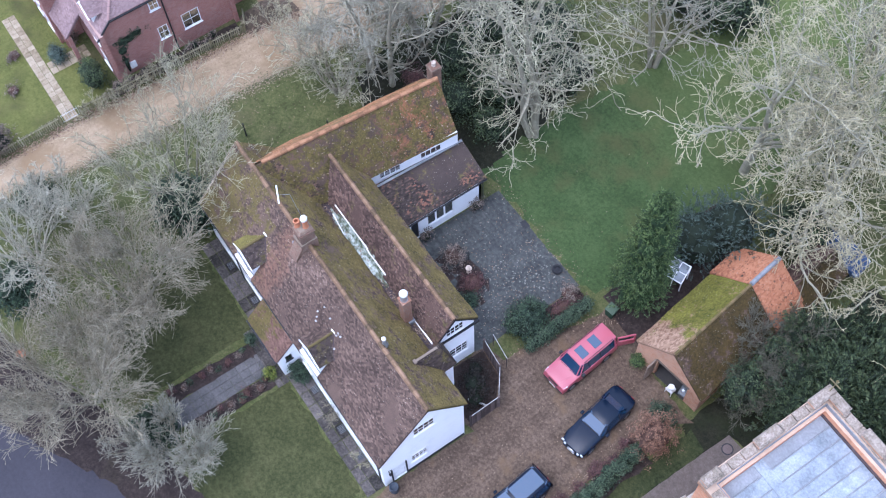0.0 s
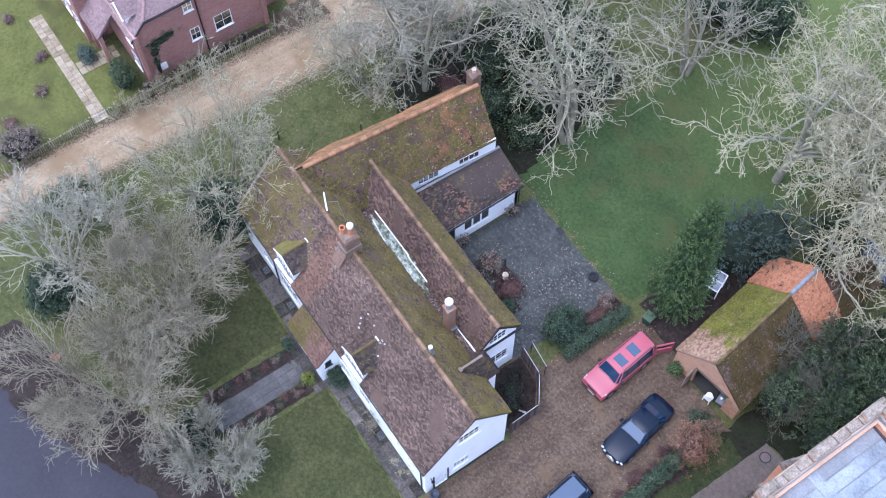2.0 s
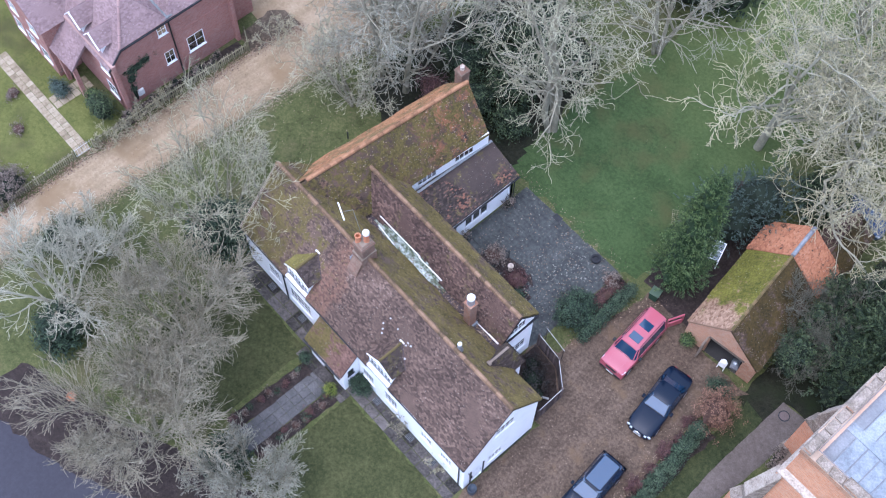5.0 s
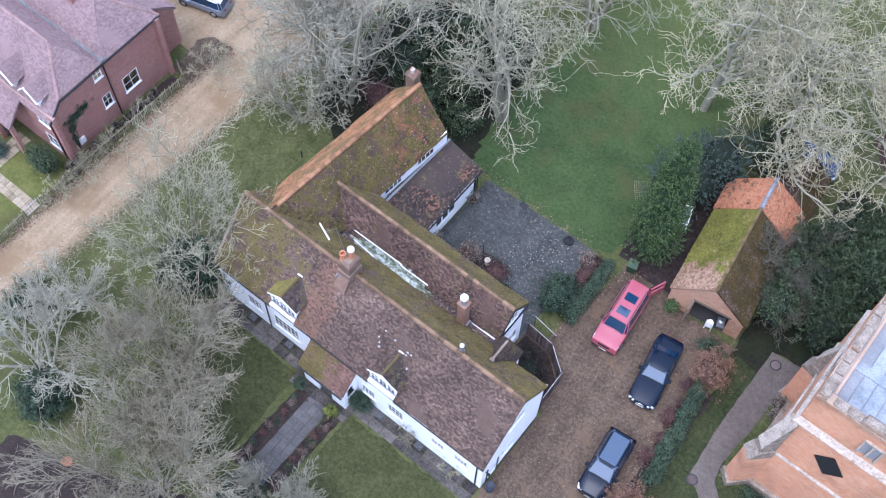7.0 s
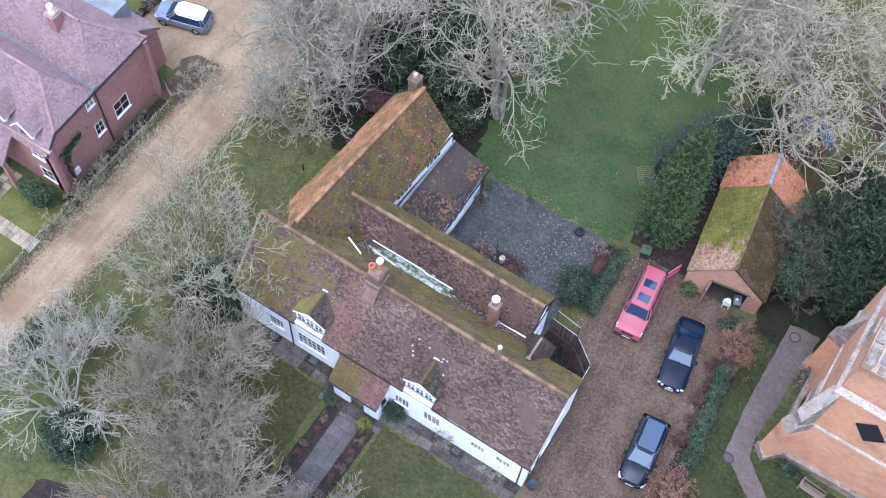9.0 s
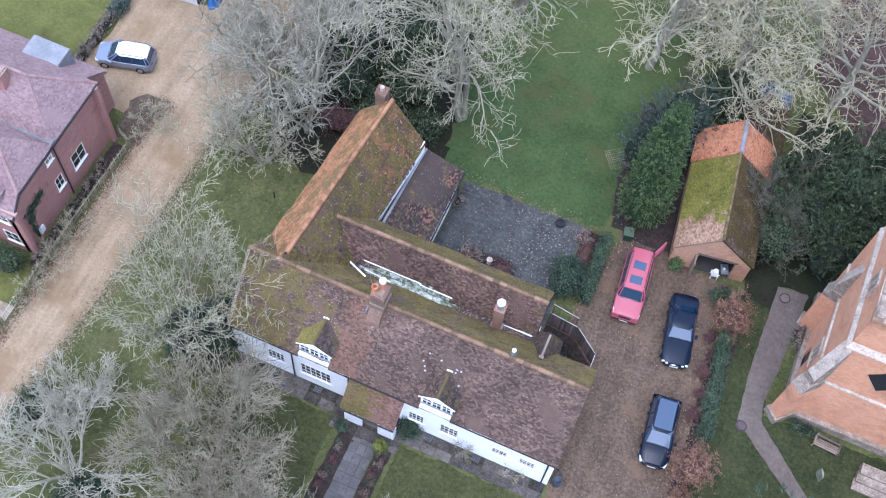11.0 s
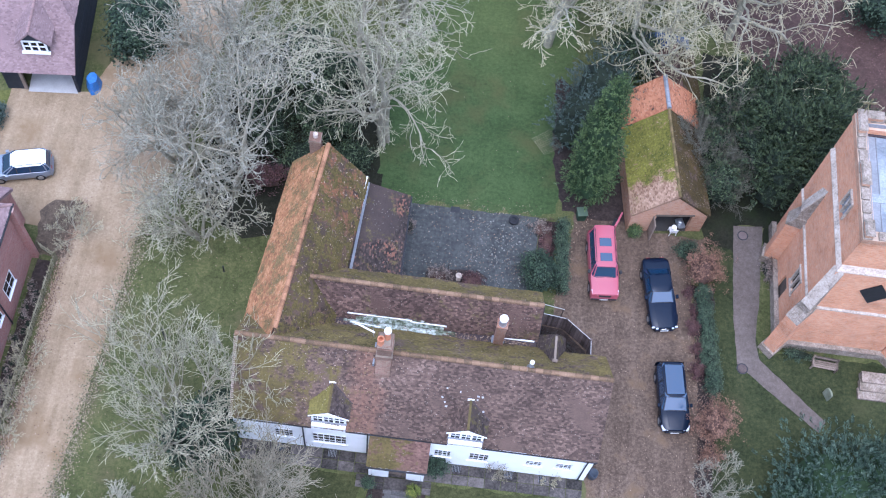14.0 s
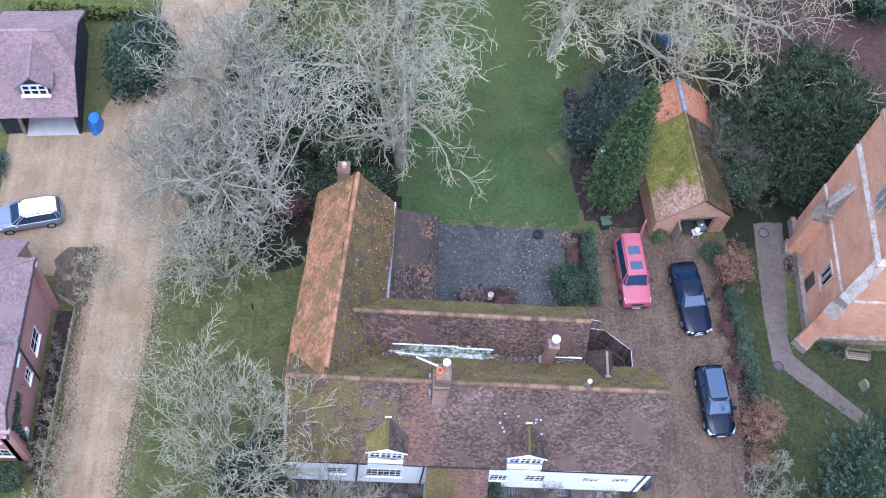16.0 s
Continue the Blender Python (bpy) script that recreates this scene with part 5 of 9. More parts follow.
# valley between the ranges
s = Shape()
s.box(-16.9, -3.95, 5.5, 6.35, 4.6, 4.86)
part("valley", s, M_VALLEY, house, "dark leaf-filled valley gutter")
s = Shape()
rnd = random.Random(12)
for k in range(34):
    x = -15.0 + k * 0.19
    w = 0.14 + 0.42 * min(1, (x + 15.1) / 1.5) * min(1, max(0.1, (-8.3 - x) / 2.0))
    s.box(x - 0.11, x + 0.11, 6.16 - w * rnd.uniform(0.75, 1.3), 6.1 + rnd.uniform(0, 0.03), 4.87, 4.895 + rnd.uniform(0, 0.02))
for k in range(44):
    x = -14.4 + 0.115 * k
    w = 0.1 + 0.13 * min(1.0, k / 8, (44 - k) / 12) * rnd.uniform(0.3, 1.4)
    s.solid([(x, 6.1, 5.03), (x + 0.115, 6.1, 5.03), (x + 0.115, 6.1 + w, 5.03 + 1.36 * w), (x, 6.1 + w, 5.03 + 1.36 * w)], [(x, 6.07, 5.06), (x + 0.115, 6.07, 5.06), (x + 0.115, 6.07 + w, 5.065 + 1.36 * w), (x, 6.07 + w, 5.065 + 1.36 * w)])
part("valley_sheet", s, M_ALGAE, house, "algae-stained pale sheet in the valley", kind="stuff")
for a, b, w, label in (((-6.0, 6.1, 5.02), (-4.1, 6.1, 5.02), 0.09, "white painted flashing strip"), ((-14.6, 5.95, 4.95), (-12.9, 5.68, 5.3), 0.05, "loose white strip lying across the valley"), ((-14.9, 6.3, 5.36), (-11.2, 6.3, 5.36), 0.06, "white painted flashing strip"), ((-11.3, 6.26, 5.3), (-9.2, 6.24, 5.28), 0.07, "white painted flashing strip")):
    part("flashing", Shape().beam(a, b, w, 0.05), M_POTWHITE, house, label)
# gablet linking the main roof to the yard
gb = thing("gablet", "small mossy hipped gablet on the north slope", "roof")
slope(gb, (-3.86, 6.55, 5.0), (-3.86, 4.3, 5.0), (-3.08, 4.2, 6.9), (-3.08, 5.9, 6.9), M_ROOF_DORMER, seed=61, thick=0.07)
slope(gb, (-2.3, 4.3, 5.0), (-2.3, 6.55, 5.0), (-3.08, 5.9, 6.9), (-3.08, 4.2, 6.9), M_ROOF_DORMER, seed=62, thick=0.07)
slope(gb, (-2.3, 6.55, 5.0), (-3.86, 6.55, 5.0), (-3.08, 5.9, 6.9), (-3.08, 5.9, 6.9), M_ROOF_DORMER, seed=63, thick=0.07)
s = Shape()
s.beam((-3.08, 4.3, 6.93), (-3.08, 5.8, 6.93), 0.13, 0.05)
s.box(-3.22, -2.94, 4.25, 4.42, 6.88, 6.97)
part("ridge_lead", s, M_OAK, gb, "grey-tan weathered ridge capping")
s = Shape()
s.box(-3.7, -2.46, 5.9, 6.4, 0.0, 5.1)
part("wall", s, M_WHITE, gb)

# north wing, slightly askew
WT = math.atan2(15.45 - 3.35, -17.36 + 18.5)
wing = thing("north_wing", "tile-roofed north wing with orange and mossy slopes", "house")
RA, RB = Vector((-18.5, 3.3, 8.0)), Vector((-17.34, 15.6, 8.15))
WD = (RB - RA).normalized()
WS = Vector((WD.y, -WD.x, 0)).normalized()
EA, EB = RA + WS * 2.72 - Vector((0, 0, 2.95)), RB + WS * 2.42 - Vector((0, 0, 3.05))
WA, WB = RA - WS * 2.35 - Vector((0, 0, 2.9)), RB - WS * 2.3 - Vector((0, 0, 2.95))
wr = slope(wing, EA, EB, RB, RA, M_ROOF_WE, seed=71, sag=0.04, label="brown tiles strewn with leaves and moss")
slope(wing, WB, WA, RA, RB, M_ROOF_WW, seed=72, label="orange clay tile slope")
ridge_tiles(wr, RA + WD * 0.4, RB, M_RIDGE_ORANGE, seed=7)
part("wall", wall_mesh("wall", M_WHITE, (RB + WS * -2.1 - Vector((0, 0, 8.25)) - WD * 0.2), WS, [(0, 0), (4.2, 0), (4.2, 5.15), (2.1, 8.0), (0, 5.2)], [], 0.25, -WD), None, wing)
WE0 = EA + (EB - EA) * ((9.0 - EA.y) / (EB.y - EA.y)) - WS * 0.22
WE0.z = -0.1
part("wall", wall_mesh("wall", M_WHITE, WE0, WD, [(0, 0), (6.4, 0), (6.4, 5.3), (0, 5.3)], [(0.8, 2.3, 4.22, 4.9), (3.7, 5.2, 4.22, 4.9)], 0.22, -WS), None, wing)
for a in (1.55, 4.45):
    window(wing, WE0 + WD * a + Vector((0, 0, 4.22)), WD, WS, 1.5, 0.68, 4, 1, sill=False)
part("wall", wall_mesh("wall", M_WHITE, WA + WS * 0.25 - Vector((0, 0, 5.2)) + WD * 2.2, WD, [(0, 0), (9.9, 0), (9.9, 5.1), (0, 5.1)], [(3, 4.2, 1.2, 2.4)], 0.22, WS), None, wing)
window(wing, WA + WS * 0.25 - Vector((0, 0, 5.2)) + WD * 5.8 + Vector((0, 0, 1.2)), WD, -WS, 1.2, 1.2, 4, 3)
# lean-to
lt = slope(wing, (-12.32, 9.15, 2.95), (-12.32, 15.75, 2.95), (-15.1, 15.75, 3.95), (-15.45, 9.15, 3.95), M_ROOF_LEAN, seed=75, label="dark mossy lean-to tiles")
s = Shape()
s.beam((-15.25, 9.2, 4.01), (-14.98, 15.7, 4.01), 0.16, 0.04)
part("flashing", s, M_LEAD, wing, "grey lead flashing")
lh = [(0.9, 1.45, 0.15, 2.2), (2.1, 4.1, 1.0, 2.35)]
part("wall", wall_mesh("wall", M_WHITE, (-12.6, 9.2, -0.1), (0, 1, 0), [(0, 0), (6.35, 0), (6.35, 3.0), (0, 3.0)], lh, 0.22, (-1, 0, 0)), None, wing)
window(wing, (-12.6, 12.3, 0.9), (0, 1, 0), (1, 0, 0), 2.0, 1.35, 3, 1, label="wide white casement window above the patio", bar=0.13)
s = Shape()
s.box(-12.72, -12.68, 10.1, 10.65, 0.02, 2.1)
part("door", s, M_BLACK, wing, "dark back door")
part("wall", wall_mesh("wall", M_WHITE, (-15.1, 15.55, -0.1), (1, 0, 0), [(0, 0), (2.5, 0), (2.5, 3.0), (0, 3.95)], [], 0.22, (0, -1, 0)), None, wing)
s = Shape()
s.beam((-12.26, 9.2, 2.86), (-12.26, 15.75, 2.86), 0.1, 0.08)
s.tube([(-12.35, 15.6, 2.85), (-12.52, 15.6, 2.6), (-12.52, 15.6, 0.0)], [0.04] * 3, 8)
part("gutter", s, M_BLACK, wing)
wc = thing("chimney", "small weathered brick chimney at the wing's end", "chimney")
s = Shape()
s.box(-18.5, -17.85, 15.55, 16.2, 0.0, 8.3)
part("chimney_shaft", s, M_CHIMNEY_OLD, wc)
s = Shape()
s.box(-18.54, -17.81, 15.51, 16.24, 8.1, 8.22)
part("brick_band", s, M_CHIMNEY_OLD, wc)
s = Shape()
s.lathe(-18.17, 15.87, [(0.15, 8.3), (0.13, 8.55), (0.15, 8.6)], 10)
part("pot", s, M_STONE, wc, "weathered buff pot")

# bin-yard fence between the house and the drive
fy = thing("yard_fence", "weathered close-boarded yard fence with pale rails", "fence")
pts = [(-3.75, 9.5), (-1.85, 9.3), (-0.3, 8.1), (-0.25, 6.05)]
board = Shape()
board.box(-0.065, 0.065, -0.012, 0.012, 0.0, 1.62)
bme = board.mesh("board", M_FENCE)
for a, b in zip(pts, pts[1:]):
    n = int(math.dist(a, b) / 0.14)
    ang = math.degrees(math.atan2(b[1] - a[1], b[0] - a[0]))
    for k in range(n):
        f = (k + 0.5) / n
        ob = new("board", bme)
        ob.parent = fy
        ob.matrix_basis = pose(a[0] + (b[0] - a[0]) * f, a[1] + (b[1] - a[1]) * f, 0, 0, random.uniform(-1, 1), ang)
    s = Shape()
    s.beam((*a, 1.65), (*b, 1.65), 0.035, 0.03)
    part("rail", s, M_CONCRETE, fy, "pale capping rail")
for a in pts:
    s = Shape()
    s.box(a[0] - 0.06, a[0] + 0.06, a[1] - 0.06, a[1] + 0.06, 0, 1.75)
    part("post", s, M_FENCE, fy)
sheet("yard_floor", [(-3.9, 6.0), (-0.35, 6.1), (-0.4, 8.0), (-1.9, 9.2), (-3.8, 9.4)], 0.03, M_SOIL, "dark dirty yard floor", "yard", seed=30, wobble=0.03)
yl = thing("rail_bar", "loose pale rail beside the bush", "rail", (-3.4, 10.05, 0))
s = Shape()
s.tube([(-0.35, 0.1, 1.62), (1.4, -0.1, 1.5)], [0.022, 0.022], 6)
part("bar", s, M_CONCRETE, yl)
for x, y, h in ((-0.3, 0.09, 1.6), (1.32, -0.09, 1.5)):
    s = Shape()
    s.tube([(x, y, 0), (x, y, h)], [0.03, 0.03], 6)
    part("post", s, M_FENCE, yl, "dark weathered post")
bush("brushwood", "heap of dark prunings on the yard floor", "brushwood", -2.3, 7.7, [(0, 0, 0.2, 0.9, 0.7, 0.35), (0.8, -0.5, 0.15, 0.6, 0.5, 0.25), (-0.7, 0.6, 0.2, 0.5, 0.5, 0.3)], 1600, 0.07, leaf("dead_prunings", (0.006, 0.006, 0.005), (0.02, 0.017, 0.013), (0.06, 0.05, 0.038)), 470, stem=False, shell=0.6)
yp = thing("plank", "pale plank lying on the yard floor", "plank", (-1.2, 7.2, 0.06), 35)
s = Shape()
s.box(-0.6, 0.6, -0.06, 0.06, 0, 0.05)
part("board", s, M_CONCRETE, yp)


# ---- brick garage ----
gar = thing("garage", "old brick garage with a mossy tile roof", "garage", (4.25, 17.15, 0), 7.5)
GW, GL, GE, GR = 2.45, 8.9, 2.25, 4.6
part("wall", wall_mesh("wall", M_BRICK_GAR, (-GW, 0, -0.1), (1, 0, 0), [(0, 0), (2 * GW, 0), (2 * GW, GE), (GW, GR), (0, GE)], [(1.6, 3.95, 0.11, 2.15)], 0.24, (0, 1, 0)), None, gar)
part("wall", wall_mesh("wall", M_BRICK_GAR, (-GW, GL - 0.24, -0.1), (1, 0, 0), [(0, 0), (2 * GW, 0), (2 * GW, GE), (GW, GR), (0, GE)], [], 0.24, (0, 1, 0)), None, gar)
for x, n in ((-GW, 1), (GW, -1)):
    part("wall", wall_mesh("wall", M_BRICK_GAR, (x, 0.24, -0.1), (0, 1, 0), [(0, 0), (GL - 0.48, 0), (GL - 0.48, GE + 0.05), (0, GE + 0.05)], [], 0.24, (n, 0, 0)), None, gar)
s = Shape()
s.box(-GW + 0.24, GW - 0.24, 0.0, GL - 0.3, -0.05, 0.02)
part("floor", s, M_DARKROOM, gar)
s = Shape()
s.box(-0.95, 1.6, -0.03, 0.27, 2.05, 2.25)
part("lintel", s, M_OAK, gar, "weathered timber lintel")
e = 0.12
q = (GR - GE) / GW
ez = GE - e * q
split = 6.4
slope(gar, (-GW - e, split, ez + 0.12), (-GW - e, -0.1, ez + 0.12), (0, -0.1, GR + 0.12), (0, split, GR + 0.12), M_ROOF_GW, seed=81, label="bright green mossy slope")
slope(gar, (GW + e, -0.1, ez + 0.12), (GW + e, split, ez + 0.12), (0, split, GR + 0.12), (0, -0.1, GR + 0.12), M_ROOF_GE, seed=82, label="brown and gold mossy slope, its colour darkened for tree shade")
slope(gar, (-GW - e - 0.1, GL + 0.1, ez + 0.2), (-GW - e - 0.1, split, ez + 0.2), (0, split, GR + 0.2), (0, GL + 0.1, GR + 0.2), M_ROOF_NEW, seed=83, label="newer orange tiles with dark blotches")
slope(gar, (GW + e + 0.1, split, ez + 0.2), (GW + e + 0.1, GL + 0.1, ez + 0.2), (0, GL + 0.1, GR + 0.2), (0, split, GR + 0.2), M_ROOF_NEW, seed=84, label="newer orange tiles with dark blotches")
for k in range(6):
    s = Shape()
    s.tube([(0, split + k * 0.42, GR + 0.24), (0, split + k * 0.42 + 0.4, GR + 0.24)], [0.15, 0.14], 8)
    part("ridge_capping", s, M_LEAD, gar, "blue-grey ridge capping")
ridge_tiles(gar, (0, -0.1, GR + 0.12), (0, split, GR + 0.12), M_RIDGE_MOSS, r=0.1, seed=9)
s = Shape()
s.box(-1.05, -0.97, -0.75, 0.1, 0.05, 2.05)
for zz in (0.4, 1.1, 1.75):
    s.box(-0.97, -0.94, -0.72, 0.08, zz, zz + 0.12)
part("door", s, M_OAK, gar, "open boarded oak door")
# clutter in the garage mouth
ct = thing("garden_chair", "white plastic garden chair in the garage mouth", "chair", (4.85, 17.1, 0), 190)
s = Shape()
for x in (-0.22, 0.22):
    for y in (-0.2, 0.22):
        s2 = Shape()
        s2.beam((x, y, 0), (x * 0.9, y * 0.9, 0.42), 0.045, 0.045)
        part("leg", s2, M_POTWHITE, ct)
s.box(-0.24, 0.24, -0.23, 0.24, 0.41, 0.45)
part("seat", s, M_POTWHITE, ct)
back = part("backrest", Shape().beam((-0.24, 0.3, 0.86), (0.24, 0.3, 0.86), 0.03, 0.07), M_POTWHITE, ct)
for k in range(5):
    part("slat", Shape().beam((-0.2 + k * 0.1, 0.22, 0.45), (-0.2 + k * 0.1, 0.3, 0.84), 0.06, 0.02, (0, 1, 0)), M_POTWHITE, back)
bk = thing("bucket", "white bucket standing on the chair", "bucket", (4.85, 17.1, 0.46))
s = Shape()
s.lathe(0, 0, [(0.13, 0), (0.17, 0.3), (0.18, 0.3), (0.18, 0.33), (0.15, 0.33)], 14)
part("body", s, M_POTWHITE, bk)
mw = thing("lawn_mower", "grey and black mower stored in the garage", "mower", (5.35, 17.75, 0), 20)
s = Shape()
s.box(-0.25, 0.25, -0.35, 0.35, 0.12, 0.3)
s.lathe(0, 0.05, [(0.17, 0.3), (0.16, 0.42), (0.08, 0.46)], 12)
bevelled(part("body", s, M_STEEL, mw), 0.015, 1)
for x in (-0.27, 0.27):
    for y in (-0.28, 0.28):
        s = Shape()
        s.tube([(x - 0.03, y, 0.11), (x + 0.03, y, 0.11)], [0.11, 0.11], 12)
        part("wheel", s, M_BLACK, mw)
s = Shape()
s.tube([(-0.2, 0.3, 0.3), (-0.2, 0.95, 0.9), (0.2, 0.95, 0.9), (0.2, 0.3, 0.3)], [0.016] * 4, 6)
part("handle", s, M_BLACK, mw)
# low roof behind the garage
ob = thing("outbuilding", "low dark mossy outbuilding behind the garage", "shed", (4.6, 27.6, 0), 8.0)
s = Shape()
s.box(-1.2, 1.2, -1.4, 2.2, 0, 2.0)
part("wall", s, M_BOARD, ob)
slope(ob, (1.35, -1.5, 2.0), (1.35, 2.4, 2.0), (-0.1, 2.4, 3.3), (-0.1, -1.5, 3.3), M_ROOF_GE, seed=85)
slope(ob, (-1.45, 2.4, 2.0), (-1.45, -1.5, 2.0), (-0.1, -1.5, 3.3), (-0.1, 2.4, 3.3), M_ROOF_B, seed=86)

# ---- church tower ----
tw = thing("church_tower", "orange brick church tower with stone dressings and lead roof", "tower")
# three stages, each set a little back over the one below: x0, x1, y0, y1, z0, z1
TX0, TX1, TY0, TY1, TZ = 11.6, 18.5, 10.2, 18.2, 13.45
STAGES = ((11.6, 18.5, 10.2, 18.2, -0.1, 5.6), (11.67, 18.4, 10.29, 18.2, 5.6, 10.3), (11.84, 18.5, 10.6, 18.4, 10.3, TZ))


def stage_walls(x0, x1, y0, y1, z0, z1, west, south):
    """Four walls of one stage; west and south: openings (from, to, foot, head)."""
    h, k = z1 - z0, 0.7
    for o, u, n, d, holes in (((x0, y0, z0), (0, 1, 0), y1 - y0, (1, 0, 0), west), ((x0 + k, y0, z0), (1, 0, 0), x1 - x0 - 2 * k, (0, 1, 0), south), ((x0 + k, y1, z0), (1, 0, 0), x1 - x0 - 2 * k, (0, -1, 0), ()), ((x1, y0, z0), (0, 1, 0), y1 - y0, (-1, 0, 0), ())):
        part("wall", wall_mesh("wall", M_TOWER, o, u, [(0, 0), (n, 0), (n, h), (0, h)], [(a, b, c - z0, e - z0) for a, b, c, e in holes], k, d), None, tw)


stage_walls(*STAGES[0], [(2.0, 2.95, 3.1, 4.9), (2.75, 3.75, 0.12, 2.3)], [])
stage_walls(*STAGES[1], [], [])
stage_walls(*STAGES[2], [(2.6, 3.6, 11.0, 12.6)], [(2.4, 3.4, 11.0, 12.6)])
# sloped stone weatherings over the set-backs, and string courses under them
for (x0, x1, y0, y1, _, z), (a0, a1, b0, b1, _, _) in zip(STAGES, STAGES[1:]):
    s = Shape()
    up = 0.16 if z < 8 else 0.3
    s.solid([(x0 - 0.05, y0 - 0.05, z), (x0 - 0.05, y1, z), (a0 + 0.05, y1, z), (a0 + 0.05, b0, z)], [(x0 - 0.03, y0 - 0.03, z + 0.06), (x0 - 0.03, y1, z + 0.06), (a0 + 0.02, y1, z + up), (a0 + 0.02, b0, z + up)])
    s.solid([(x0 - 0.05, y0 - 0.05, z), (a0 + 0.05, b0 + 0.05, z), (a1, b0 + 0.05, z), (x1, y0 - 0.05, z)], [(x0 - 0.03, y0 - 0.03, z + 0.06), (a0 + 0.02, b0 + 0.02, z + up), (a1, b0 + 0.02, z + up), (x1, y0 - 0.03, z + 0.06)])
    part("weathering", s, M_STONE, tw, "pale sloped stone course")
s = Shape()
s.box(TX0 - 0.3, TX0, TY0 - 0.3, TY1 + 0.3, -0.05, 0.75)
s.box(TX0, TX1, TY0 - 0.3, TY0, -0.05, 0.75)
part("plinth", s, M_COPING, tw, "mossy stone plinth")
# parapet with merlons
PX_0, PX_1, PY_0, PY_1 = STAGES[2][:4]
for x0, x1, y0, y1 in ((PX_0 - 0.08, PX_0 + 0.5, PY_0 - 0.08, PY_1 + 0.08), (PX_0 + 0.5, PX_1 - 0.5, PY_0 - 0.08, PY_0 + 0.5), (PX_0 + 0.5, PX_1 - 0.5, PY_1 - 0.5, PY_1 + 0.08), (PX_1 - 0.5, PX_1 + 0.08, PY_0 - 0.08, PY_1 + 0.08)):
    s = Shape()
    s.box(x0, x1, y0, y1, TZ - 0.098, TZ + 0.3)
    part("parapet", s, M_BRICK_GAR, tw)
rnd = random.Random(77)
cop = Shape()
cop.box(-0.38, 0.38, -0.24, 0.24, 0, 0.12)
cme = bevelled(part("coping_stone", cop, M_COPING, tw), 0.03, 1)
cme.matrix_basis = pose(PX_0 + 0.2, PY_0 + 0.3, TZ + 0.3, 0, 0, 90)
for k in range(1, 9):
    o2 = new("coping_stone", cme.data)
    o2.parent = tw
    o2.matrix_basis = pose(PX_0 + 0.2 + rnd.uniform(-0.03, 0.03), PY_0 + 0.3 + k * 0.8, TZ + 0.3 + rnd.uniform(-0.02, 0.02), 0, 0, 90 + rnd.uniform(-3, 3))
for k in range(1, 8):
    for yy in (PY_0 + 0.2, PY_1 - 0.2):
        o2 = new("coping_stone", cme.data)
        o2.parent = tw
        o2.matrix_basis = pose(PX_0 + 0.35 + k * 0.79, yy + rnd.uniform(-0.03, 0.03), TZ + 0.3 + rnd.uniform(-0.02, 0.02), 0, 0, rnd.uniform(-3, 3))
for x0, x1, y0, y1 in ((PX_0 - 0.05, PX_0 + 0.42, PY_1 - 1.3, PY_1 + 0.05), (PX_0 - 0.05, PX_0 + 0.42, PY_0 + 3.1, PY_0 + 4.5), (PX_0 - 0.05, PX_0 + 0.42, PY_0 - 0.05, PY_0 + 0.9), (PX_0 + 0.42, PX_0 + 1.4, PY_1 - 0.42, PY_1 + 0.05), (PX_0 + 2.6, PX_0 + 4.0, PY_1 - 0.42, PY_1 + 0.05), (PX_0 + 2.4, PX_0 + 3.8, PY_0 - 0.05, PY_0 + 0.42)):
    s = Shape()
    s.box(x0 + 0.02, x1 - 0.02, y0 + 0.02, y1 - 0.02, TZ + 0.43, TZ + 0.72)
    s.side = 1
    s.solid([(x0 - 0.04, y0 - 0.04, TZ + 0.72), (x1 + 0.04, y0 - 0.04, TZ + 0.72), (x1 + 0.04, y1 + 0.04, TZ + 0.72), (x0 - 0.04, y1 + 0.04, TZ + 0.72)], [(x0 + 0.05, y0 + 0.05, TZ + 0.84), (x1 - 0.05, y0 + 0.05, TZ + 0.84), (x1 - 0.05, y1 - 0.05, TZ + 0.84), (x0 + 0.05, y1 - 0.05, TZ + 0.84)])
    part("merlon", s, [M_BRICK_GAR, M_COPING], tw)
# lead roof in bays with rolls
s = Shape()
s.box(PX_0 + 0.5, PX_1 - 0.5, PY_0 + 0.5, PY_1 - 0.5, TZ - 0.75, TZ - 0.5)
lead = part("roof", s, M_LEAD_PALE, tw, "pale blue-grey lead sheet roof")
for x0, x1, y0, y1 in ((PX_0 + 0.505, PX_0 + 0.54, PY_0 + 0.5, PY_1 - 0.5), (PX_1 - 0.54, PX_1 - 0.505, PY_0 + 0.5, PY_1 - 0.5), (PX_0 + 0.54, PX_1 - 0.54, PY_0 + 0.505, PY_0 + 0.54), (PX_0 + 0.54, PX_1 - 0.54, PY_1 - 0.54, PY_1 - 0.505)):
    part("upstand", Shape().box(x0, x1, y0, y1, TZ - 0.52, TZ + 0.31), M_LEAD, lead, "grey lead dressed up the parapet")
for k in range(7):
    x = PX_0 + 1.35 + k * 0.74
    s = Shape()
    s.tube([(x, PY_0 + 0.55, TZ - 0.49), (x, PY_1 - 0.8, TZ - 0.49)], [0.04, 0.04], 6)
    part("roll", s, M_LEAD, lead)
s = Shape()
s.box(PX_0 + 0.5, PX_0 + 1.3, PY_0 + 0.5, PY_1 - 0.5, TZ - 0.5, TZ - 0.485)
part("flashing", s, M_LEAD, lead, "darker stained lead along the parapet")
s = Shape()
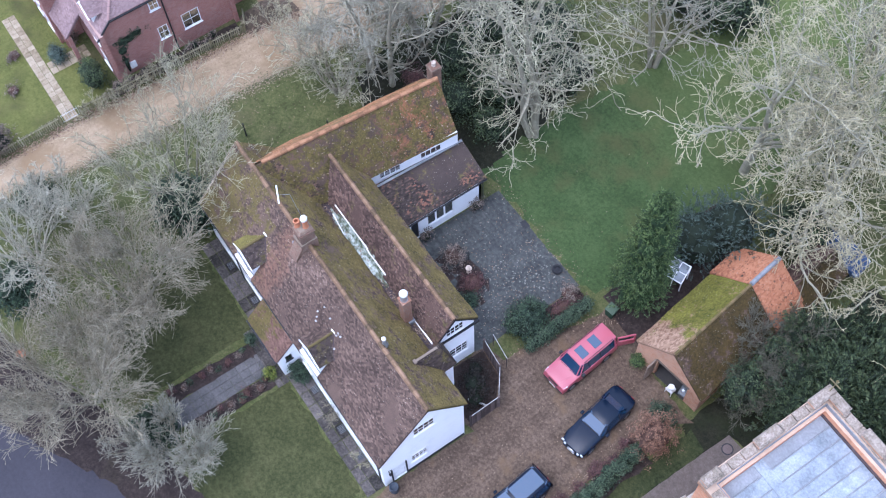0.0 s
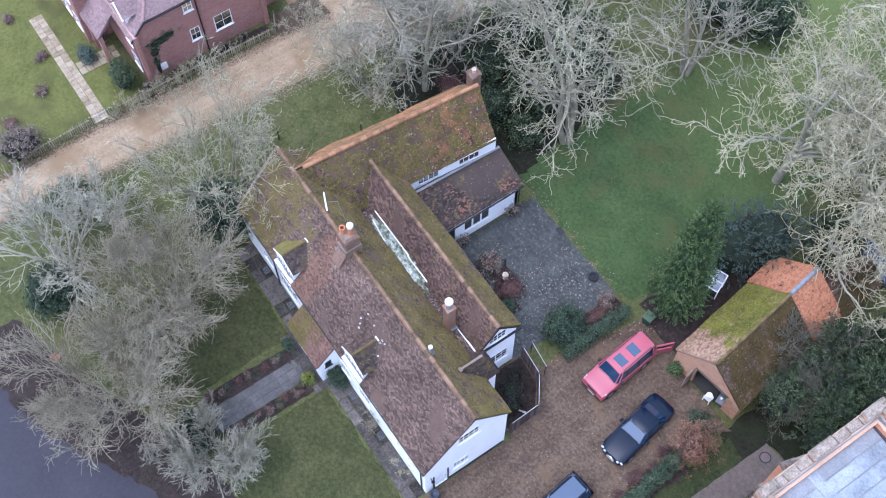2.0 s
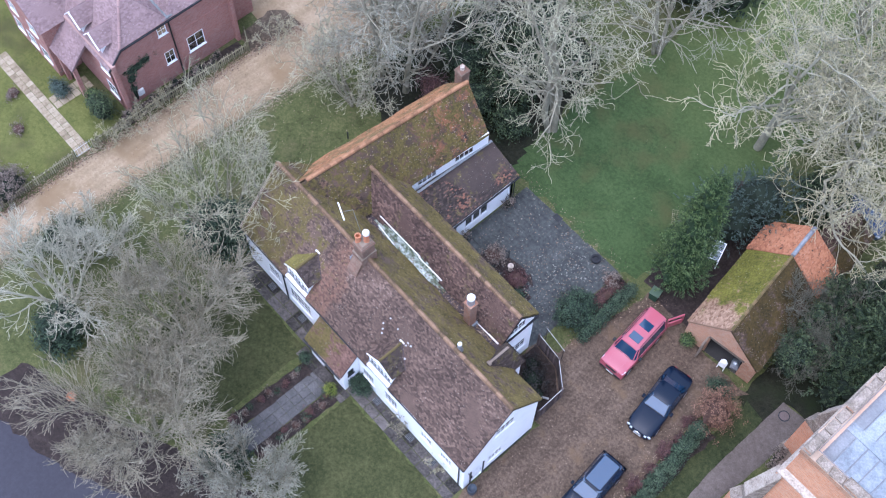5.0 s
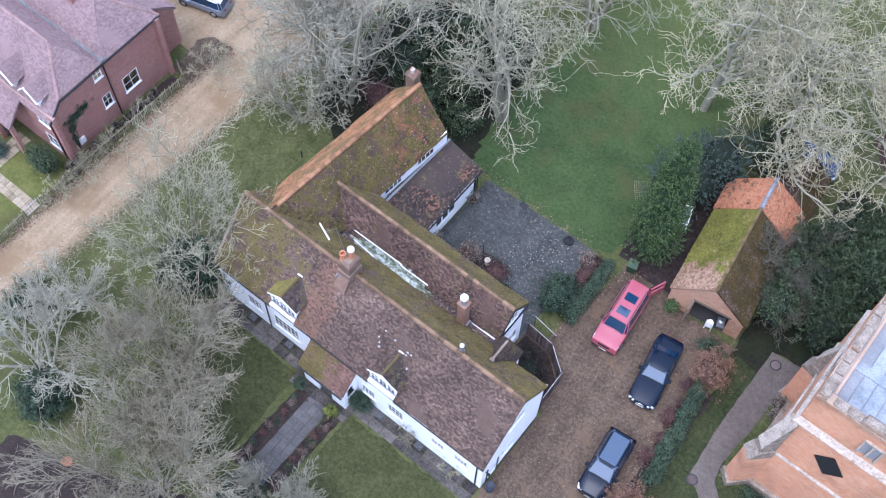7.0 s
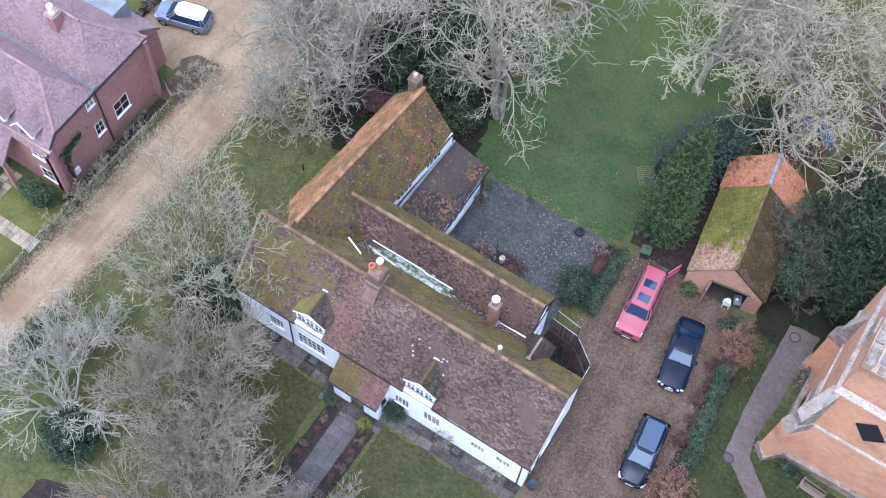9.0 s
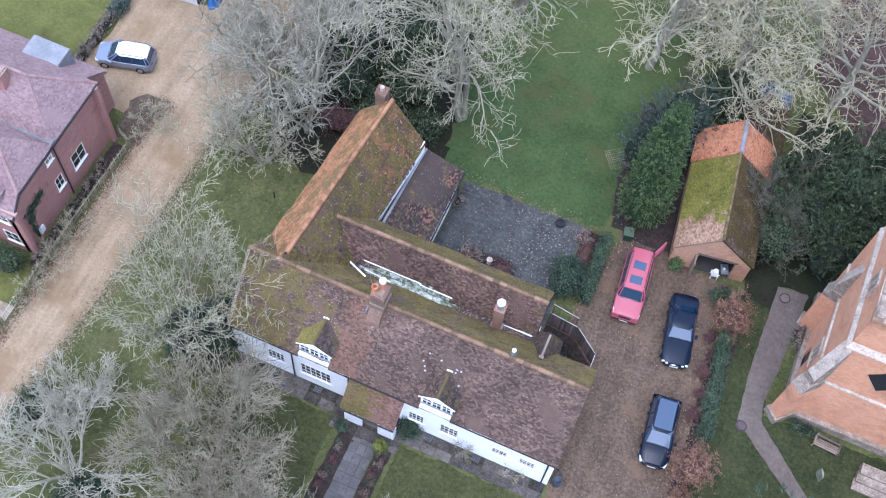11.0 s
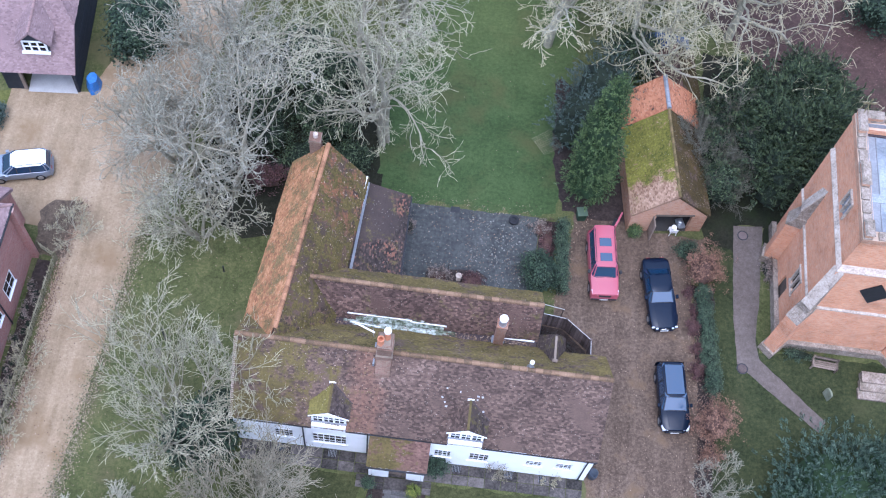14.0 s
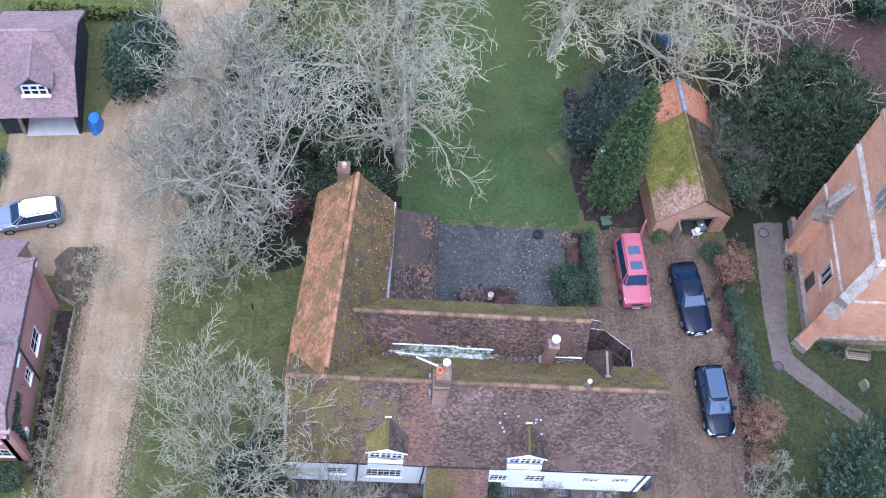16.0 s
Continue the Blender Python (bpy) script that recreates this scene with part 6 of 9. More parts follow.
s.box(PX_0 + 0.5, PX_1 - 0.5, PY_1 - 0.82, PY_1 - 0.5, TZ - 0.5, TZ - 0.4)
part("roof_gutter", s, M_VALLEY, lead, "dark lead box gutter")
s = Shape()
s.beam((PX_0 + 0.6, PY_0 + 3.0, TZ - 0.47), (PX_1 - 0.6, PY_0 + 3.0, TZ - 0.47), 0.55, 0.05)
part("walkway", s, M_LEAD_PALE, lead)
# stepped buttresses: a low brick stage under a stone cap, then a long stone slope up to the next course
for cx, cy, dx, dy, reach in ((TX0, TY0, -1, -1, 1.3), (TX0 + 0.1, 16.1, -1, 0.25, 1.2), (TX1, TY0, 1, -1, 1.3)):
    d = Vector((dx, dy, 0)).normalized()
    n = Vector((-d.y, d.x, 0))
    c = Vector((cx, cy, 0)) - d * 0.3
    up = lambda q, z: q + Vector((0, 0, z))
    w = 0.42
    s = Shape()
    ring = [c - n * w, c + n * w, c + n * w + d * reach, c - n * w + d * reach]
    s.solid([up(q, -0.1) for q in ring], [up(q, 5.1) for q in ring])
    foot = [c - n * (w + 0.1), c + n * (w + 0.1), c + n * (w + 0.1) + d * (reach + 0.15), c - n * (w + 0.1) + d * (reach + 0.15)]
    s.side = 1
    s.solid([up(q, -0.1) for q in foot], [up(q, 0.7) for q in foot])
    low = [c - n * (w + 0.04), c + n * (w + 0.04), c + n * (w + 0.04) + d * (reach + 0.06), c - n * (w + 0.04) + d * (reach + 0.06)]
    mid = 0.72 * reach
    s.solid([up(q, 5.1) for q in low], [up(low[0], 6.05), up(low[1], 6.05), up(c + n * (w + 0.04) + d * mid, 6.05), up(c - n * (w + 0.04) + d * mid, 6.05)])
    ring = [c - n * (w - 0.06), c + n * (w - 0.06), c + n * (w - 0.06) + d * mid, c - n * (w - 0.06) + d * mid]
    s.solid([up(q, 6.0) for q in ring], [up(ring[0], 10.3), up(ring[1], 10.3), up(ring[2], 6.7), up(ring[3], 6.7)])
    s.side = 2
    top = [up(ring[3], 6.7), up(ring[2], 6.7), up(ring[1], 10.3), up(ring[0], 10.3)]
    s.solid([q - Vector((0, 0, 0.02)) for q in top], [q + Vector((0, 0, 0.1)) + d * 0.05 for q in top])
    part("buttress", s, [M_TOWER, M_COPING, M_STONE], tw, "stepped brick buttress with pale stone slopes")
# louvred belfry windows, west door and window
def louvre(o, u, out, w, h):
    o, u, out = Vector(o), Vector(u), Vector(out)
    s = Shape()
    for a in (-w / 2, 0, w / 2):
        s.beam(o + u * a, o + u * a + Vector((0, 0, h)), 0.12, 0.2, out)
    s.beam(o - u * w / 2 + Vector((0, 0, h)), o + u * w / 2 + Vector((0, 0, h)), 0.2, 0.12)
    wn2 = part("window", s, M_STONE, tw, "stone-mullioned belfry opening")
    for k in range(5):
        q = Shape()
        q.beam(o - u * w / 2 - out * 0.1 + Vector((0, 0, 0.12 + k * h / 5)), o + u * w / 2 - out * 0.1 + Vector((0, 0, 0.12 + k * h / 5)), 0.2, 0.03, Vector((0, 0, 1)) + out)
        part("slat", q, M_LEAD, wn2)


louvre((PX_0 - 0.02, PY_0 + 3.1, 11.0), (0, 1, 0), (-1, 0, 0), 1.0, 1.6)
louvre((PX_0 + 3.6, PY_0 - 0.02, 11.0), (1, 0, 0), (0, -1, 0), 1.0, 1.6)
s = Shape()
for a in (2.0, 2.48, 2.96):
    s.box(TX0 - 0.06, TX0 + 0.1, TY0 + a - 0.06, TY0 + a + 0.06, 3.05, 4.9)
s.box(TX0 - 0.1, TX0 + 0.1, TY0 + 1.85, TY0 + 3.1, 2.95, 3.08)
s.box(TX0 - 0.08, TX0 + 0.1, TY0 + 1.85, TY0 + 3.1, 4.86, 5.02)
w2 = part("window", s, M_STONE, tw, "stone-framed west window")
s = Shape()
s.box(TX0 + 0.1, TX0 + 0.12, TY0 + 2.0, TY0 + 2.96, 3.1, 4.9)
part("pane", s, M_GLASS, w2)
s = Shape()
s.box(TX0 + 0.12, TX0 + 0.2, TY0 + 2.75, TY0 + 3.75, 0.0, 2.3)
part("door", s, M_OAK, tw, "dark oak west door")
# black lozenge board on the south face
s = Shape()
c = Vector((14.55, STAGES[1][2] - 0.04, 8.3))
ring = [c + Vector((-0.9, 0, 0.15)), c + Vector((0.05, 0, -1.2)), c + Vector((0.9, 0, -0.15)), c + Vector((-0.05, 0, 1.15))]
s.solid(ring, [p + Vector((0, -0.06, 0)) for p in ring])
part("lozenge_board", s, M_BLACK, tw, "black lozenge-shaped board")
# weather vane at the corner
s = Shape()
vx, vy = PX_0 + 0.2, PY_1 - 0.2
s.tube([(vx, vy, TZ + 0.7), (vx, vy, TZ + 2.1)], [0.03, 0.018], 6)
s.beam((vx - 0.35, vy, TZ + 1.7), (vx + 0.35, vy, TZ + 1.75), 0.03, 0.1)
s.beam((vx, vy - 0.35, TZ + 1.45), (vx, vy + 0.35, TZ + 1.45), 0.03, 0.03)
s.lathe(vx, vy, [(0.02, TZ + 2.0), (0.07, TZ + 2.08), (0.02, TZ + 2.16)], 8)
part("weather_vane", s, surface("gilded_metal", [(0.3, (0.16, 0.13, 0.06)), (0.7, (0.3, 0.25, 0.13))], 3, 20, 0.45, 0.1, metal=0.5), tw, "dull gilt weather vane")
# stone steps at the foot of the south-east buttress
s = Shape()
for k in range(3):
    s.box(TX1 - 1.9 + k * 0.1, TX1 + 0.6, TY0 - 3.1 + k * 0.5, TY0 - 2.4 + k * 0.5, 0, 0.18 + 0.17 * k)
part("step", s, M_COPING, tw)
bn = thing("bench", "grey weathered wooden bench against the tower", "bench", (14.5, 8.95, 0), -4)
s = Shape()
for k in range(4):
    q = Shape()
    q.box(-0.8, 0.8, -0.28 + k * 0.13, -0.18 + k * 0.13, 0.43, 0.46)
    part("slat", q, M_OAK, bn)
for k in range(3):
    q = Shape()
    q.box(-0.8, 0.8, 0.26, 0.29, 0.55 + k * 0.13, 0.65 + k * 0.13)
    part("back_slat", q, M_OAK, bn)
for x in (-0.75, 0.75):
    q = Shape()
    q.box(x - 0.04, x + 0.04, -0.28, -0.2, 0, 0.62)
    q.box(x - 0.04, x + 0.04, 0.22, 0.3, 0, 0.95)
    q.box(x - 0.04, x + 0.04, -0.28, 0.3, 0.6, 0.65)
    part("leg", q, M_OAK, bn)
hs = thing("headstone", "small leaning mossy headstone", "gravestone", (14.6, 7.0, 0), -65)
s = Shape()
prof = [(-0.3, 0)] + [(0.3 * math.cos(math.pi - math.pi * k / 8), 0.75 + 0.25 * math.sin(math.pi * k / 8)) for k in range(9)] + [(0.3, 0)]
s.solid([(x, -0.05, z) for x, z in prof], [(x, 0.06, z) for x, z in prof])
part("stone", s, surface("mossy_stone", [(0.25, (0.1, 0.11, 0.06)), (0.6, (0.24, 0.25, 0.17)), (0.8, (0.36, 0.36, 0.28))], 3, 20, 0.9, 0.6), hs)

# ---- red brick neighbour ----
nb = thing("brick_house", "red brick house with mauve hipped tile roofs", "house")
NX = -35.25
nh = [(4.15, 4.85, 4.75, 5.75), (4.15, 4.9, 1.7, 2.95), (6.0, 7.35, 1.5, 3.0)]
part("wall", wall_mesh("wall", M_BRICK_NEI, (NX, 0, -0.1), (0, 1, 0), [(0.25, 0), (9.9, 0), (9.9, 6.05), (1.35, 6.05), (0.25, 4.95)], [(a, b, c + 0.1, d + 0.1) for a, b, c, d in nh], 0.3, (-1, 0, 0)), None, nb)
for a, b, c, d in nh:
    window(nb, (NX, (a + b) / 2, c), (0, 1, 0), (1, 0, 0), b - a, d - c, 2, 2, label="white sash window", inset=0.02)
part("wall", wall_mesh("wall", M_BRICK_NEI, (-48, 0.25, -0.1), (1, 0, 0), [(0, 0), (13.15, 0), (13.15, 5.3), (0, 5.3)], [(11.3, 12.4, 1.0, 2.3), (5.6, 6.8, 1.0, 2.3), (11.3, 12.3, 3.6, 4.7)], 0.3, (0, 1, 0)), None, nb)
for xc, z in ((-36.15, 0.9), (-41.8, 0.9), (-36.2, 3.5)):
    window(nb, (xc, 0.25, z), (1, 0, 0), (0, -1, 0), 1.1 if z < 2 else 1.0, 1.3 if z < 2 else 1.1, 2, 2, label="white sash window")
part("wall", wall_mesh("wall", M_BRICK_NEI, (-48, 9.9, -0.1), (1, 0, 0), [(0, 0), (13.15, 0), (13.15, 6.1), (0, 6.1)], [], 0.3, (0, -1, 0)), None, nb)
xe = NX + 0.2
EV = 6.1
S0, K0, S1, S2, S3 = Vector((xe, 0.08, EV - 1.25)), Vector((xe, 1.3, EV)), Vector((xe, 5.1, EV)), Vector((-37.3, 3.3, 8.15)), Vector((-50, 3.3, 8.15))
slope(nb, (-50, 0.08, EV - 1.25), S0, K0, (-50, 1.3, EV), M_ROOF_NEI, seed=91)
slope(nb, (-50, 1.3, EV), K0, S2, S3, M_ROOF_NEI, seed=90)
r1 = slope(nb, K0, S1, S2, S2, M_ROOF_NEI, seed=92)
slope(nb, S1, (-50, 5.1, EV), S3, S2, M_ROOF_NEI, seed=93)
N0, N1, N2, N3 = Vector((xe, 5.1, EV)), Vector((xe, 10.1, EV - 0.1)), Vector((-37.7, 7.6, 8.4)), Vector((-50, 7.6, 8.4))
slope(nb, (-50, 5.1, EV), N0, N2, N3, M_ROOF_NEI, seed=94)
slope(nb, N0, N1, N2, N2, M_ROOF_NEI, seed=95)
slope(nb, N1, (-50, 10.1, EV - 0.1), N3, N2, M_ROOF_NEI, seed=96)
# low rear range with a lead-topped box dormer
slope(nb, (-36.2, 12.3, 3.7), (-50, 12.3, 3.7), (-50, 9.9, 5.9), (-36.2, 9.9, 5.9), M_ROOF_NEI, seed=89)
part("wall", wall_mesh("wall", M_BRICK_NEI, (-36.35, 9.9, -0.1), (0, 1, 0), [(0, 0), (2.2, 0), (2.2, 3.8), (0, 5.7)], [], 0.3, (-1, 0, 0)), None, nb)
part("wall", wall_mesh("wall", M_BRICK_NEI, (-48, 12.1, -0.1), (1, 0, 0), [(0, 0), (11.6, 0), (11.6, 3.8), (0, 3.8)], [], 0.3, (0, -1, 0)), None, nb)
part("rear_dormer", Shape().box(-40.6, -38.0, 9.6, 11.7, 4.2, 5.85), M_LEAD, nb, "lead-topped box dormer")
M_VALLEY_LEAD = surface("stained_valley_lead", [(0.25, (0.07, 0.075, 0.07)), (0.5, (0.14, 0.15, 0.145)), (0.75, (0.25, 0.26, 0.26))], 1.6, 9, 0.75, 0.3, spread=0.5)
M_RIDGE_NEI = surface("pink_ridge_tile", [(0.25, (0.2, 0.13, 0.115)), (0.5, (0.28, 0.18, 0.16)), (0.75, (0.34, 0.23, 0.2))], 2.0, 18, objects=0.3, bump=0.4)
for i, (a, b) in enumerate(((S2, S3), (K0, S2), (S1, S2), (N2, N3), (N0, N2), (N1, N2))):
    if i in (2, 4):
        continue
    ridge_tiles(r1, a, b, M_RIDGE_NEI, r=0.11, seed=100 + i)
s = Shape()
s.beam((-50, 5.1, EV + 0.08), (xe, 5.1, EV + 0.08), 0.4, 0.06)
s.solid([(-36.9, 5.1, EV + 0.1), (xe, 4.7, EV + 0.1), (xe, 5.5, EV + 0.1)], [(-36.9, 5.1, EV + 0.13), (xe, 4.7, EV + 0.13), (xe, 5.5, EV + 0.13)])
part("valley_lead", s, M_VALLEY_LEAD, nb, "stained grey-green lead valley")
s = Shape()
s.beam((xe + 0.06, 0.05, EV - 1.35), (xe + 0.06, 1.3, EV - 0.1), 0.1, 0.09)
s.beam((xe + 0.06, 1.3, EV - 0.1), (xe + 0.06, 10.15, EV - 0.1), 0.12, 0.1)
s.tube([(xe, 5.1, EV - 0.1), (NX + 0.06, 5.1, EV - 0.4), (NX + 0.06, 5.1, 0)], [0.05] * 3, 8)
s.tube([(NX + 0.06, 0.3, EV - 1.3), (NX + 0.06, 0.3, 0)], [0.05] * 2, 8)
part("gutter", s, M_BLACK, nb)
s = Shape()
s.box(NX, NX + 0.02, 5.0, 9.9, 3.98, 4.06)
part("brick_band", s, M_BRICK_NEI, nb, "moulded brick band")
s = Shape()
s.box(NX, NX + 0.15, 1.45, 1.9, 0.6, 1.15)
part("meter_box", s, M_POTWHITE, nb, "white meter box")
for xc in (-36.75, -39.0):
    d = Shape()
    d.box(xc - 0.6, xc + 0.6, 0.5, 2.2, 5.0, 6.25)
    d.solid([(xc - 0.6, 0.5, 6.25), (xc + 0.6, 0.5, 6.25), (xc, 0.5, 6.9)], [(xc - 0.6, 0.6, 6.25), (xc + 0.6, 0.6, 6.25), (xc, 0.6, 6.9)])
    dd = part("dormer", d, M_WOODWHITE, nb, "white gabled dormer")
    slope(dd, (xc - 0.85, 1.7, 6.1), (xc - 0.85, 0.3, 6.1), (xc, 0.3, 7.05), (xc, 2.4, 7.05), M_ROOF_NEI, seed=97, thick=0.08)
    slope(dd, (xc + 0.85, 0.3, 6.1), (xc + 0.85, 1.7, 6.1), (xc, 2.4, 7.05), (xc, 0.3, 7.05), M_ROOF_NEI, seed=98, thick=0.08)
    for q in (-1, 1):
        part("bargeboard", Shape().beam((xc + q * 0.88, 0.28, 6.05), (xc, 0.28, 7.05), 0.05, 0.14, (0, 1, 0)), M_WOODWHITE, dd)
    for k in range(2):
        part("pane", Shape().box(xc - 0.48 + k * 0.5, xc - 0.02 + k * 0.5, 0.46, 0.49, 5.45, 6.1), M_GLASS, dd)
# front wing and the tiled canopy between it and the corner
WX0, WX1, WXR = -46.0, -40.55, -43.3
for a, b, c in (((WX1 + 0.2, -1.75, 5.0), (WX1 + 0.2, 3.2, 5.0), 0), ((WX0 - 0.2, 3.2, 5.0), (WX0 - 0.2, -1.75, 5.0), 1)):
    if c:
        slope(nb, a, b, (WXR, -1.75, 7.9), (WXR, 3.2, 7.9), M_ROOF_NEI, seed=121)
    else:
        slope(nb, a, b, (WXR, 3.2, 7.9), (WXR, -1.75, 7.9), M_ROOF_NEI, seed=120)
fh = [(0.5, 1.5, 0.9, 2.2), (2.2, 3.2, 0.9, 2.2), (3.9, 4.9, 0.9, 2.2), (0.9, 1.9, 3.4, 4.5), (3.4, 4.4, 3.4, 4.5)]
part("wall", wall_mesh("wall", M_BRICK_NEI, (WX0, -1.6, -0.1), (1, 0, 0), [(0, 0), (5.45, 0), (5.45, 5.1), (2.7, 7.85), (0, 5.1)], [(a, b, c + 0.1, d + 0.1) for a, b, c, d in fh], 0.3, (0, 1, 0)), None, nb)
for a, b, c, d in fh:
    window(nb, (WX0 + (a + b) / 2, -1.6, c), (1, 0, 0), (0, -1, 0), b - a, d - c, 2, 2, label="white sash window")
part("wall", wall_mesh("wall", M_BRICK_NEI, (WX1, -1.3, -0.1), (0, 1, 0), [(0, 0), (1.5, 0), (1.5, 5.05), (0, 5.05)], [], 0.3, (-1, 0, 0)), None, nb)
slope(nb, (WX1 + 0.02, -1.45, 3.25), (-37.85, -1.45, 3.25), (-37.85, 0.25, 5.0), (WX1 + 0.02, 0.25, 5.0), M_ROOF_NEI, seed=99)
for x in (-40.0, -38.0):
    part("porch_post", Shape().box(x - 0.14, x + 0.14, -1.35, -1.07, 0, 3.2), M_BRICK_NEI, nb)
nch = thing("chimney", "buff chimney with a pale pot on the mauve roof", "chimney", (-39.1, 6.9, 0))
part("chimney_shaft", Shape().box(-0.32, 0.32, -0.35, 0.35, 7.2, 9.1), M_BRICK_NEI, nch)
part("brick_band", Shape().box(-0.37, 0.37, -0.4, 0.4, 8.85, 8.98), M_STONE, nch)
part("pot", Shape().lathe(0, 0, [(0.2, 9.1), (0.16, 9.2), (0.16, 9.5), (0.22, 9.55), (0.2, 9.7), (0.08, 9.74)], 12), M_POTWHITE, nch)
slabs("garden_path", "pale stone slab path across the lawn", -45, -34.2, -4.35, -3.35, 0.42, 0.5, M_SLAB_PALE, 41, z=0.005, gap=0.012)
slabs("garden_path", "pale stone slab path to the porch", -39.6, -38.4, -3.3, -0.3, 0.6, 0.5, M_SLAB_PALE, 42, z=0.005, gap=0.03)

# ---- black boarded cart barn ----
cb = thing("cart_barn", "black weatherboarded cart barn with a brown tile roof", "barn")
cb.matrix_basis = pose(-35.3, 22.0, 0, 0, 0, 5.5) @ pose(35.3, -22.0, 0)
CX, CY0, CY1 = -35.35, 22.05, 29.9
ys_w, yn_w = 2.45, 5.5
for y0, y1 in ((CY0, CY1),):
    board = Shape()
    board.solid([(-0.01, 0, 0), (0.035, 0, 0), (0.035, y1 - y0, 0), (-0.01, y1 - y0, 0)], [(-0.01, 0, 0.2), (0.005, 0, 0.2), (0.005, y1 - y0, 0.2), (-0.01, y1 - y0, 0.2)])
    bme2 = board.mesh("weatherboard", M_BOARD)
    for k in range(12):
        o2 = new("weatherboard", bme2)
        o2.parent = cb
        o2.matrix_basis = pose(CX, y0, 0.05 + k * 0.19)
part("wall", wall_mesh("wall", M_BOARD, (CX - 0.02, CY0, -0.1), (0, 1, 0), [(0, 0), (CY1 - CY0, 0), (CY1 - CY0, 2.4), (yn_w, 4.35), (ys_w, 4.35), (0, 2.4)], [], 0.15, (-1, 0, 0)), None, cb)
part("wall", wall_mesh("wall", M_BOARD, (-40.1, CY1, -0.1), (1, 0, 0), [(0, 0), (4.7, 0), (4.7, 2.6), (0, 2.6)], [], 0.15, (0, -1, 0)), None, cb)
part("wall", wall_mesh("wall", M_BOARD, (-39.9, CY0 + 4.9, -0.1), (1, 0, 0), [(0, 0), (4.4, 0), (4.4, 2.6), (0, 2.6)], [], 0.12, (0, 1, 0)), None, cb)
part("wall", wall_mesh("wall", M_BOARD, (-40.1, CY0 + 0.1, -0.1), (0, 1, 0), [(0, 0), (CY1 - CY0 - 0.25, 0), (CY1 - CY0 - 0.25, 2.4), (3.85, 5.7), (0, 2.4)], [], 0.15, (1, 0, 0)), None, cb)
part("wall", wall_mesh("wall", M_BOARD, (-39.95, CY0 + 0.1, -0.1), (1, 0, 0), [(0, 0), (1.0, 0), (1.0, 2.5), (0, 2.5)], [], 0.12, (0, 1, 0)), None, cb)
for x in (-38.9,):
    s = Shape()
    s.box(x - 0.1, x + 0.1, CY0 + 0.05, CY0 + 0.25, 0, 2.45)
    part("post", s, M_OAK, cb)
s = Shape()
s.box(-38.75, CX - 0.15, CY0 - 0.1, CY0 + 4.8, -0.04, 0.03)
part("floor", s, M_CONCRETE, cb, "pale concrete bay floor")
rz, mz = 5.75, 4.4
fs = (mz - 2.35) / (rz - 2.35)
ys, yn = CY0 - 0.25 + (26.0 - CY0 + 0.25) * fs, CY1 + 0.2 + (26.0 - CY1 - 0.2) * fs
ex = CX + 0.2
slope(cb, (-40.35, CY0 - 0.25, 2.35), (ex, CY0 - 0.25, 2.35), (ex, ys, mz), (-40.35, ys, mz), M_ROOF_NEI, seed=111, label="mauve-brown plain tiles")
slope(cb, (-40.35, ys, mz), (ex, ys, mz), (CX - 1.0, 26.0, rz), (-40.35, 26.0, rz), M_ROOF_NEI, seed=117)
slope(cb, (ex, CY1 + 0.2, 2.35), (-40.35, CY1 + 0.2, 2.35), (-40.35, yn, mz), (ex, yn, mz), M_ROOF_NEI, seed=112)
slope(cb, (ex, yn, mz), (-40.35, yn, mz), (-40.35, 26.0, rz), (CX - 1.0, 26.0, rz), M_ROOF_NEI, seed=118)
slope(cb, (ex, ys, mz), (ex, yn, mz), (CX - 1.0, 26.0, rz), (CX - 1.0, 26.0, rz), M_ROOF_NEI, seed=113, thick=0.08)
rd = part("ridge_board", Shape().box(-40.35, CX - 1.0, 25.96, 26.04, rz - 0.1, rz + 0.02), M_OAK, cb)
ridge_tiles(rd, (-40.3, 26.0, rz), (CX - 0.9, 26.0, rz), M_RIDGE_NEI, r=0.12, seed=114)
xc, yf = -37.55, 22.9
d = Shape()
d.box(xc - 0.85, xc + 0.85, yf, yf + 2.6, 3.0, 4.5)
d.solid([(xc - 0.85, yf, 4.5), (xc + 0.85, yf, 4.5), (xc, yf, 5.4)], [(xc - 0.85, yf + 0.1, 4.5), (xc + 0.85, yf + 0.1, 4.5), (xc, yf + 0.1, 5.4)])
dd = part("dormer", d, M_BOARD, cb, "black boarded dormer with a white window")
slope(dd, (xc - 1.15, yf + 1.6, 4.35), (xc - 1.15, yf - 0.3, 4.35), (xc, yf - 0.3, 5.55), (xc, yf + 2.9, 5.55), M_ROOF_NEI, seed=115, thick=0.1)
slope(dd, (xc + 1.15, yf - 0.3, 4.35), (xc + 1.15, yf + 1.6, 4.35), (xc, yf + 2.9, 5.55), (xc, yf - 0.3, 5.55), M_ROOF_NEI, seed=116, thick=0.1)
ridge_tiles(dd, (xc, yf - 0.3, 5.55), (xc, yf + 2.6, 5.55), M_RIDGE_NEI, r=0.1, seed=119)
s = Shape()
for k in range(4):
    x = xc - 0.72 + 0.48 * k
    s.box(x - 0.06, x + 0.06, yf - 0.08, yf, 3.4, 4.4)
for z in (3.4, 3.9, 4.37):
    s.box(xc - 0.76, xc + 0.76, yf - 0.085, yf - 0.004, z - 0.05, z + 0.05)
s.box(xc - 0.9, xc + 0.9, yf - 0.22, yf, 3.26, 3.36)
part("dormer_window", s, M_WOODWHITE, dd)
s = Shape()
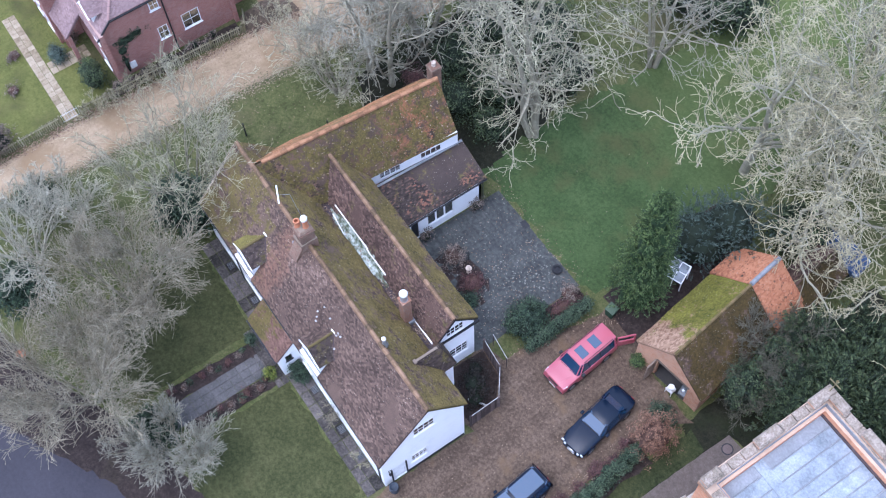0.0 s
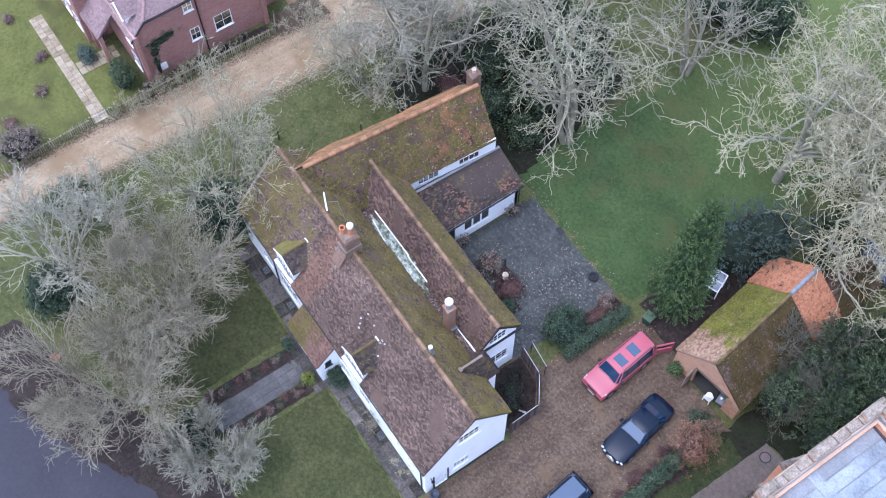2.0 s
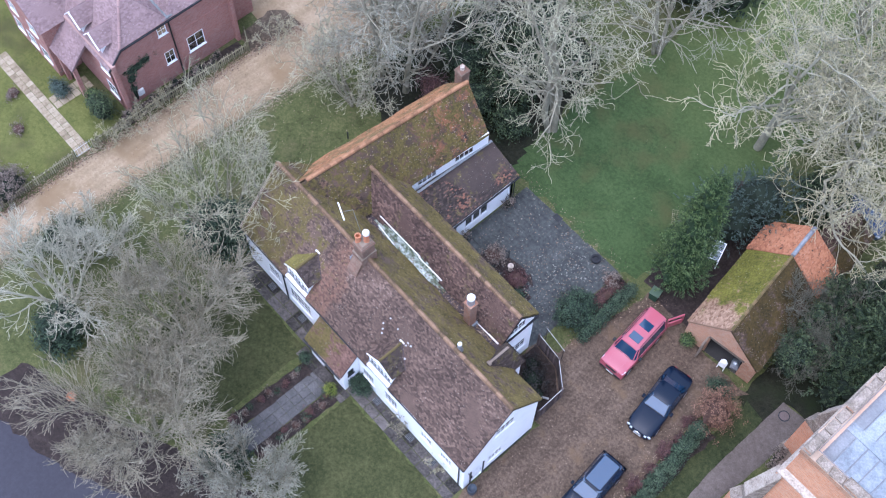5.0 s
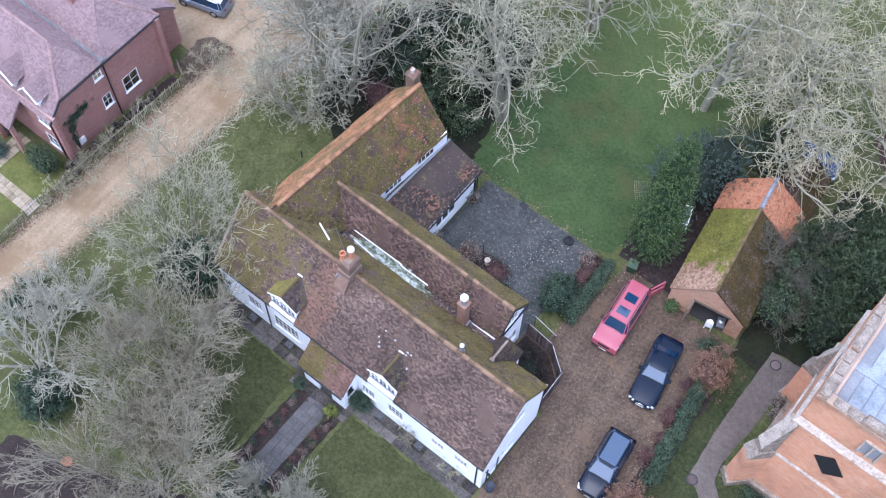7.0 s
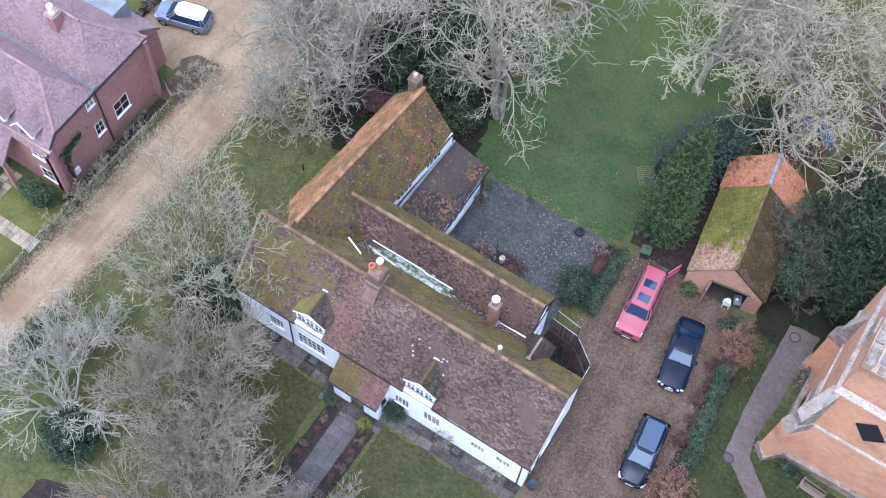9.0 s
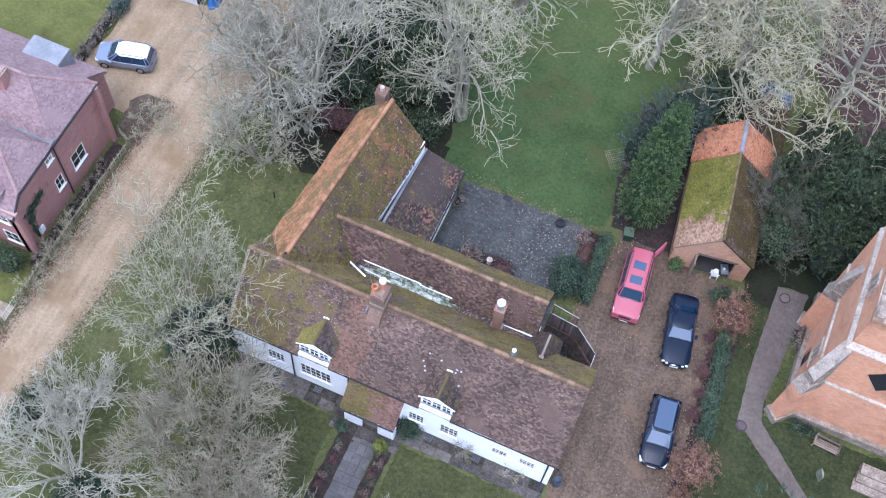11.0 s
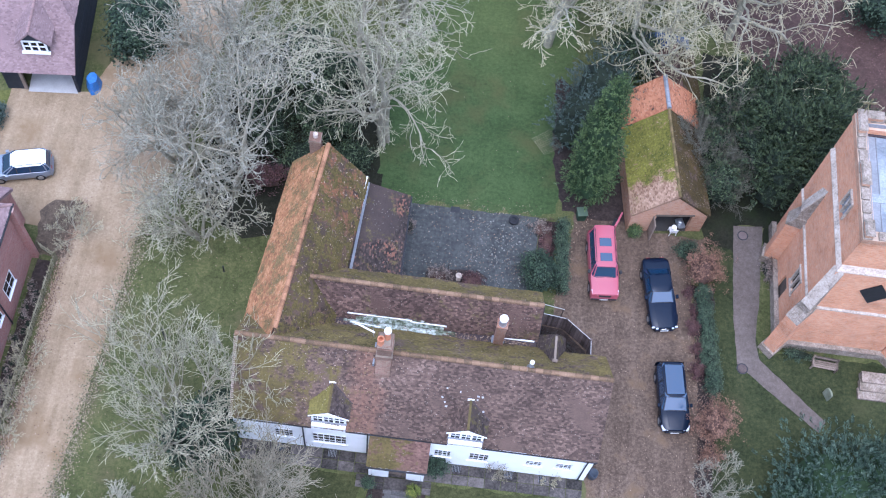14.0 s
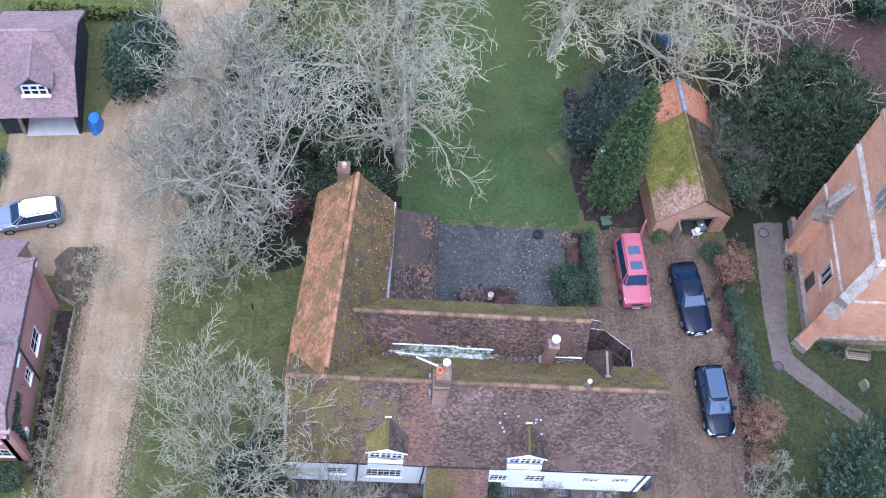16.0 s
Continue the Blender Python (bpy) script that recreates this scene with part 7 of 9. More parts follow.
s.box(xc - 0.72, xc + 0.72, yf - 0.05, yf - 0.03, 3.4, 4.37)
part("pane", s, M_GLASS, dd)
bn2 = thing("tarpaulin", "blue crumpled tarpaulin over a bin", "tarpaulin", (-34.5, 22.7, 0))
s = Shape()
rnd = random.Random(3)
ring = [(0.42 * math.cos(a) * rnd.uniform(0.8, 1.2), 0.6 * math.sin(a) * rnd.uniform(0.8, 1.2)) for a in [2 * math.pi * k / 11 for k in range(11)]]
s.solid([(x * 1.15, y * 1.15, 0) for x, y in ring], [(x * 0.8, y * 0.8, 1.0 + rnd.uniform(-0.12, 0.1)) for x, y in ring])
part("sheet", s, surface("blue_tarpaulin", [(0.3, (0.03, 0.1, 0.3)), (0.7, (0.07, 0.2, 0.48))], 4, 15, 0.45, 0.4), bn2)

# ---- paving ----
slabs("patio_paving", "dark grey damp patio slabs with pale lichen", -12.5, -3.95, 9.05, 16.85, 0.6, 0.6, M_SLAB, 43, z=0.002)
slabs("front_paving", "dirty stone slabs along the front wall", -20.2, -0.1, -1.38, -0.17, 0.95, 0.66, M_SLAB_FRONT, 44, z=0.002, gap=0.025)
slabs("front_path", "worn grey slab path to the porch", -11.65, -10.1, -9.0, -1.75, 0.52, 0.68, M_PATHSLAB, 45, z=0.002, gap=0.004)
for gx, gy in ((-17.85, -0.45), (-14.86, -0.42), (-7.54, -0.42), (-4.48, -0.42), (-2.46, -0.42)):
    gr = thing("drain_grate", "dark square light-well grate set in the front paving", "grate", (gx, gy, 0.06), group="grates along the front wall")
    part("pit", Shape().box(-0.24, 0.24, -0.2, 0.2, -0.05, 0.012), M_BLACK, gr)
    for k in range(6):
        part("bar", Shape().box(-0.23 + 0.085 * k, -0.21 + 0.085 * k, -0.2, 0.2, 0.012, 0.03), M_LEAD, gr)

slabs("front_path", "worn slabs before the porch", -13.3, -8.9, -2.2, -1.4, 0.55, 0.4, M_SLAB_FRONT, 46, z=0.012, gap=0.02)

# ---- fences ----
def picket_run(a, b, label, h=0.95, gap=0.15, seed=0):
    t = thing("picket_fence", label, "fence")
    n = int(math.dist(a, b) / gap)
    ang = math.degrees(math.atan2(b[1] - a[1], b[0] - a[0]))
    s = Shape()
    s.solid([(-0.04, -0.012, 0.05), (0.04, -0.012, 0.05), (0.04, -0.012, h - 0.06), (0, -0.012, h), (-0.04, -0.012, h - 0.06)], [(-0.04, 0.012, 0.05), (0.04, 0.012, 0.05), (0.04, 0.012, h - 0.06), (0, 0.012, h), (-0.04, 0.012, h - 0.06)])
    me = s.mesh("picket", M_PICKET)
    rnd = random.Random(seed)
    for k in range(n):
        f = (k + 0.5) / n
        ob = new("picket", me)
        ob.parent = t
        ob.matrix_basis = pose(a[0] + (b[0] - a[0]) * f, a[1] + (b[1] - a[1]) * f, rnd.uniform(-0.04, 0.02), rnd.uniform(-4, 4), rnd.uniform(-3, 3), ang)
    for z in (0.3, 0.72):
        s = Shape()
        s.beam((*a, z), (*b, z), 0.05, 0.07)
        part("rail", s, M_PICKET, t)
    m = max(1, round(math.dist(a, b) / 2.4))
    for k in range(m + 1):
        f = k / m
        s = Shape()
        x, y = a[0] + (b[0] - a[0]) * f, a[1] + (b[1] - a[1]) * f
        s.box(x - 0.05, x + 0.05, y - 0.05, y + 0.05, 0, h + 0.05)
        part("post", s, M_PICKET, t)


picket_run((-34.1, -10.5), (-34.2, -4.6), "lichened picket fence beside the track", seed=1)
picket_run((-34.15, -3.1), (-33.75, 9.6), "lichened picket fence below the brick house", seed=2)
picket_run((-33.7, 9.7), (-34.9, 10.3), "short return of picket fence", seed=3)
gt = thing("gate", "small iron garden gate at the path's end", "gate", (-34.2, -3.85, 0))
for k in range(7):
    s = Shape()
    s.tube([(0, -0.6 + k * 0.2, 0.08), (0, -0.6 + k * 0.2, 1.0 + 0.15 * math.sin(math.pi * k / 6))], [0.012] * 2, 6)
    part("bar", s, M_STEEL, gt)
for z in (0.15, 0.85):
    s = Shape()
    s.tube([(0, -0.62, z), (0, 0.62, z)], [0.015] * 2, 6)
    part("rail", s, M_STEEL, gt)


# ---- vehicles ----
M_TYRE = surface("tyre_rubber", [(0.3, (0.012, 0.012, 0.013)), (0.7, (0.03, 0.03, 0.032))], 5, 30, 0.85, 0.2)
M_ALLOY = surface("alloy_rim", [(0.3, (0.3, 0.31, 0.32)), (0.7, (0.5, 0.51, 0.53))], 5, 30, 0.35, 0.05, metal=0.8)
M_CHROME = surface("chrome", [(0.3, (0.6, 0.6, 0.62)), (0.7, (0.75, 0.75, 0.77))], 5, 30, 0.15, 0.0, metal=1.0)
M_TRIM = surface("black_trim", [(0.3, (0.014, 0.014, 0.015)), (0.7, (0.03, 0.03, 0.03))], 5, 30, 0.6, 0.1)
M_LAMP = paint("lamp_glass", (0.62, 0.66, 0.7), 0.12, 0.2, 0.5)
M_TAIL = paint("tail_lamp", (0.3, 0.01, 0.012), 0.2, 0.0, 0.5)
M_PLATE = paint("number_plate", (0.7, 0.7, 0.66), 0.4)
# the blue base colour paints in some of the sky's reflection
M_CARGLASS = paint("sky_tinted_car_glass", (0.01, 0.034, 0.075), 0.05, 0.0, 0.8, dirt=0.3)
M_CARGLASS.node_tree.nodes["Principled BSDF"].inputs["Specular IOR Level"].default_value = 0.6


def loft(s, rings):
    k = len(rings[0])
    for a, b in zip(rings, rings[1:]):
        for i in range(k - 1):
            s.face(a[i], a[i + 1], b[i + 1], b[i])
    s.face(*rings[0])
    s.face(*rings[-1][::-1])


def welded(ob, dist=0.002):
    bm = bmesh.new()
    bm.from_mesh(ob.data)
    bmesh.ops.remove_doubles(bm, verts=bm.verts, dist=dist)
    bmesh.ops.recalc_face_normals(bm, faces=bm.faces)
    for f in bm.faces:
        f.smooth = True
    for e in bm.edges:
        e.smooth = e.calc_face_angle(0) < 0.7
    bm.to_mesh(ob.data)
    bm.free()
    return ob


def car(name, label, at, turn, L, W, H, belt, hood, boot, nose, scr, roof_f, roof_r, rear, colour, wheel_r=0.33, roof_mat=None, square=0.0, roofglass=(), round_lamps=False, rails=False):
    """nose/boot: heights at the ends; scr..rear: where glass and roof begin, as fractions of the length from the nose."""
    c = thing(name, label, "car", (*at, 0), turn)
    h = L / 2
    w = W / 2
    X = lambda f: h - f * L
    s = Shape()
    st = [(0.0, 0.66 + 0.26 * square, nose - 0.14), (0.012, 0.78 + 0.18 * square, nose - 0.04), (0.05, 0.91 + 0.07 * square, nose), (0.13, 0.975, nose + (hood - nose) * 0.5), (scr - 0.02, 1.0, hood), (scr + 0.06, 1.0, belt), (0.5, 1.0, belt), (min(rear, 0.97) - 0.06, 1.0, belt + 0.01), (max(rear, 0.9), 0.985, boot + 0.02), (0.95, 0.93 + 0.05 * square, boot - 0.02), (0.985, 0.84 + 0.13 * square, boot - 0.1), (1.0, 0.72 + 0.22 * square, boot - 0.2)]
    st.sort()
    rings = []
    for f, k, z in st:
        x, ww = X(f), w * k
        side = [(ww * 0.90, 0.24), (ww * 0.985, 0.36), (ww, 0.55), (ww * 0.99, z - 0.16), (ww * 0.955, z - 0.05), (ww * 0.84, z + 0.0), (ww * 0.45, z + 0.028), (0, z + 0.035)]
        rings.append([(x, y, zz) for y, zz in side] + [(x, -y, zz) for y, zz in side[-2::-1]])
    loft(s, rings)
    body = welded(part("body", s, colour, c))
    # glass house
    s = Shape()
    b0 = [(X(scr), w * 0.80, hood + 0.01), (X(scr + 0.05), w * 0.93, belt - 0.01), (X(rear - 0.05), w * 0.93, belt - 0.01), (X(rear), w * 0.76, boot - 0.02)]
    t0 = [(X(roof_f), w * 0.66, H - 0.075), (X(roof_f + 0.03), w * 0.735, H - 0.075), (X(roof_r - 0.03), w * 0.73, H - 0.085), (X(roof_r), w * 0.64, H - 0.085)]
    s.solid(b0 + [(x, -y, z) for x, y, z in b0[::-1]], t0 + [(x, -y, z) for x, y, z in t0[::-1]])
    part("glazing", s, M_CARGLASS, c, "dark car glass with reflected sky blue in its colour")
    # roof panel
    s = Shape()
    rf = []
    for k in range(7):
        f = roof_f - 0.012 + (roof_r - roof_f + 0.024) * k / 6
        e = 0.0 if 0 < k < 6 else -0.03
        ww = w * (0.755 if 0 < k < 6 else 0.68)
        zc = H - 0.05 * (1 - 0.8 * square) * (abs(k - 3) / 3) ** 2
        side = [(ww, zc - 0.09 + e), (ww * 0.985, zc - 0.05 + e), (ww * 0.86, zc - 0.02 + e), (ww * 0.45, zc + 0.008 + e), (0, zc + 0.016 + e)]
        rf.append([(X(f), y, z) for y, z in side] + [(X(f), -y, z) for y, z in side[-2::-1]])
    loft(s, rf)
    top = welded(part("roof", s, roof_mat or colour, c))
    for a, b, k in roofglass:
        g = Shape()
        g.box(X(b), X(a), -w * k, w * k, H - 0.02, H + 0.022)
        bevelled(part("sunroof", g, M_CARGLASS, c, "dark glass roof panel"), 0.008, 1)
    for sy in (1, -1):
        for p, q in ((b0[0], t0[0]), (b0[1], t0[1]), (b0[2], t0[2]), (b0[3], t0[3])):
            g = Shape()
            g.beam((p[0], p[1] * sy, p[2]), (q[0], q[1] * sy, q[2]), 0.06, 0.06)
            part("pillar", g, colour, c)
        for f in (0.47, 0.68):
            if f < rear - 0.08:
                g = Shape()
                g.beam((X(f), w * 0.925 * sy, belt), (X(f + 0.005), w * 0.745 * sy, H - 0.08), 0.07, 0.03, (0, 1, 0))
                part("pillar", g, M_TRIM, c)
        g = Shape()
        g.box(X(scr + 0.1), X(scr + 0.05), sy * w * 1.0, sy * (w + 0.17), belt - 0.02, belt + 0.13) if sy > 0 else g.box(X(scr + 0.1), X(scr + 0.05), -(w + 0.17), -w * 1.0, belt - 0.02, belt + 0.13)
        bevelled(part("mirror", g, colour if not square else M_TRIM, c), 0.02, 2)
        for f in (0.17, 0.80):
            g = Shape()
            y0, y1 = sy * (w - 0.2), sy * (w + 0.005)
            g.tube([(X(f), y0, wheel_r), (X(f), y1, wheel_r)], [wheel_r, wheel_r], 20)
            tyre = part("tyre", g, M_TYRE, c)
            g = Shape()
            g.tube([(X(f), y1 - sy * 0.02, wheel_r), (X(f), y1 + sy * 0.008, wheel_r)], [wheel_r * 0.66, wheel_r * 0.6], 16)
            part("rim", g, M_ALLOY, tyre)
            g = Shape()
            arc = [math.pi * k / 10 for k in range(11)]
            for a, b in zip(arc, arc[1:]):
                rr = wheel_r + 0.05
                g.beam((X(f) + rr * math.cos(a), sy * (w * 0.99), wheel_r + rr * math.sin(a)), (X(f) + rr * math.cos(b), sy * (w * 0.99), wheel_r + rr * math.sin(b)), 0.05, 0.04, (0, 1, 0))
            part("wheel_arch", g, M_TRIM if square else colour, c)
        g = Shape()
        if round_lamps:
            for yy, r in ((0.80, 0.105), (0.55, 0.085)):
                g.tube([(X(0.03 if yy > 0.7 else 0.012), sy * w * yy, nose - 0.08), (X(0.012 if yy > 0.7 else -0.004), sy * w * yy, nose - 0.09)], [r, r], 12)
        else:
            g.solid([(X(0.0), sy * w * 0.5, nose - 0.22), (X(0.012), sy * w * 0.86, nose - 0.22), (X(0.08), sy * w * 0.97, nose - 0.12), (X(0.045), sy * w * 0.6, nose - 0.12)], [(X(0.005), sy * w * 0.5, nose - 0.06), (X(0.016), sy * w * 0.86, nose - 0.05), (X(0.085), sy * w * 0.96, nose - 0.015), (X(0.05), sy * w * 0.6, nose - 0.005)])
        part("headlight", g, M_LAMP, c)
        g = Shape()
        g.box(X(1.0) - 0.005, X(0.97), sy * w * 0.35 if sy > 0 else -w * (0.62 + 0.3 * square), w * (0.62 + 0.3 * square) if sy > 0 else -w * 0.35, boot - 0.36, boot - 0.16)
        part("tail_light", g, M_TAIL, c)
        if rails:
            g = Shape()
            g.tube([(X(roof_f + 0.05), sy * w * 0.68, H + 0.045), (X(roof_r - 0.05), sy * w * 0.67, H + 0.045)], [0.018] * 2, 6)
            for f in (roof_f + 0.06, (roof_f + roof_r) / 2, roof_r - 0.06):
                g.box(X(f) - 0.03, X(f) + 0.03, sy * w * 0.68 - 0.02, sy * w * 0.68 + 0.02, H - 0.01, H + 0.05)
            part("roof_rail", g, M_TRIM, c)
    g = Shape()
    bw = 0.64 + 0.24 * square
    g.box(X(0.0) - 0.05, X(0.0) + 0.035, -w * bw, w * bw, 0.3, 0.48)
    bevelled(part("bumper", g, M_TRIM if square else colour, c), 0.03, 2)
    g = Shape()
    g.box(X(1.0) - 0.04, X(1.0) + 0.06, -w * (bw + 0.04), w * (bw + 0.04), 0.3, 0.5)
    bevelled(part("bumper", g, M_TRIM if square else colour, c), 0.03, 2)
    g = Shape()
    gw = 0.42 if not round_lamps else 0.3
    g.box(X(0.0) - 0.02, X(0.0) + 0.02, -w * gw, w * gw, nose - 0.32, nose - 0.1)
    gr = part("grille", g, M_TRIM, c)
    if round_lamps:
        g = Shape()
        ring = [(X(0.0) + 0.025, w * gw * math.cos(a), nose - 0.2 + 0.13 * math.sin(a)) for a in [2 * math.pi * k / 16 for k in range(17)]]
        g.tube(ring, [0.02] * 17, 6)
        part("grille_surround", g, M_CHROME, gr)
    g = Shape()
    g.box(X(0.0) + 0.035, X(0.0) + 0.045, -0.26, 0.26, 0.34, 0.45)
    part("number_plate", g, M_PLATE, c, "blank plate")
    for sy in (-1, 1):
        g = Shape()
        g.beam((X(scr) + 0.02, sy * w * 0.35 - 0.25, hood + 0.045), (X(scr) + 0.0, sy * w * 0.35 + 0.3, hood + 0.05), 0.03, 0.02)
        part("wiper", g, M_TRIM, c)
    # bonnet creases and shut lines
    for sy in (-1, 1):
        g = Shape()
        g.beam((X(0.05), sy * w * 0.42, nose + 0.035), (X(scr - 0.03), sy * w * 0.58, hood + 0.03), 0.035, 0.02)
        part("bonnet_crease", g, colour, c)
    return c


RED = paint("faded_red_paint", (0.34, 0.07, 0.092), 0.4, 0.0, 0.25)
# dark paints, their bases tinted blue to help the reflected sky along
NAVY = paint("sky_tinted_dark_paint", (0.003, 0.008, 0.02), 0.15, 0.0, 0.1)
BLACKP = paint("sky_tinted_black_paint", (0.003, 0.007, 0.017), 0.15, 0.0, 0.1)
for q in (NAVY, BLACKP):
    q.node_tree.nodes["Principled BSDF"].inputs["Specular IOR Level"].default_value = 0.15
SILVER = paint("silver_paint", (0.2, 0.23, 0.28), 0.35, 0.3, 0.3)
WHITEP = paint("white_car_roof", (0.78, 0.79, 0.8), 0.35, 0.0, 0.5)


def heading(dx, dy):
    return math.degrees(math.atan2(dy, dx))


red = car("offroad_car", "faded red boxy off-road car with two glass roof panels", (0.32, 13.75), heading(0.1, -1), 4.5, 1.82, 1.93, 1.2, 1.1, 1.18, 1.04, 0.26, 0.36, 0.985, 0.995, RED, 0.37, square=1.0, roofglass=((0.43, 0.555, 0.42), (0.66, 0.79, 0.42)), rails=True)
# its tailgate stands open, with the spare wheel
s = Shape()
s.box(-0.05, 0.05, 0.0, 1.15, 0.55, 1.15)
s.box(-0.05, 0.05, 0.0, 0.1, 1.15, 1.75)
s.box(-0.05, 0.05, 1.05, 1.15, 1.15, 1.75)
s.box(-0.05, 0.05, 0.0, 1.15, 1.68, 1.8)
for v in range(len(s.v)):
    p = pose(-2.28, 0.72, 0, 0, 0, 62) @ Vector(s.v[v])
    s.v[v] = tuple(p)
tg = bevelled(part("tailgate", s, RED, red, "open side-hinged tailgate"), 0.02, 1)
s = Shape()
m4 = pose(-2.28, 0.72, 0, 0, 0, 62)
s.tube([m4 @ Vector((-0.06, 0.6, 0.95)), m4 @ Vector((-0.26, 0.6, 0.95))], [0.36, 0.36], 20)
part("spare_wheel", s, M_TYRE, tg)
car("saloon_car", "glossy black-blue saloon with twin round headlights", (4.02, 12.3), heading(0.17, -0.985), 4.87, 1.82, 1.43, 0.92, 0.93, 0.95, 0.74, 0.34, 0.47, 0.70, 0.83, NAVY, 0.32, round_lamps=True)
car("hatchback_car", "glossy black estate car with a long glass roof", (4.98, 5.5), heading(0.11, -0.994), 4.35, 1.8, 1.5, 0.96, 0.98, 1.0, 0.76, 0.27, 0.44, 0.93, 0.985, BLACKP, 0.32, roofglass=((0.47, 0.9, 0.6),))
car("hatchback_car", "small silver car with a white roof and bonnet", (-37.45, 15.6), heading(-0.965, -0.26), 3.95, 1.7, 1.55, 0.95, 0.96, 1.0, 0.78, 0.24, 0.4, 0.93, 0.985, SILVER, 0.31, roof_mat=WHITEP, rails=True)

car("hatchback_car", "dark blue car parked under the bare trees", (3.7, 31.6), heading(1, 0.15), 4.0, 1.7, 1.45, 0.95, 0.96, 1.0, 0.78, 0.24, 0.4, 0.9, 0.98, paint("dark_blue_paint", (0.02, 0.05, 0.13), 0.3, 0.0, 0.3), 0.31)

# ---- plants ----
BIGGER = [(16, 66, 0.6, 9), (8, 46, 0.5, 7), (7, 48, 0.46, 5), (2, 46, 0.55, 3)]
LACY = [(20, 72, 0.36, 8), (6, 46, 0.5, 6), (4, 48, 0.5, 4), (2, 44, 0.6, 3)]
WIDE = [(17, 76, 0.9, 10), (10, 50, 0.42, 7), (8, 52, 0.42, 5), (2, 48, 0.55, 3)]
TALL = [(12, 66, 0.42, 9), (6, 48, 0.5, 8), (5, 48, 0.5, 5), (3, 44, 0.55, 3)]
STEMS = [(7, 44, 0.6, 8), (5, 46, 0.52, 7), (4, 48, 0.5, 5), (2, 46, 0.55, 3)]
SPRAY = [(9, 28, 0.68, 6), (7, 32, 0.56, 5), (6, 36, 0.52, 4), (2, 38, 0.6, 2)]
OPEN = [(7, 30, 0.62, 6), (5, 36, 0.52, 5), (4, 40, 0.5, 3), (2, 42, 0.6, 2)]
SMALL = [(6, 32, 0.55, 4), (6, 36, 0.5, 3), (5, 40, 0.5, 1)]
bare_tree("tall bare grey-barked tree behind the wing", -14.7, 21.3, 19.5, TALL, 101, M_BARK_GREY, M_TWIG_GREEN, stems=3, trunk=0.23, spread=0.1, rise=0.015, low=0.16, thin=0.52, stray=1.25, twig=0.02, clear=(-21, -12.2, 5, 16.4, 11))
bare_tree("tall bare straight-trunked tree beside the track", -25.7, 15.2, 15.5, LACY, 102, M_BARK_GREY, M_TWIG_GREY, trunk=0.26, rise=-0.01, low=0.1, thin=0.5, twig=0.02, stray=0.95)
bare_tree("tall bare tree with a straight grey trunk by the wing", -23.7, 15.8, 15, LACY, 120, M_BARK_GREY, M_TWIG_GREY, trunk=0.24, rise=-0.01, low=0.12, thin=0.5, twig=0.02, stray=0.95, clear=(-20.9, -11.5, 2, 16.4, 11))
bare_tree("bare multi-stemmed tree beside the gravel yard", -25.2, 19.6, 11, STEMS, 103, M_BARK_GREY, M_TWIG_GREY, stems=6, trunk=0.17, spread=0.36, twig=0.02, stray=0.85)
bare_tree("bare tree leaning over the yard", -25.0, 24.6, 10.0, STEMS, 116, M_BARK_GREY, M_TWIG_GREY, stems=5, trunk=0.15, spread=0.42, twig=0.02)
bare_tree("bare grey tree arching over the gravel", -27.6, 17.6, 8.5, STEMS, 123, M_BARK_GREY, M_TWIG_GREY, stems=6, trunk=0.14, spread=0.42, lean=(-0.1, 0.0), twig=0.019)
bare_tree("bare low tree on the grass beside the track", -25.2, 12.4, 7.0, STEMS, 125, M_BARK_GREY, M_TWIG_GREEN, stems=5, trunk=0.11, spread=0.4, twig=0.017)
bare_tree("bare rounded tree at the house's west end", -23.4, -0.2, 8.4, OPEN, 104, M_BARK_GREY, M_TWIG_GREEN, stems=9, trunk=0.1, spread=0.5, stray=0.6, twig=0.017)
bare_tree("bare spreading hazel by the front lawn", -18.6, -6.6, 7.2, SPRAY, 105, M_BARK_GREY, M_TWIG_BROWN, stems=8, trunk=0.09, spread=0.62, stray=0.6, twig=0.015)
bare_tree("bare spreading hazel by the roadside", -14.7, -11.7, 7.0, SPRAY, 115, M_BARK_GREY, M_TWIG_BROWN, stems=8, trunk=0.09, spread=0.62, stray=0.6, twig=0.015)
bare_tree("bare grey shrub at the path's end", -8.4, -9.1, 4.4, SPRAY, 106, M_BARK_GREY, M_TWIG_GREY, stems=7, trunk=0.06, spread=0.6, twig=0.013, stray=0.55)
bare_tree("bare pale-limbed tree near the lane", -25.4, -10.8, 6.0, OPEN, 107, M_TWIG_WHITE, M_TWIG_WHITE, stems=7, trunk=0.13, spread=0.6, stray=0.6, twig=0.018)
bare_tree("bare pale-limbed tree beside the track", -26.9, -7.2, 4.4, OPEN, 117, M_TWIG_WHITE, M_TWIG_WHITE, stems=5, trunk=0.1, spread=0.55, stray=0.6, twig=0.018)
bare_tree("broad bare tree with pale lichened twigs", 1.2, 31.0, 12.5, WIDE, 108, M_BARK_PALE, M_TWIG_PALE, trunk=0.34, rise=0.03, low=0.25, twig=0.022, thin=0.5, stray=1.1)
bare_tree("bare tree with pale lichened twigs on the lawn edge", -4.3, 30.9, 16.0, BIGGER, 109, M_BARK_PALE, M_TWIG_PALE, trunk=0.3, rise=0.02, low=0.2, twig=0.023, thin=0.54, stray=1.2)
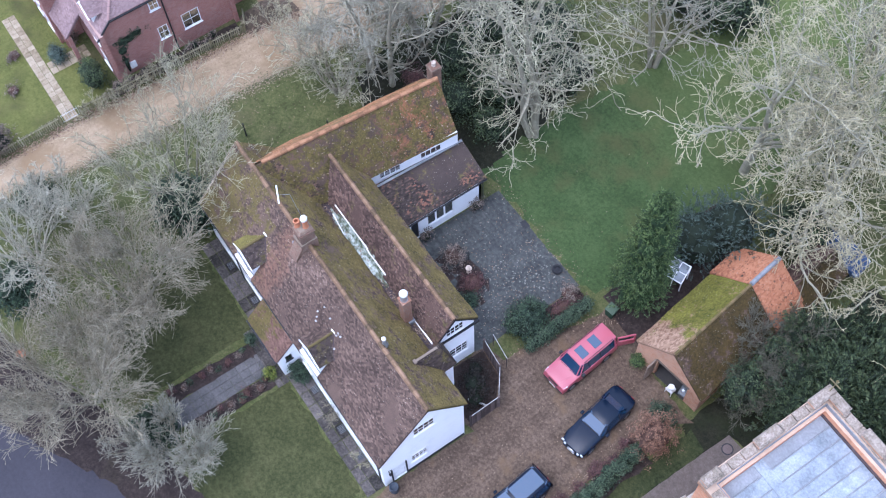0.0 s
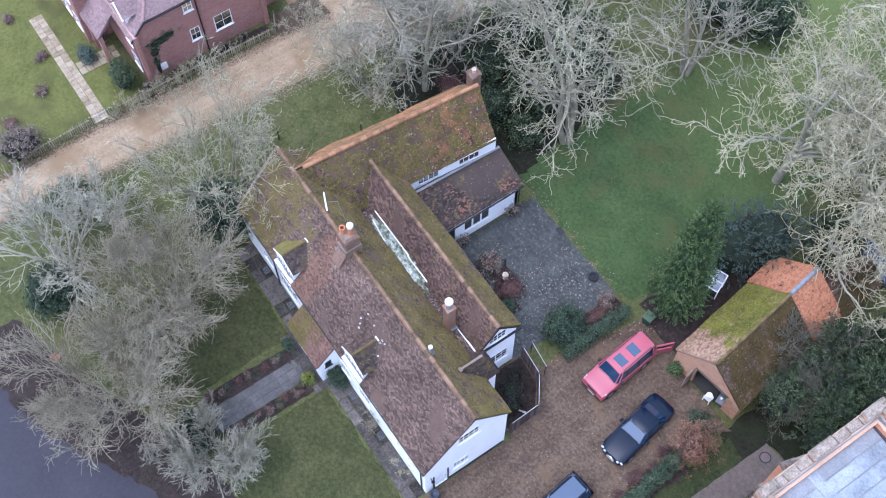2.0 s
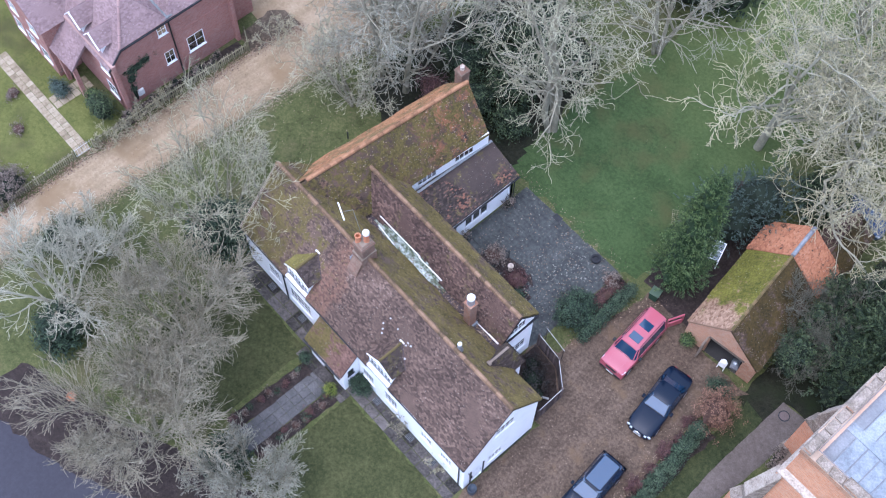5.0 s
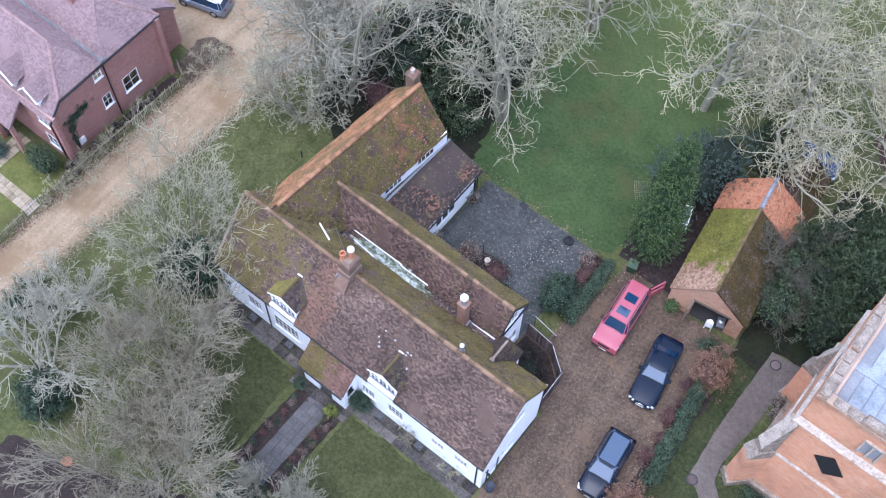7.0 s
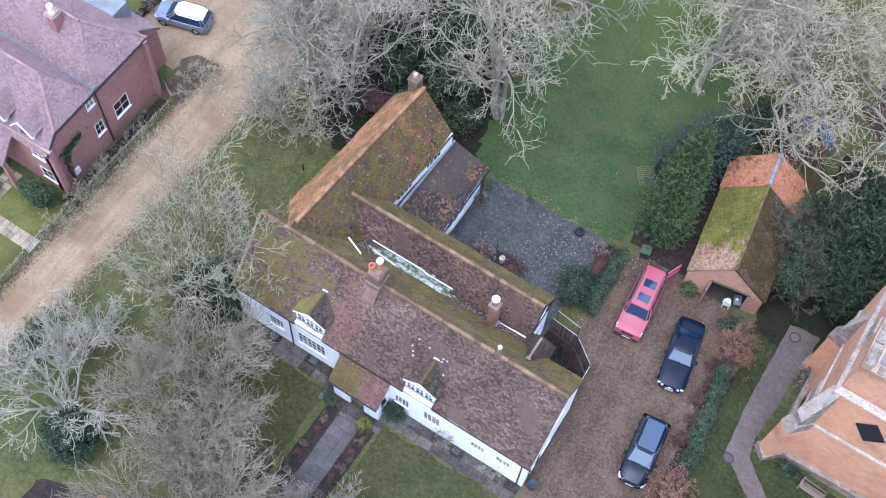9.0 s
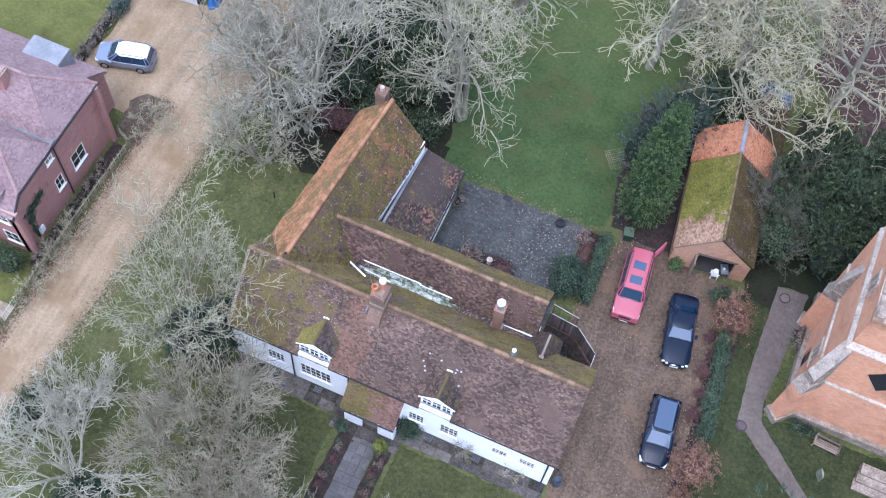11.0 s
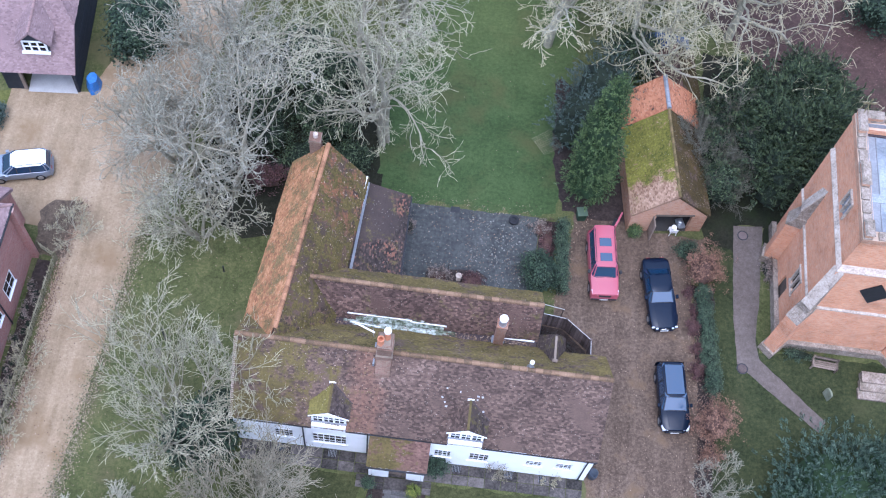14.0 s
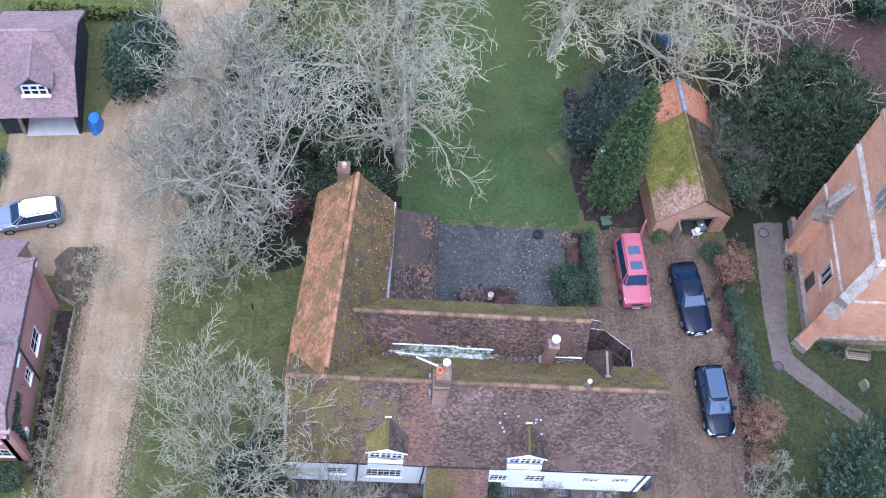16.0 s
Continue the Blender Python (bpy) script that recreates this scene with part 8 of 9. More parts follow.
bare_tree("broad bare tree with pale twigs behind the garage", 8.6, 33.5, 12.5, WIDE, 119, M_BARK_PALE, M_TWIG_PALE, trunk=0.34, rise=0.03, low=0.25, twig=0.022, thin=0.5, stray=1.1)
bare_tree("pale lichened tree further along the lawn edge", -3.0, 38.0, 14.0, BIGGER, 126, M_BARK_PALE, M_TWIG_PALE, trunk=0.28, rise=0.02, low=0.12, twig=0.023, thin=0.54, stray=1.2)
bare_tree("bare tree far across the lawn", -14.5, 31.5, 11, STEMS, 110, M_BARK_GREY, M_TWIG_GREY, stems=4, trunk=0.2, spread=0.4, twig=0.02)
bare_tree("bare tree at the wood's edge", -6.0, 44.0, 11, STEMS, 118, M_BARK_GREY, M_TWIG_GREY, stems=4, trunk=0.2, spread=0.4, twig=0.02)
bare_tree("grey twiggy shrub leaning on the garage roof", 6.9, 22.9, 4.0, SPRAY, 127, M_TWIG_DARK, M_TWIG_DARK, stems=6, trunk=0.05, spread=0.4, name="shrub", twig=0.013, stray=0.6, lean=(-0.1, 0))
bare_tree("bare shrub at the drive's edge", 7.6, 0.3, 2.6, SMALL, 111, M_BARK_GREY, M_TWIG_GREY, stems=7, trunk=0.035, spread=0.7, name="shrub", twig=0.009)
bare_tree("bare arching shrub at the fence corner", -32.9, 11.6, 2.2, SMALL, 112, M_BARK_PALE, M_TWIG_PALE, stems=7, trunk=0.03, spread=0.9, name="shrub", twig=0.009)

yr = random.Random(9)
YEW_LOBES = [(0, 0, 2.6, 3.4, 3.8, 2.8)]
for k in range(36):
    ya, yd = yr.uniform(0, 6.28), math.sqrt(yr.random()) * 4.0
    YEW_LOBES.append((yd * math.cos(ya) * 1.2, yd * math.sin(ya) * 1.3, 4.8 - 0.16 * yd * yd + yr.uniform(-0.8, 0.9), yr.uniform(0.8, 1.5), yr.uniform(0.8, 1.5), yr.uniform(0.9, 1.7)))
bush("conifer", "dense green columnar conifer beside the drive", "conifer", -0.9, 19.2, [(-0.2, 0, 2.0, 1.55, 1.6, 2.2), (-0.2, 0.1, 4.8, 1.4, 1.45, 2.6), (-0.2, 0.15, 7.8, 1.15, 1.2, 2.5), (-0.2, 0.2, 10.6, 0.7, 0.7, 2.1)], 52000, 0.06, M_CONIFER, 201, core=M_CORE_GREEN, shell=0.25, feather=0.2)
bush("yew_tree", "broad dark green yew beside the church path", "yew", 12.2, 24.6, YEW_LOBES, 120000, 0.1, M_YEW, 202, shell=0.5, feather=0.45)
bush("evergreen_shrub", "grey-blue evergreen behind the conifer", "shrub", -1.6, 24.3, [(0, 0, 2.0, 2.1, 2.1, 2.2), (0.8, 1.8, 2.6, 1.9, 1.9, 2.3), (-0.9, -1.2, 1.6, 1.4, 1.4, 1.6)], 20000, 0.065, M_BLUE, 203, shell=0.5, feather=0.3)
bush("laurel", "dark glossy laurel against the west gable", "shrub", -22.3, -0.9, [(0, 0, 1.7, 1.9, 1.9, 2.0), (0.9, 1.2, 2.0, 1.3, 1.3, 1.8)], 9000, 0.1, M_LAUREL, 204)
bush("laurel", "dark laurel under the roadside hazel", "shrub", -10.4, -9.6, [(0, 0, 1.0, 1.2, 1.2, 1.2)], 4000, 0.09, M_LAUREL, 205)
bush("laurel", "dark laurel by the lane", "shrub", -23.5, -12.3, [(0, 0, 1.3, 1.5, 1.5, 1.5)], 4500, 0.09, M_LAUREL, 206)
bush("rhododendron", "big rounded rhododendron beside the cart barn", "shrub", -31.9, 27.3, [(0, 0, 1.8, 2.0, 2.2, 1.9), (-0.6, -1.6, 1.3, 1.3, 1.2, 1.4)], 11000, 0.12, M_LAUREL, 207)
bush("yew_bush", "spreading soft green yew bush in the churchyard", "yew", 14.6, 0.4, [(0, 0, 1.6, 3.4, 3.0, 2.2), (-2.5, -1.5, 1.2, 2.0, 2.0, 1.6), (2.6, 1.0, 1.6, 2.4, 2.2, 2.0)], 48000, 0.09, leaf("soft_yew_green", (0.018, 0.036, 0.022), (0.055, 0.092, 0.056), (0.13, 0.175, 0.115)), 208, core=M_CORE_GREEN, shell=0.5, feather=0.3)
bush("evergreen_shrub", "rounded dark shrub beside the patio", "shrub", -3.55, 12.4, [(0, 0, 0.8, 1.15, 1.1, 1.0), (-0.3, 1.0, 0.6, 0.8, 0.7, 0.75)], 4500, 0.07, M_LAUREL, 209)
for i, (x, y, r) in enumerate(((6.7, 14.1, 1.15), (7.35, 3.9, 1.15), (7.3, 1.9, 0.6))):
    bush("copper_beech", "bushy young beech holding brown leaves", "shrub", x, y, [(0, 0, r * 1.05, r * 0.9, r * 0.95, r * 1.2)], int(4200 * r * r) + 600, 0.05, M_COPPER, 220 + i, core=M_CORE_BROWN, shell=0.7, group="brown beeches along the drive")
hedge_lobes = [(0.06 * math.sin(k) - 0.125 * (0.4 * k - 3.2), -3.2 + 0.4 * k, 0.55, 0.42, 0.42, 0.62) for k in range(17)]
bush("hedge", "narrow clipped ivy-green hedge along the drive", "hedge", 7.15, 9.6, hedge_lobes, 11000, 0.06, M_IVY, 230, stem=False, shell=0.15)
hedge2 = [(0.25 - 0.02 * k, -2.4 + 0.4 * k, 0.55, 0.36, 0.4, 0.6) for k in range(12)]
bush("hedge", "narrow green hedge between patio and drive", "hedge", -2.4, 14.3, hedge2, 6500, 0.06, M_IVY, 231, stem=False, shell=0.15)
bush("evergreen_shrub", "low green shrub at the garage corner", "shrub", 5.9, 15.6, [(0, 0, 0.5, 0.8, 0.6, 0.6)], 2000, 0.06, M_IVY, 232, stem=False)
bush("box_ball", "small clipped box bush by the garage", "shrub", 2.3, 16.6, [(0, 0, 0.45, 0.4, 0.4, 0.5)], 1400, 0.045, M_CONIFER, 233, stem=False)
bush("box_ball", "rounded dark bush against the porch wall", "shrub", -8.8, -0.65, [(0, 0, 0.6, 0.65, 0.5, 0.7)], 2200, 0.055, M_LAUREL, 234, stem=False)
bush("potted_shrub", "yellow-green shrub before the porch", "shrub", -9.9, -2.15, [(0, 0, 0.35, 0.3, 0.3, 0.38)], 900, 0.05, M_GREENLEAF, 235, stem=False)
bush("potted_shrub", "dark small shrub before the porch", "shrub", -12.5, -2.0, [(0, 0, 0.35, 0.3, 0.3, 0.38)], 900, 0.05, M_LAUREL, 236, stem=False)
bush("shrub", "dry brown shrub in the patio bed", "shrub", -10.0, 11.5, [(0, 0, 0.45, 0.7, 0.6, 0.55)], 1300, 0.06, M_DRYLEAF, 237, core=M_CORE_BROWN, stem=False, shell=0.5)
bush("shrub", "red-brown heather in the patio bed", "shrub", -7.8, 11.5, [(0, 0, 0.22, 0.75, 0.7, 0.28)], 1700, 0.05, M_REDLEAF, 238, core=M_CORE_BROWN, stem=False, shell=0.4)
bush("shrub", "red-brown plants in the raised bed", "shrub", -3.3, 15.2, [(0, 0, 0.15, 0.4, 1.3, 0.22)], 1500, 0.05, M_REDLEAF, 239, core=M_CORE_BROWN, stem=False, shell=0.4)
bush("evergreen_shrub", "tall dark shrub by the brick house", "shrub", -35.7, -1.2, [(0, 0, 1.0, 0.7, 0.7, 1.2)], 2600, 0.07, M_YEW, 240)
bush("evergreen_shrub", "pale silver shrub by the porch path", "shrub", -39.4, -2.3, [(0, 0, 0.5, 0.8, 0.5, 0.5)], 1500, 0.06, M_BLUE, 241, stem=False)
bush("shrub", "silvery lavender bush on the yard edge", "shrub", -40.1, 19.2, [(0, 0, 0.5, 0.6, 0.9, 0.55)], 1600, 0.06, M_BLUE, 242, stem=False)
hedge3 = [(0.05 * math.sin(2 * k), -3.6 + 0.45 * k, 0.3, 0.35, 0.4, 0.42) for k in range(16)]
bush("hedge", "low mixed hedge along the yard edge", "hedge", -40.3, 16.6, hedge3, 4500, 0.06, M_DRYLEAF, 243, core=M_CORE, stem=False, shell=0.4)
hedge4 = [(-3.4 + 0.5 * k, 0, 0.7, 0.45, 0.4, 0.85) for k in range(15)]
bush("hedge", "clipped yellow-green hedge behind the cart barn", "hedge", -36.4, 31.3, hedge4, 7000, 0.06, M_GREENLEAF, 244, stem=False, shell=0.12)
bush("shrub", "red-leaved shrub at the wing's end", "shrub", -22.0, 17.0, [(0, 0, 0.9, 1.4, 0.9, 1.0)], 2600, 0.07, M_REDLEAF, 245, core=M_CORE_BROWN, shell=0.45)
bush("evergreen_shrub", "dark evergreen under the bare trees", "shrub", -18.5, 21.5, [(0, 0, 1.6, 1.8, 1.8, 1.8), (-1.2, 3.4, 1.5, 1.8, 1.8, 1.7)], 8000, 0.1, M_YEW, 246)
bush("evergreen_shrub", "dark evergreen behind the garage", "shrub", 1.6, 30.0, [(0, 0, 1.3, 1.8, 1.6, 1.5)], 5000, 0.1, M_YEW, 247)
bush("evergreen_shrub", "dark twiggy evergreen against the garage wall", "shrub", 7.6, 20.2, [(0, 0, 1.6, 1.2, 1.6, 1.8), (-0.2, 2.6, 1.6, 1.1, 1.5, 1.8)], 6000, 0.08, M_YEW, 248, shell=0.4)
hb = [(0.3 * math.sin(k * 1.7), -3.5 + 0.5 * k, 0.25, 0.25, 0.3, 0.35) for k in range(26)]
bush("hedge", "straggling plants under the brick house", "hedge", -34.45, 0.6, hb[4:22], 3500, 0.05, M_DRYLEAF, 249, core=M_CORE, stem=False, shell=0.5)

bush("shrub", "dark brown rounded beech bush beside the track", "shrub", -34.9, -9.4, [(0, 0, 0.9, 1.2, 1.5, 1.0)], 4200, 0.06, M_DRYLEAF, 250, core=M_CORE, shell=0.25)
bush("evergreen_shrub", "dark rounded evergreen dome beside the track", "shrub", -29.3, -8.6, [(0, 0, 0.8, 1.2, 1.5, 1.1)], 4200, 0.06, M_YEW, 251, shell=0.25)
bush("evergreen_shrub", "clipped green shrub by the brick porch", "shrub", -37.2, -1.0, [(0, 0, 0.5, 0.5, 0.5, 0.6)], 1300, 0.05, M_CONIFER, 252, stem=False)
bush("shrub", "dry bed plants along the brick front", "shrub", -42.0, -0.9, [(0, 0, 0.3, 2.2, 0.5, 0.4)], 2600, 0.06, M_DRYLEAF, 253, core=M_CORE, stem=False, shell=0.5)
for i, (x, y) in enumerate(((-33.6, -2.2), (-33.4, 0.2), (-33.5, 2.6))):
    bare_tree("pale twiggy shrub along the picket fence", x, y, 1.6, SMALL, 260 + i, M_BARK_PALE, M_TWIG_PALE, stems=6, trunk=0.02, spread=0.8, name="shrub", twig=0.008, stray=0.6)

# loose leaves
rng0 = np.random.default_rng(5)
def strew(n, x0, x1, y0, y1, z):
    return np.stack([rng0.uniform(x0, x1, n), rng0.uniform(y0, y1, n), np.full(n, z)], 1)
litter("patio_leaves", "pale fallen leaves on the patio", np.concatenate([strew(420, -12.3, -4.1, 9.3, 16.7, 0.04), strew(260, -8.5, -4.3, 10.5, 16.5, 0.04)]), 0.05, M_FALLEN, 301)
litter("patio_lichen", "pale lichen flakes and leaves on the slabs", np.concatenate([strew(260, -11.8, -4.2, 9.6, 16.6, 0.035), strew(260, -8.2, -4.3, 10.6, 16.4, 0.035)]), 0.085, leaf("pale_lichen", (0.075, 0.075, 0.064), (0.14, 0.138, 0.116), (0.25, 0.245, 0.205)), 309)
litter("drive_leaves", "brown fallen leaves on the drive", np.concatenate([strew(700, 0.2, 6.4, -4, 16.5, 0.025), strew(300, 5.2, 6.8, -2, 15, 0.025)]), 0.045, M_FALLEN, 302)
litter("lawn_leaves", "brown fallen leaves on the grass", np.concatenate([strew(900, -30, -20.6, -8, 14, 0.02), strew(45, -14, -2, 17, 32, 0.03)]), 0.045, M_FALLEN, 303)
f, k = rng0.uniform(0, 1, 420), rng0.uniform(0.03, 0.97, 420)
RP = np.array(EA)[None] * ((1 - f) * (1 - k))[:, None] + np.array(EB)[None] * (f * (1 - k))[:, None] + np.array(RB)[None] * (f * k)[:, None] + np.array(RA)[None] * ((1 - f) * k)[:, None]
RP = RP[RP[:, 1] > 6.2]
litter("roof_leaves", "pale fallen leaves caught on the wing roof", RP + (0.03, 0, 0.06), 0.06, M_FALLEN, 304)
f, k = rng0.uniform(0, 1, 500), rng0.uniform(0.3, 0.97, 500)
RP = np.stack([XW + 0.5 + f * 9, EAVE_S[0] + (RIDGE_Y - EAVE_S[0]) * k, EAVE_S[1] + (RIDGE_Z - EAVE_S[1]) * k + 0.07], 1)
litter("roof_leaves", "pale leaves and lichen on the front slope", RP, 0.05, M_FALLEN, 305)
litter("valley_leaves", "brown leaves filling the roof valley", np.concatenate([strew(700, -16.6, -4.2, 5.6, 6.1, 4.9)]), 0.06, M_FALLEN, 306)

# small things on the patio and yard
tp = thing("planter", "black round planter on the patio edge", "planter", (-5.55, 16.45, 0.03))
s = Shape()
s.lathe(0, 0, [(0.28, 0), (0.34, 0.1), (0.34, 0.22), (0.3, 0.25), (0.2, 0.22), (0.18, 0.1)], 18)
part("pot", s, M_TYRE, tp)
dr = thing("drain_cover", "grey metal drain cover at the lawn edge", "drain cover", (-9.4, 16.75, 0.02))
s = Shape()
s.box(-0.3, 0.3, -0.2, 0.2, 0, 0.05)
part("lid", s, M_BLACK, dr)
gbn = thing("green_bin", "green plastic garden bin with a pale lid", "bin", (-1.2, 17.35, 0.02), 12)
s = Shape()
s.solid([(-0.25, -0.25, 0), (0.25, -0.25, 0), (0.25, 0.25, 0), (-0.25, 0.25, 0)], [(-0.3, -0.3, 0.8), (0.3, -0.3, 0.8), (0.3, 0.3, 0.8), (-0.3, 0.3, 0.8)])
part("body", s, paint("green_plastic", (0.02, 0.06, 0.03), 0.6), gbn)
s = Shape()
s.box(-0.33, 0.33, -0.33, 0.33, 0.8, 0.86)
part("lid", s, paint("pale_green_plastic", (0.06, 0.09, 0.05), 0.6), gbn)
gh = thing("cold_frame", "small white-framed glass lean-to frame", "cold frame", (-0.75, 22.1, 0), 20)
for x in (-0.6, 0.0, 0.6):
    s = Shape()
    s.beam((x, -0.5, 1.0), (x, 0.5, 1.7), 0.06, 0.05)
    s.box(x - 0.03, x + 0.03, -0.53, -0.47, 0, 1.0)
    s.box(x - 0.03, x + 0.03, 0.47, 0.53, 0, 1.7)
    part("post", s, M_WOODWHITE, gh)
for y, z in ((-0.5, 1.0), (0.5, 1.7), (0, 1.35)):
    s = Shape()
    s.beam((-0.63, y, z), (0.63, y, z), 0.06, 0.06)
    part("rail", s, M_WOODWHITE, gh)
for x in (-0.3, 0.3):
    s = Shape()
    s.solid([(x - 0.27, -0.5, 1.0), (x + 0.27, -0.5, 1.0), (x + 0.27, 0.5, 1.7), (x - 0.27, 0.5, 1.7)], [(x - 0.27, -0.5, 1.01), (x + 0.27, -0.5, 1.01), (x + 0.27, 0.5, 1.71), (x - 0.27, 0.5, 1.71)])
    part("pane", s, M_LEAD_PALE, gh)
sg = thing("statuette", "small pale garden ornament in the patio bed", "ornament", (-8.7, 11.8, 0.03))
s = Shape()
s.lathe(0, 0, [(0.16, 0), (0.14, 0.1), (0.06, 0.15), (0.06, 0.4), (0.2, 0.5), (0.2, 0.56), (0.05, 0.58)], 12)
part("body", s, M_STONE, sg)

# ---- smaller plants ----
for i, (x, y, r) in enumerate(((6.25, 10.5, 0.5), (6.6, 7.6, 0.5), (5.95, 12.8, 0.35), (6.5, 9.0, 0.35), (6.3, 11.6, 0.3))):
    bush("shrub", "low red-brown twiggy shrub beneath the hedge", "shrub", x, y, [(0, 0, r * 0.7, r * 0.8, r, r * 0.8)], int(1500 * r) + 250, 0.05, M_REDLEAF, 400 + i, core=M_CORE_BROWN, stem=False, shell=0.6, group="red shrubs along the drive")
rnd = random.Random(31)
BED = [(x + rnd.uniform(-0.25, 0.25), -7.6 + k * 0.62 + rnd.uniform(-0.15, 0.15)) for x in (-12.15, -9.65) for k in range(9)]
for i, (x, y) in enumerate(BED):
    r = rnd.uniform(0.12, 0.3)
    m, words = ((M_REDLEAF, "small red-brown clump in a path-side bed"), (M_DRYLEAF, "small dead-stemmed clump in a path-side bed"), (M_IVY, "small grey-green clump in a path-side bed"))[i % 3]
    bush("bed_plant", words, "plant", x, y, [(0, 0, r * 0.7, r, r, r * 0.9)], 260, 0.04, m, 420 + i, core=M_CORE_BROWN, stem=False, shell=0.6, group="clumps in the path-side beds")
for i, (x, y, r) in enumerate(((-45.76, -5.55, 0.45), (-41.46, -4.9, 0.5), (-38.66, -6.22, 0.45), (-47.4, -6.8, 0.4), (-37.4, -9.2, 0.6))):
    bush("shrub", "small dead-looking clump in the mossy lawn", "shrub", x, y, [(0, 0, 0.2, r, r, 0.25)], 420, 0.05, M_DRYLEAF, 450 + i, core=M_CORE_BROWN, stem=False, shell=0.6, group="dead clumps in the lawn")
bush("ivy", "thin ivy patch climbing the red brick wall", "climber", -35.2, 1.9, [(0, 0, 3.4, 0.06, 0.75, 0.45), (0, -0.5, 2.6, 0.05, 0.35, 0.5), (0, 0.8, 3.6, 0.05, 0.5, 0.3), (0, -0.6, 1.2, 0.04, 0.15, 1.2)], 1500, 0.06, M_IVY, 460, stem=False, shell=0.6)
bush("evergreen_shrub", "pale yellow-green rounded shrub beside the track", "shrub", -23.2, 32.8, [(0, 0, 1.0, 1.5, 1.4, 1.2)], 4200, 0.07, leaf("pale_variegated_leaf", (0.12, 0.13, 0.04), (0.3, 0.3, 0.12), (0.5, 0.48, 0.24)), 461)
bush("evergreen_shrub", "dark evergreen at the lawn's far edge", "shrub", -16.6, 37.0, [(0, 0, 2.0, 2.8, 2.4, 2.4), (2.6, 1.5, 1.8, 2.0, 2.0, 2.0)], 8000, 0.12, M_YEW, 462)
bush("evergreen_shrub", "dark evergreen beyond the leaf-strewn ground", "shrub", 19.5, 36.8, [(0, 0, 1.8, 2.2, 2.0, 2.2)], 5000, 0.12, M_LAUREL, 463)
bush("evergreen_shrub", "dark undergrowth beneath the wing-side trees", "shrub", -23.2, 23.2, [(0, 0, 0.9, 1.8, 1.6, 1.1)], 3500, 0.09, M_YEW, 464, shell=0.5)
for i, (x, y, r) in enumerate(((-19.6, 18.6, 1.3), (-17.2, 25.6, 1.6), (-22.4, 20.2, 1.4), (-16.6, 19.3, 1.0), (-20.8, 27.4, 1.6), (-24.8, 27.2, 1.2))):
    bush("evergreen_shrub", "dark shaded undergrowth beneath the bare trees", "shrub", x, y, [(0, 0, r * 0.7, r * 1.2, r * 1.1, r * 0.9)], 2600, 0.08, M_YEW, 480 + i, shell=0.5, group="undergrowth beneath the trees")
for i, y in enumerate((10.9, 14.9)):
    bush("shrub", "small straggling shrub against the lean-to wall", "shrub", -12.2, y, [(0, 0, 0.4, 0.28, 0.4, 0.5)], 600, 0.05, M_DRYLEAF, 490 + i, core=M_CORE, stem=False, shell=0.7, group="shrubs against the lean-to")
bush("shrub", "low rough growth at the tower's foot", "shrub", 11.1, 15.2, [(0, 0, 0.3, 0.35, 0.9, 0.4)], 1200, 0.06, M_DRYLEAF, 465, core=M_CORE, stem=False, shell=0.6)
bush("shrub", "low rough growth along the tower's plinth", "shrub", 12.9, 9.5, [(0, 0, 0.2, 1.0, 0.3, 0.3)], 900, 0.06, M_IVY, 466, core=M_CORE, stem=False, shell=0.6)
bush("shrub", "brown bed plants beside the patio", "shrub", -3.75, 16.0, [(0, 0, 0.25, 0.5, 0.5, 0.35)], 900, 0.06, M_DRYLEAF, 467, core=M_CORE_BROWN, stem=False, shell=0.6)
bush("shrub", "dark fern clump in the patio bed", "shrub", -7.0, 10.6, [(0, 0, 0.3, 0.5, 0.5, 0.35)], 800, 0.06, M_LAUREL, 468, stem=False, shell=0.5)
bare_tree("bare climber trained on the white front wall", -5.3, -0.3, 1.7, SMALL, 470, M_BARK_GREY, M_TWIG_BROWN, stems=4, trunk=0.025, spread=0.35, name="shrub", twig=0.008, stray=0.6)
bare_tree("bare climber beside the front windows", -2.2, -0.35, 1.0, SMALL, 471, M_BARK_PALE, M_TWIG_PALE, stems=5, trunk=0.02, spread=0.6, name="shrub", twig=0.008, stray=0.6)
bare_tree("bare grey shrub against the garage wall", 7.7, 20.3, 2.8, SPRAY, 472, M_TWIG_DARK, M_TWIG_DARK, stems=5, trunk=0.05, spread=0.45, name="shrub", twig=0.009, stray=0.55)
litter("wood_leaves", "brown fallen leaves beyond the yew", strew(2600, 12, 30, 30, 44, 0.03), 0.07, M_REDLEAF, 307)
def fringe(n, pts, wide):
    """Places scattered along a line, thinning away from it."""
    q = np.array(pts, float)
    d = np.r_[0, np.cumsum(np.hypot(*np.diff(q, axis=0).T))]
    u = rng0.uniform(0, d[-1], n)
    return np.stack([np.interp(u, d, q[:, 0]) + rng0.normal(0, wide, n), np.interp(u, d, q[:, 1]) + rng0.normal(0, wide, n), np.full(n, 0.025)], 1)
EDGE = [(-30.8, -14), (-30.9, -10), (-30.1, -3), (-29.5, 5), (-29.2, 12), (-27.8, 18)]
litter("verge_grass", "dry grass tufts ragged along the track", fringe(3600, EDGE, 0.3), 0.06, leaf("dry_verge_grass", (0.05, 0.05, 0.018), (0.12, 0.115, 0.045), (0.24, 0.21, 0.1)), 310)
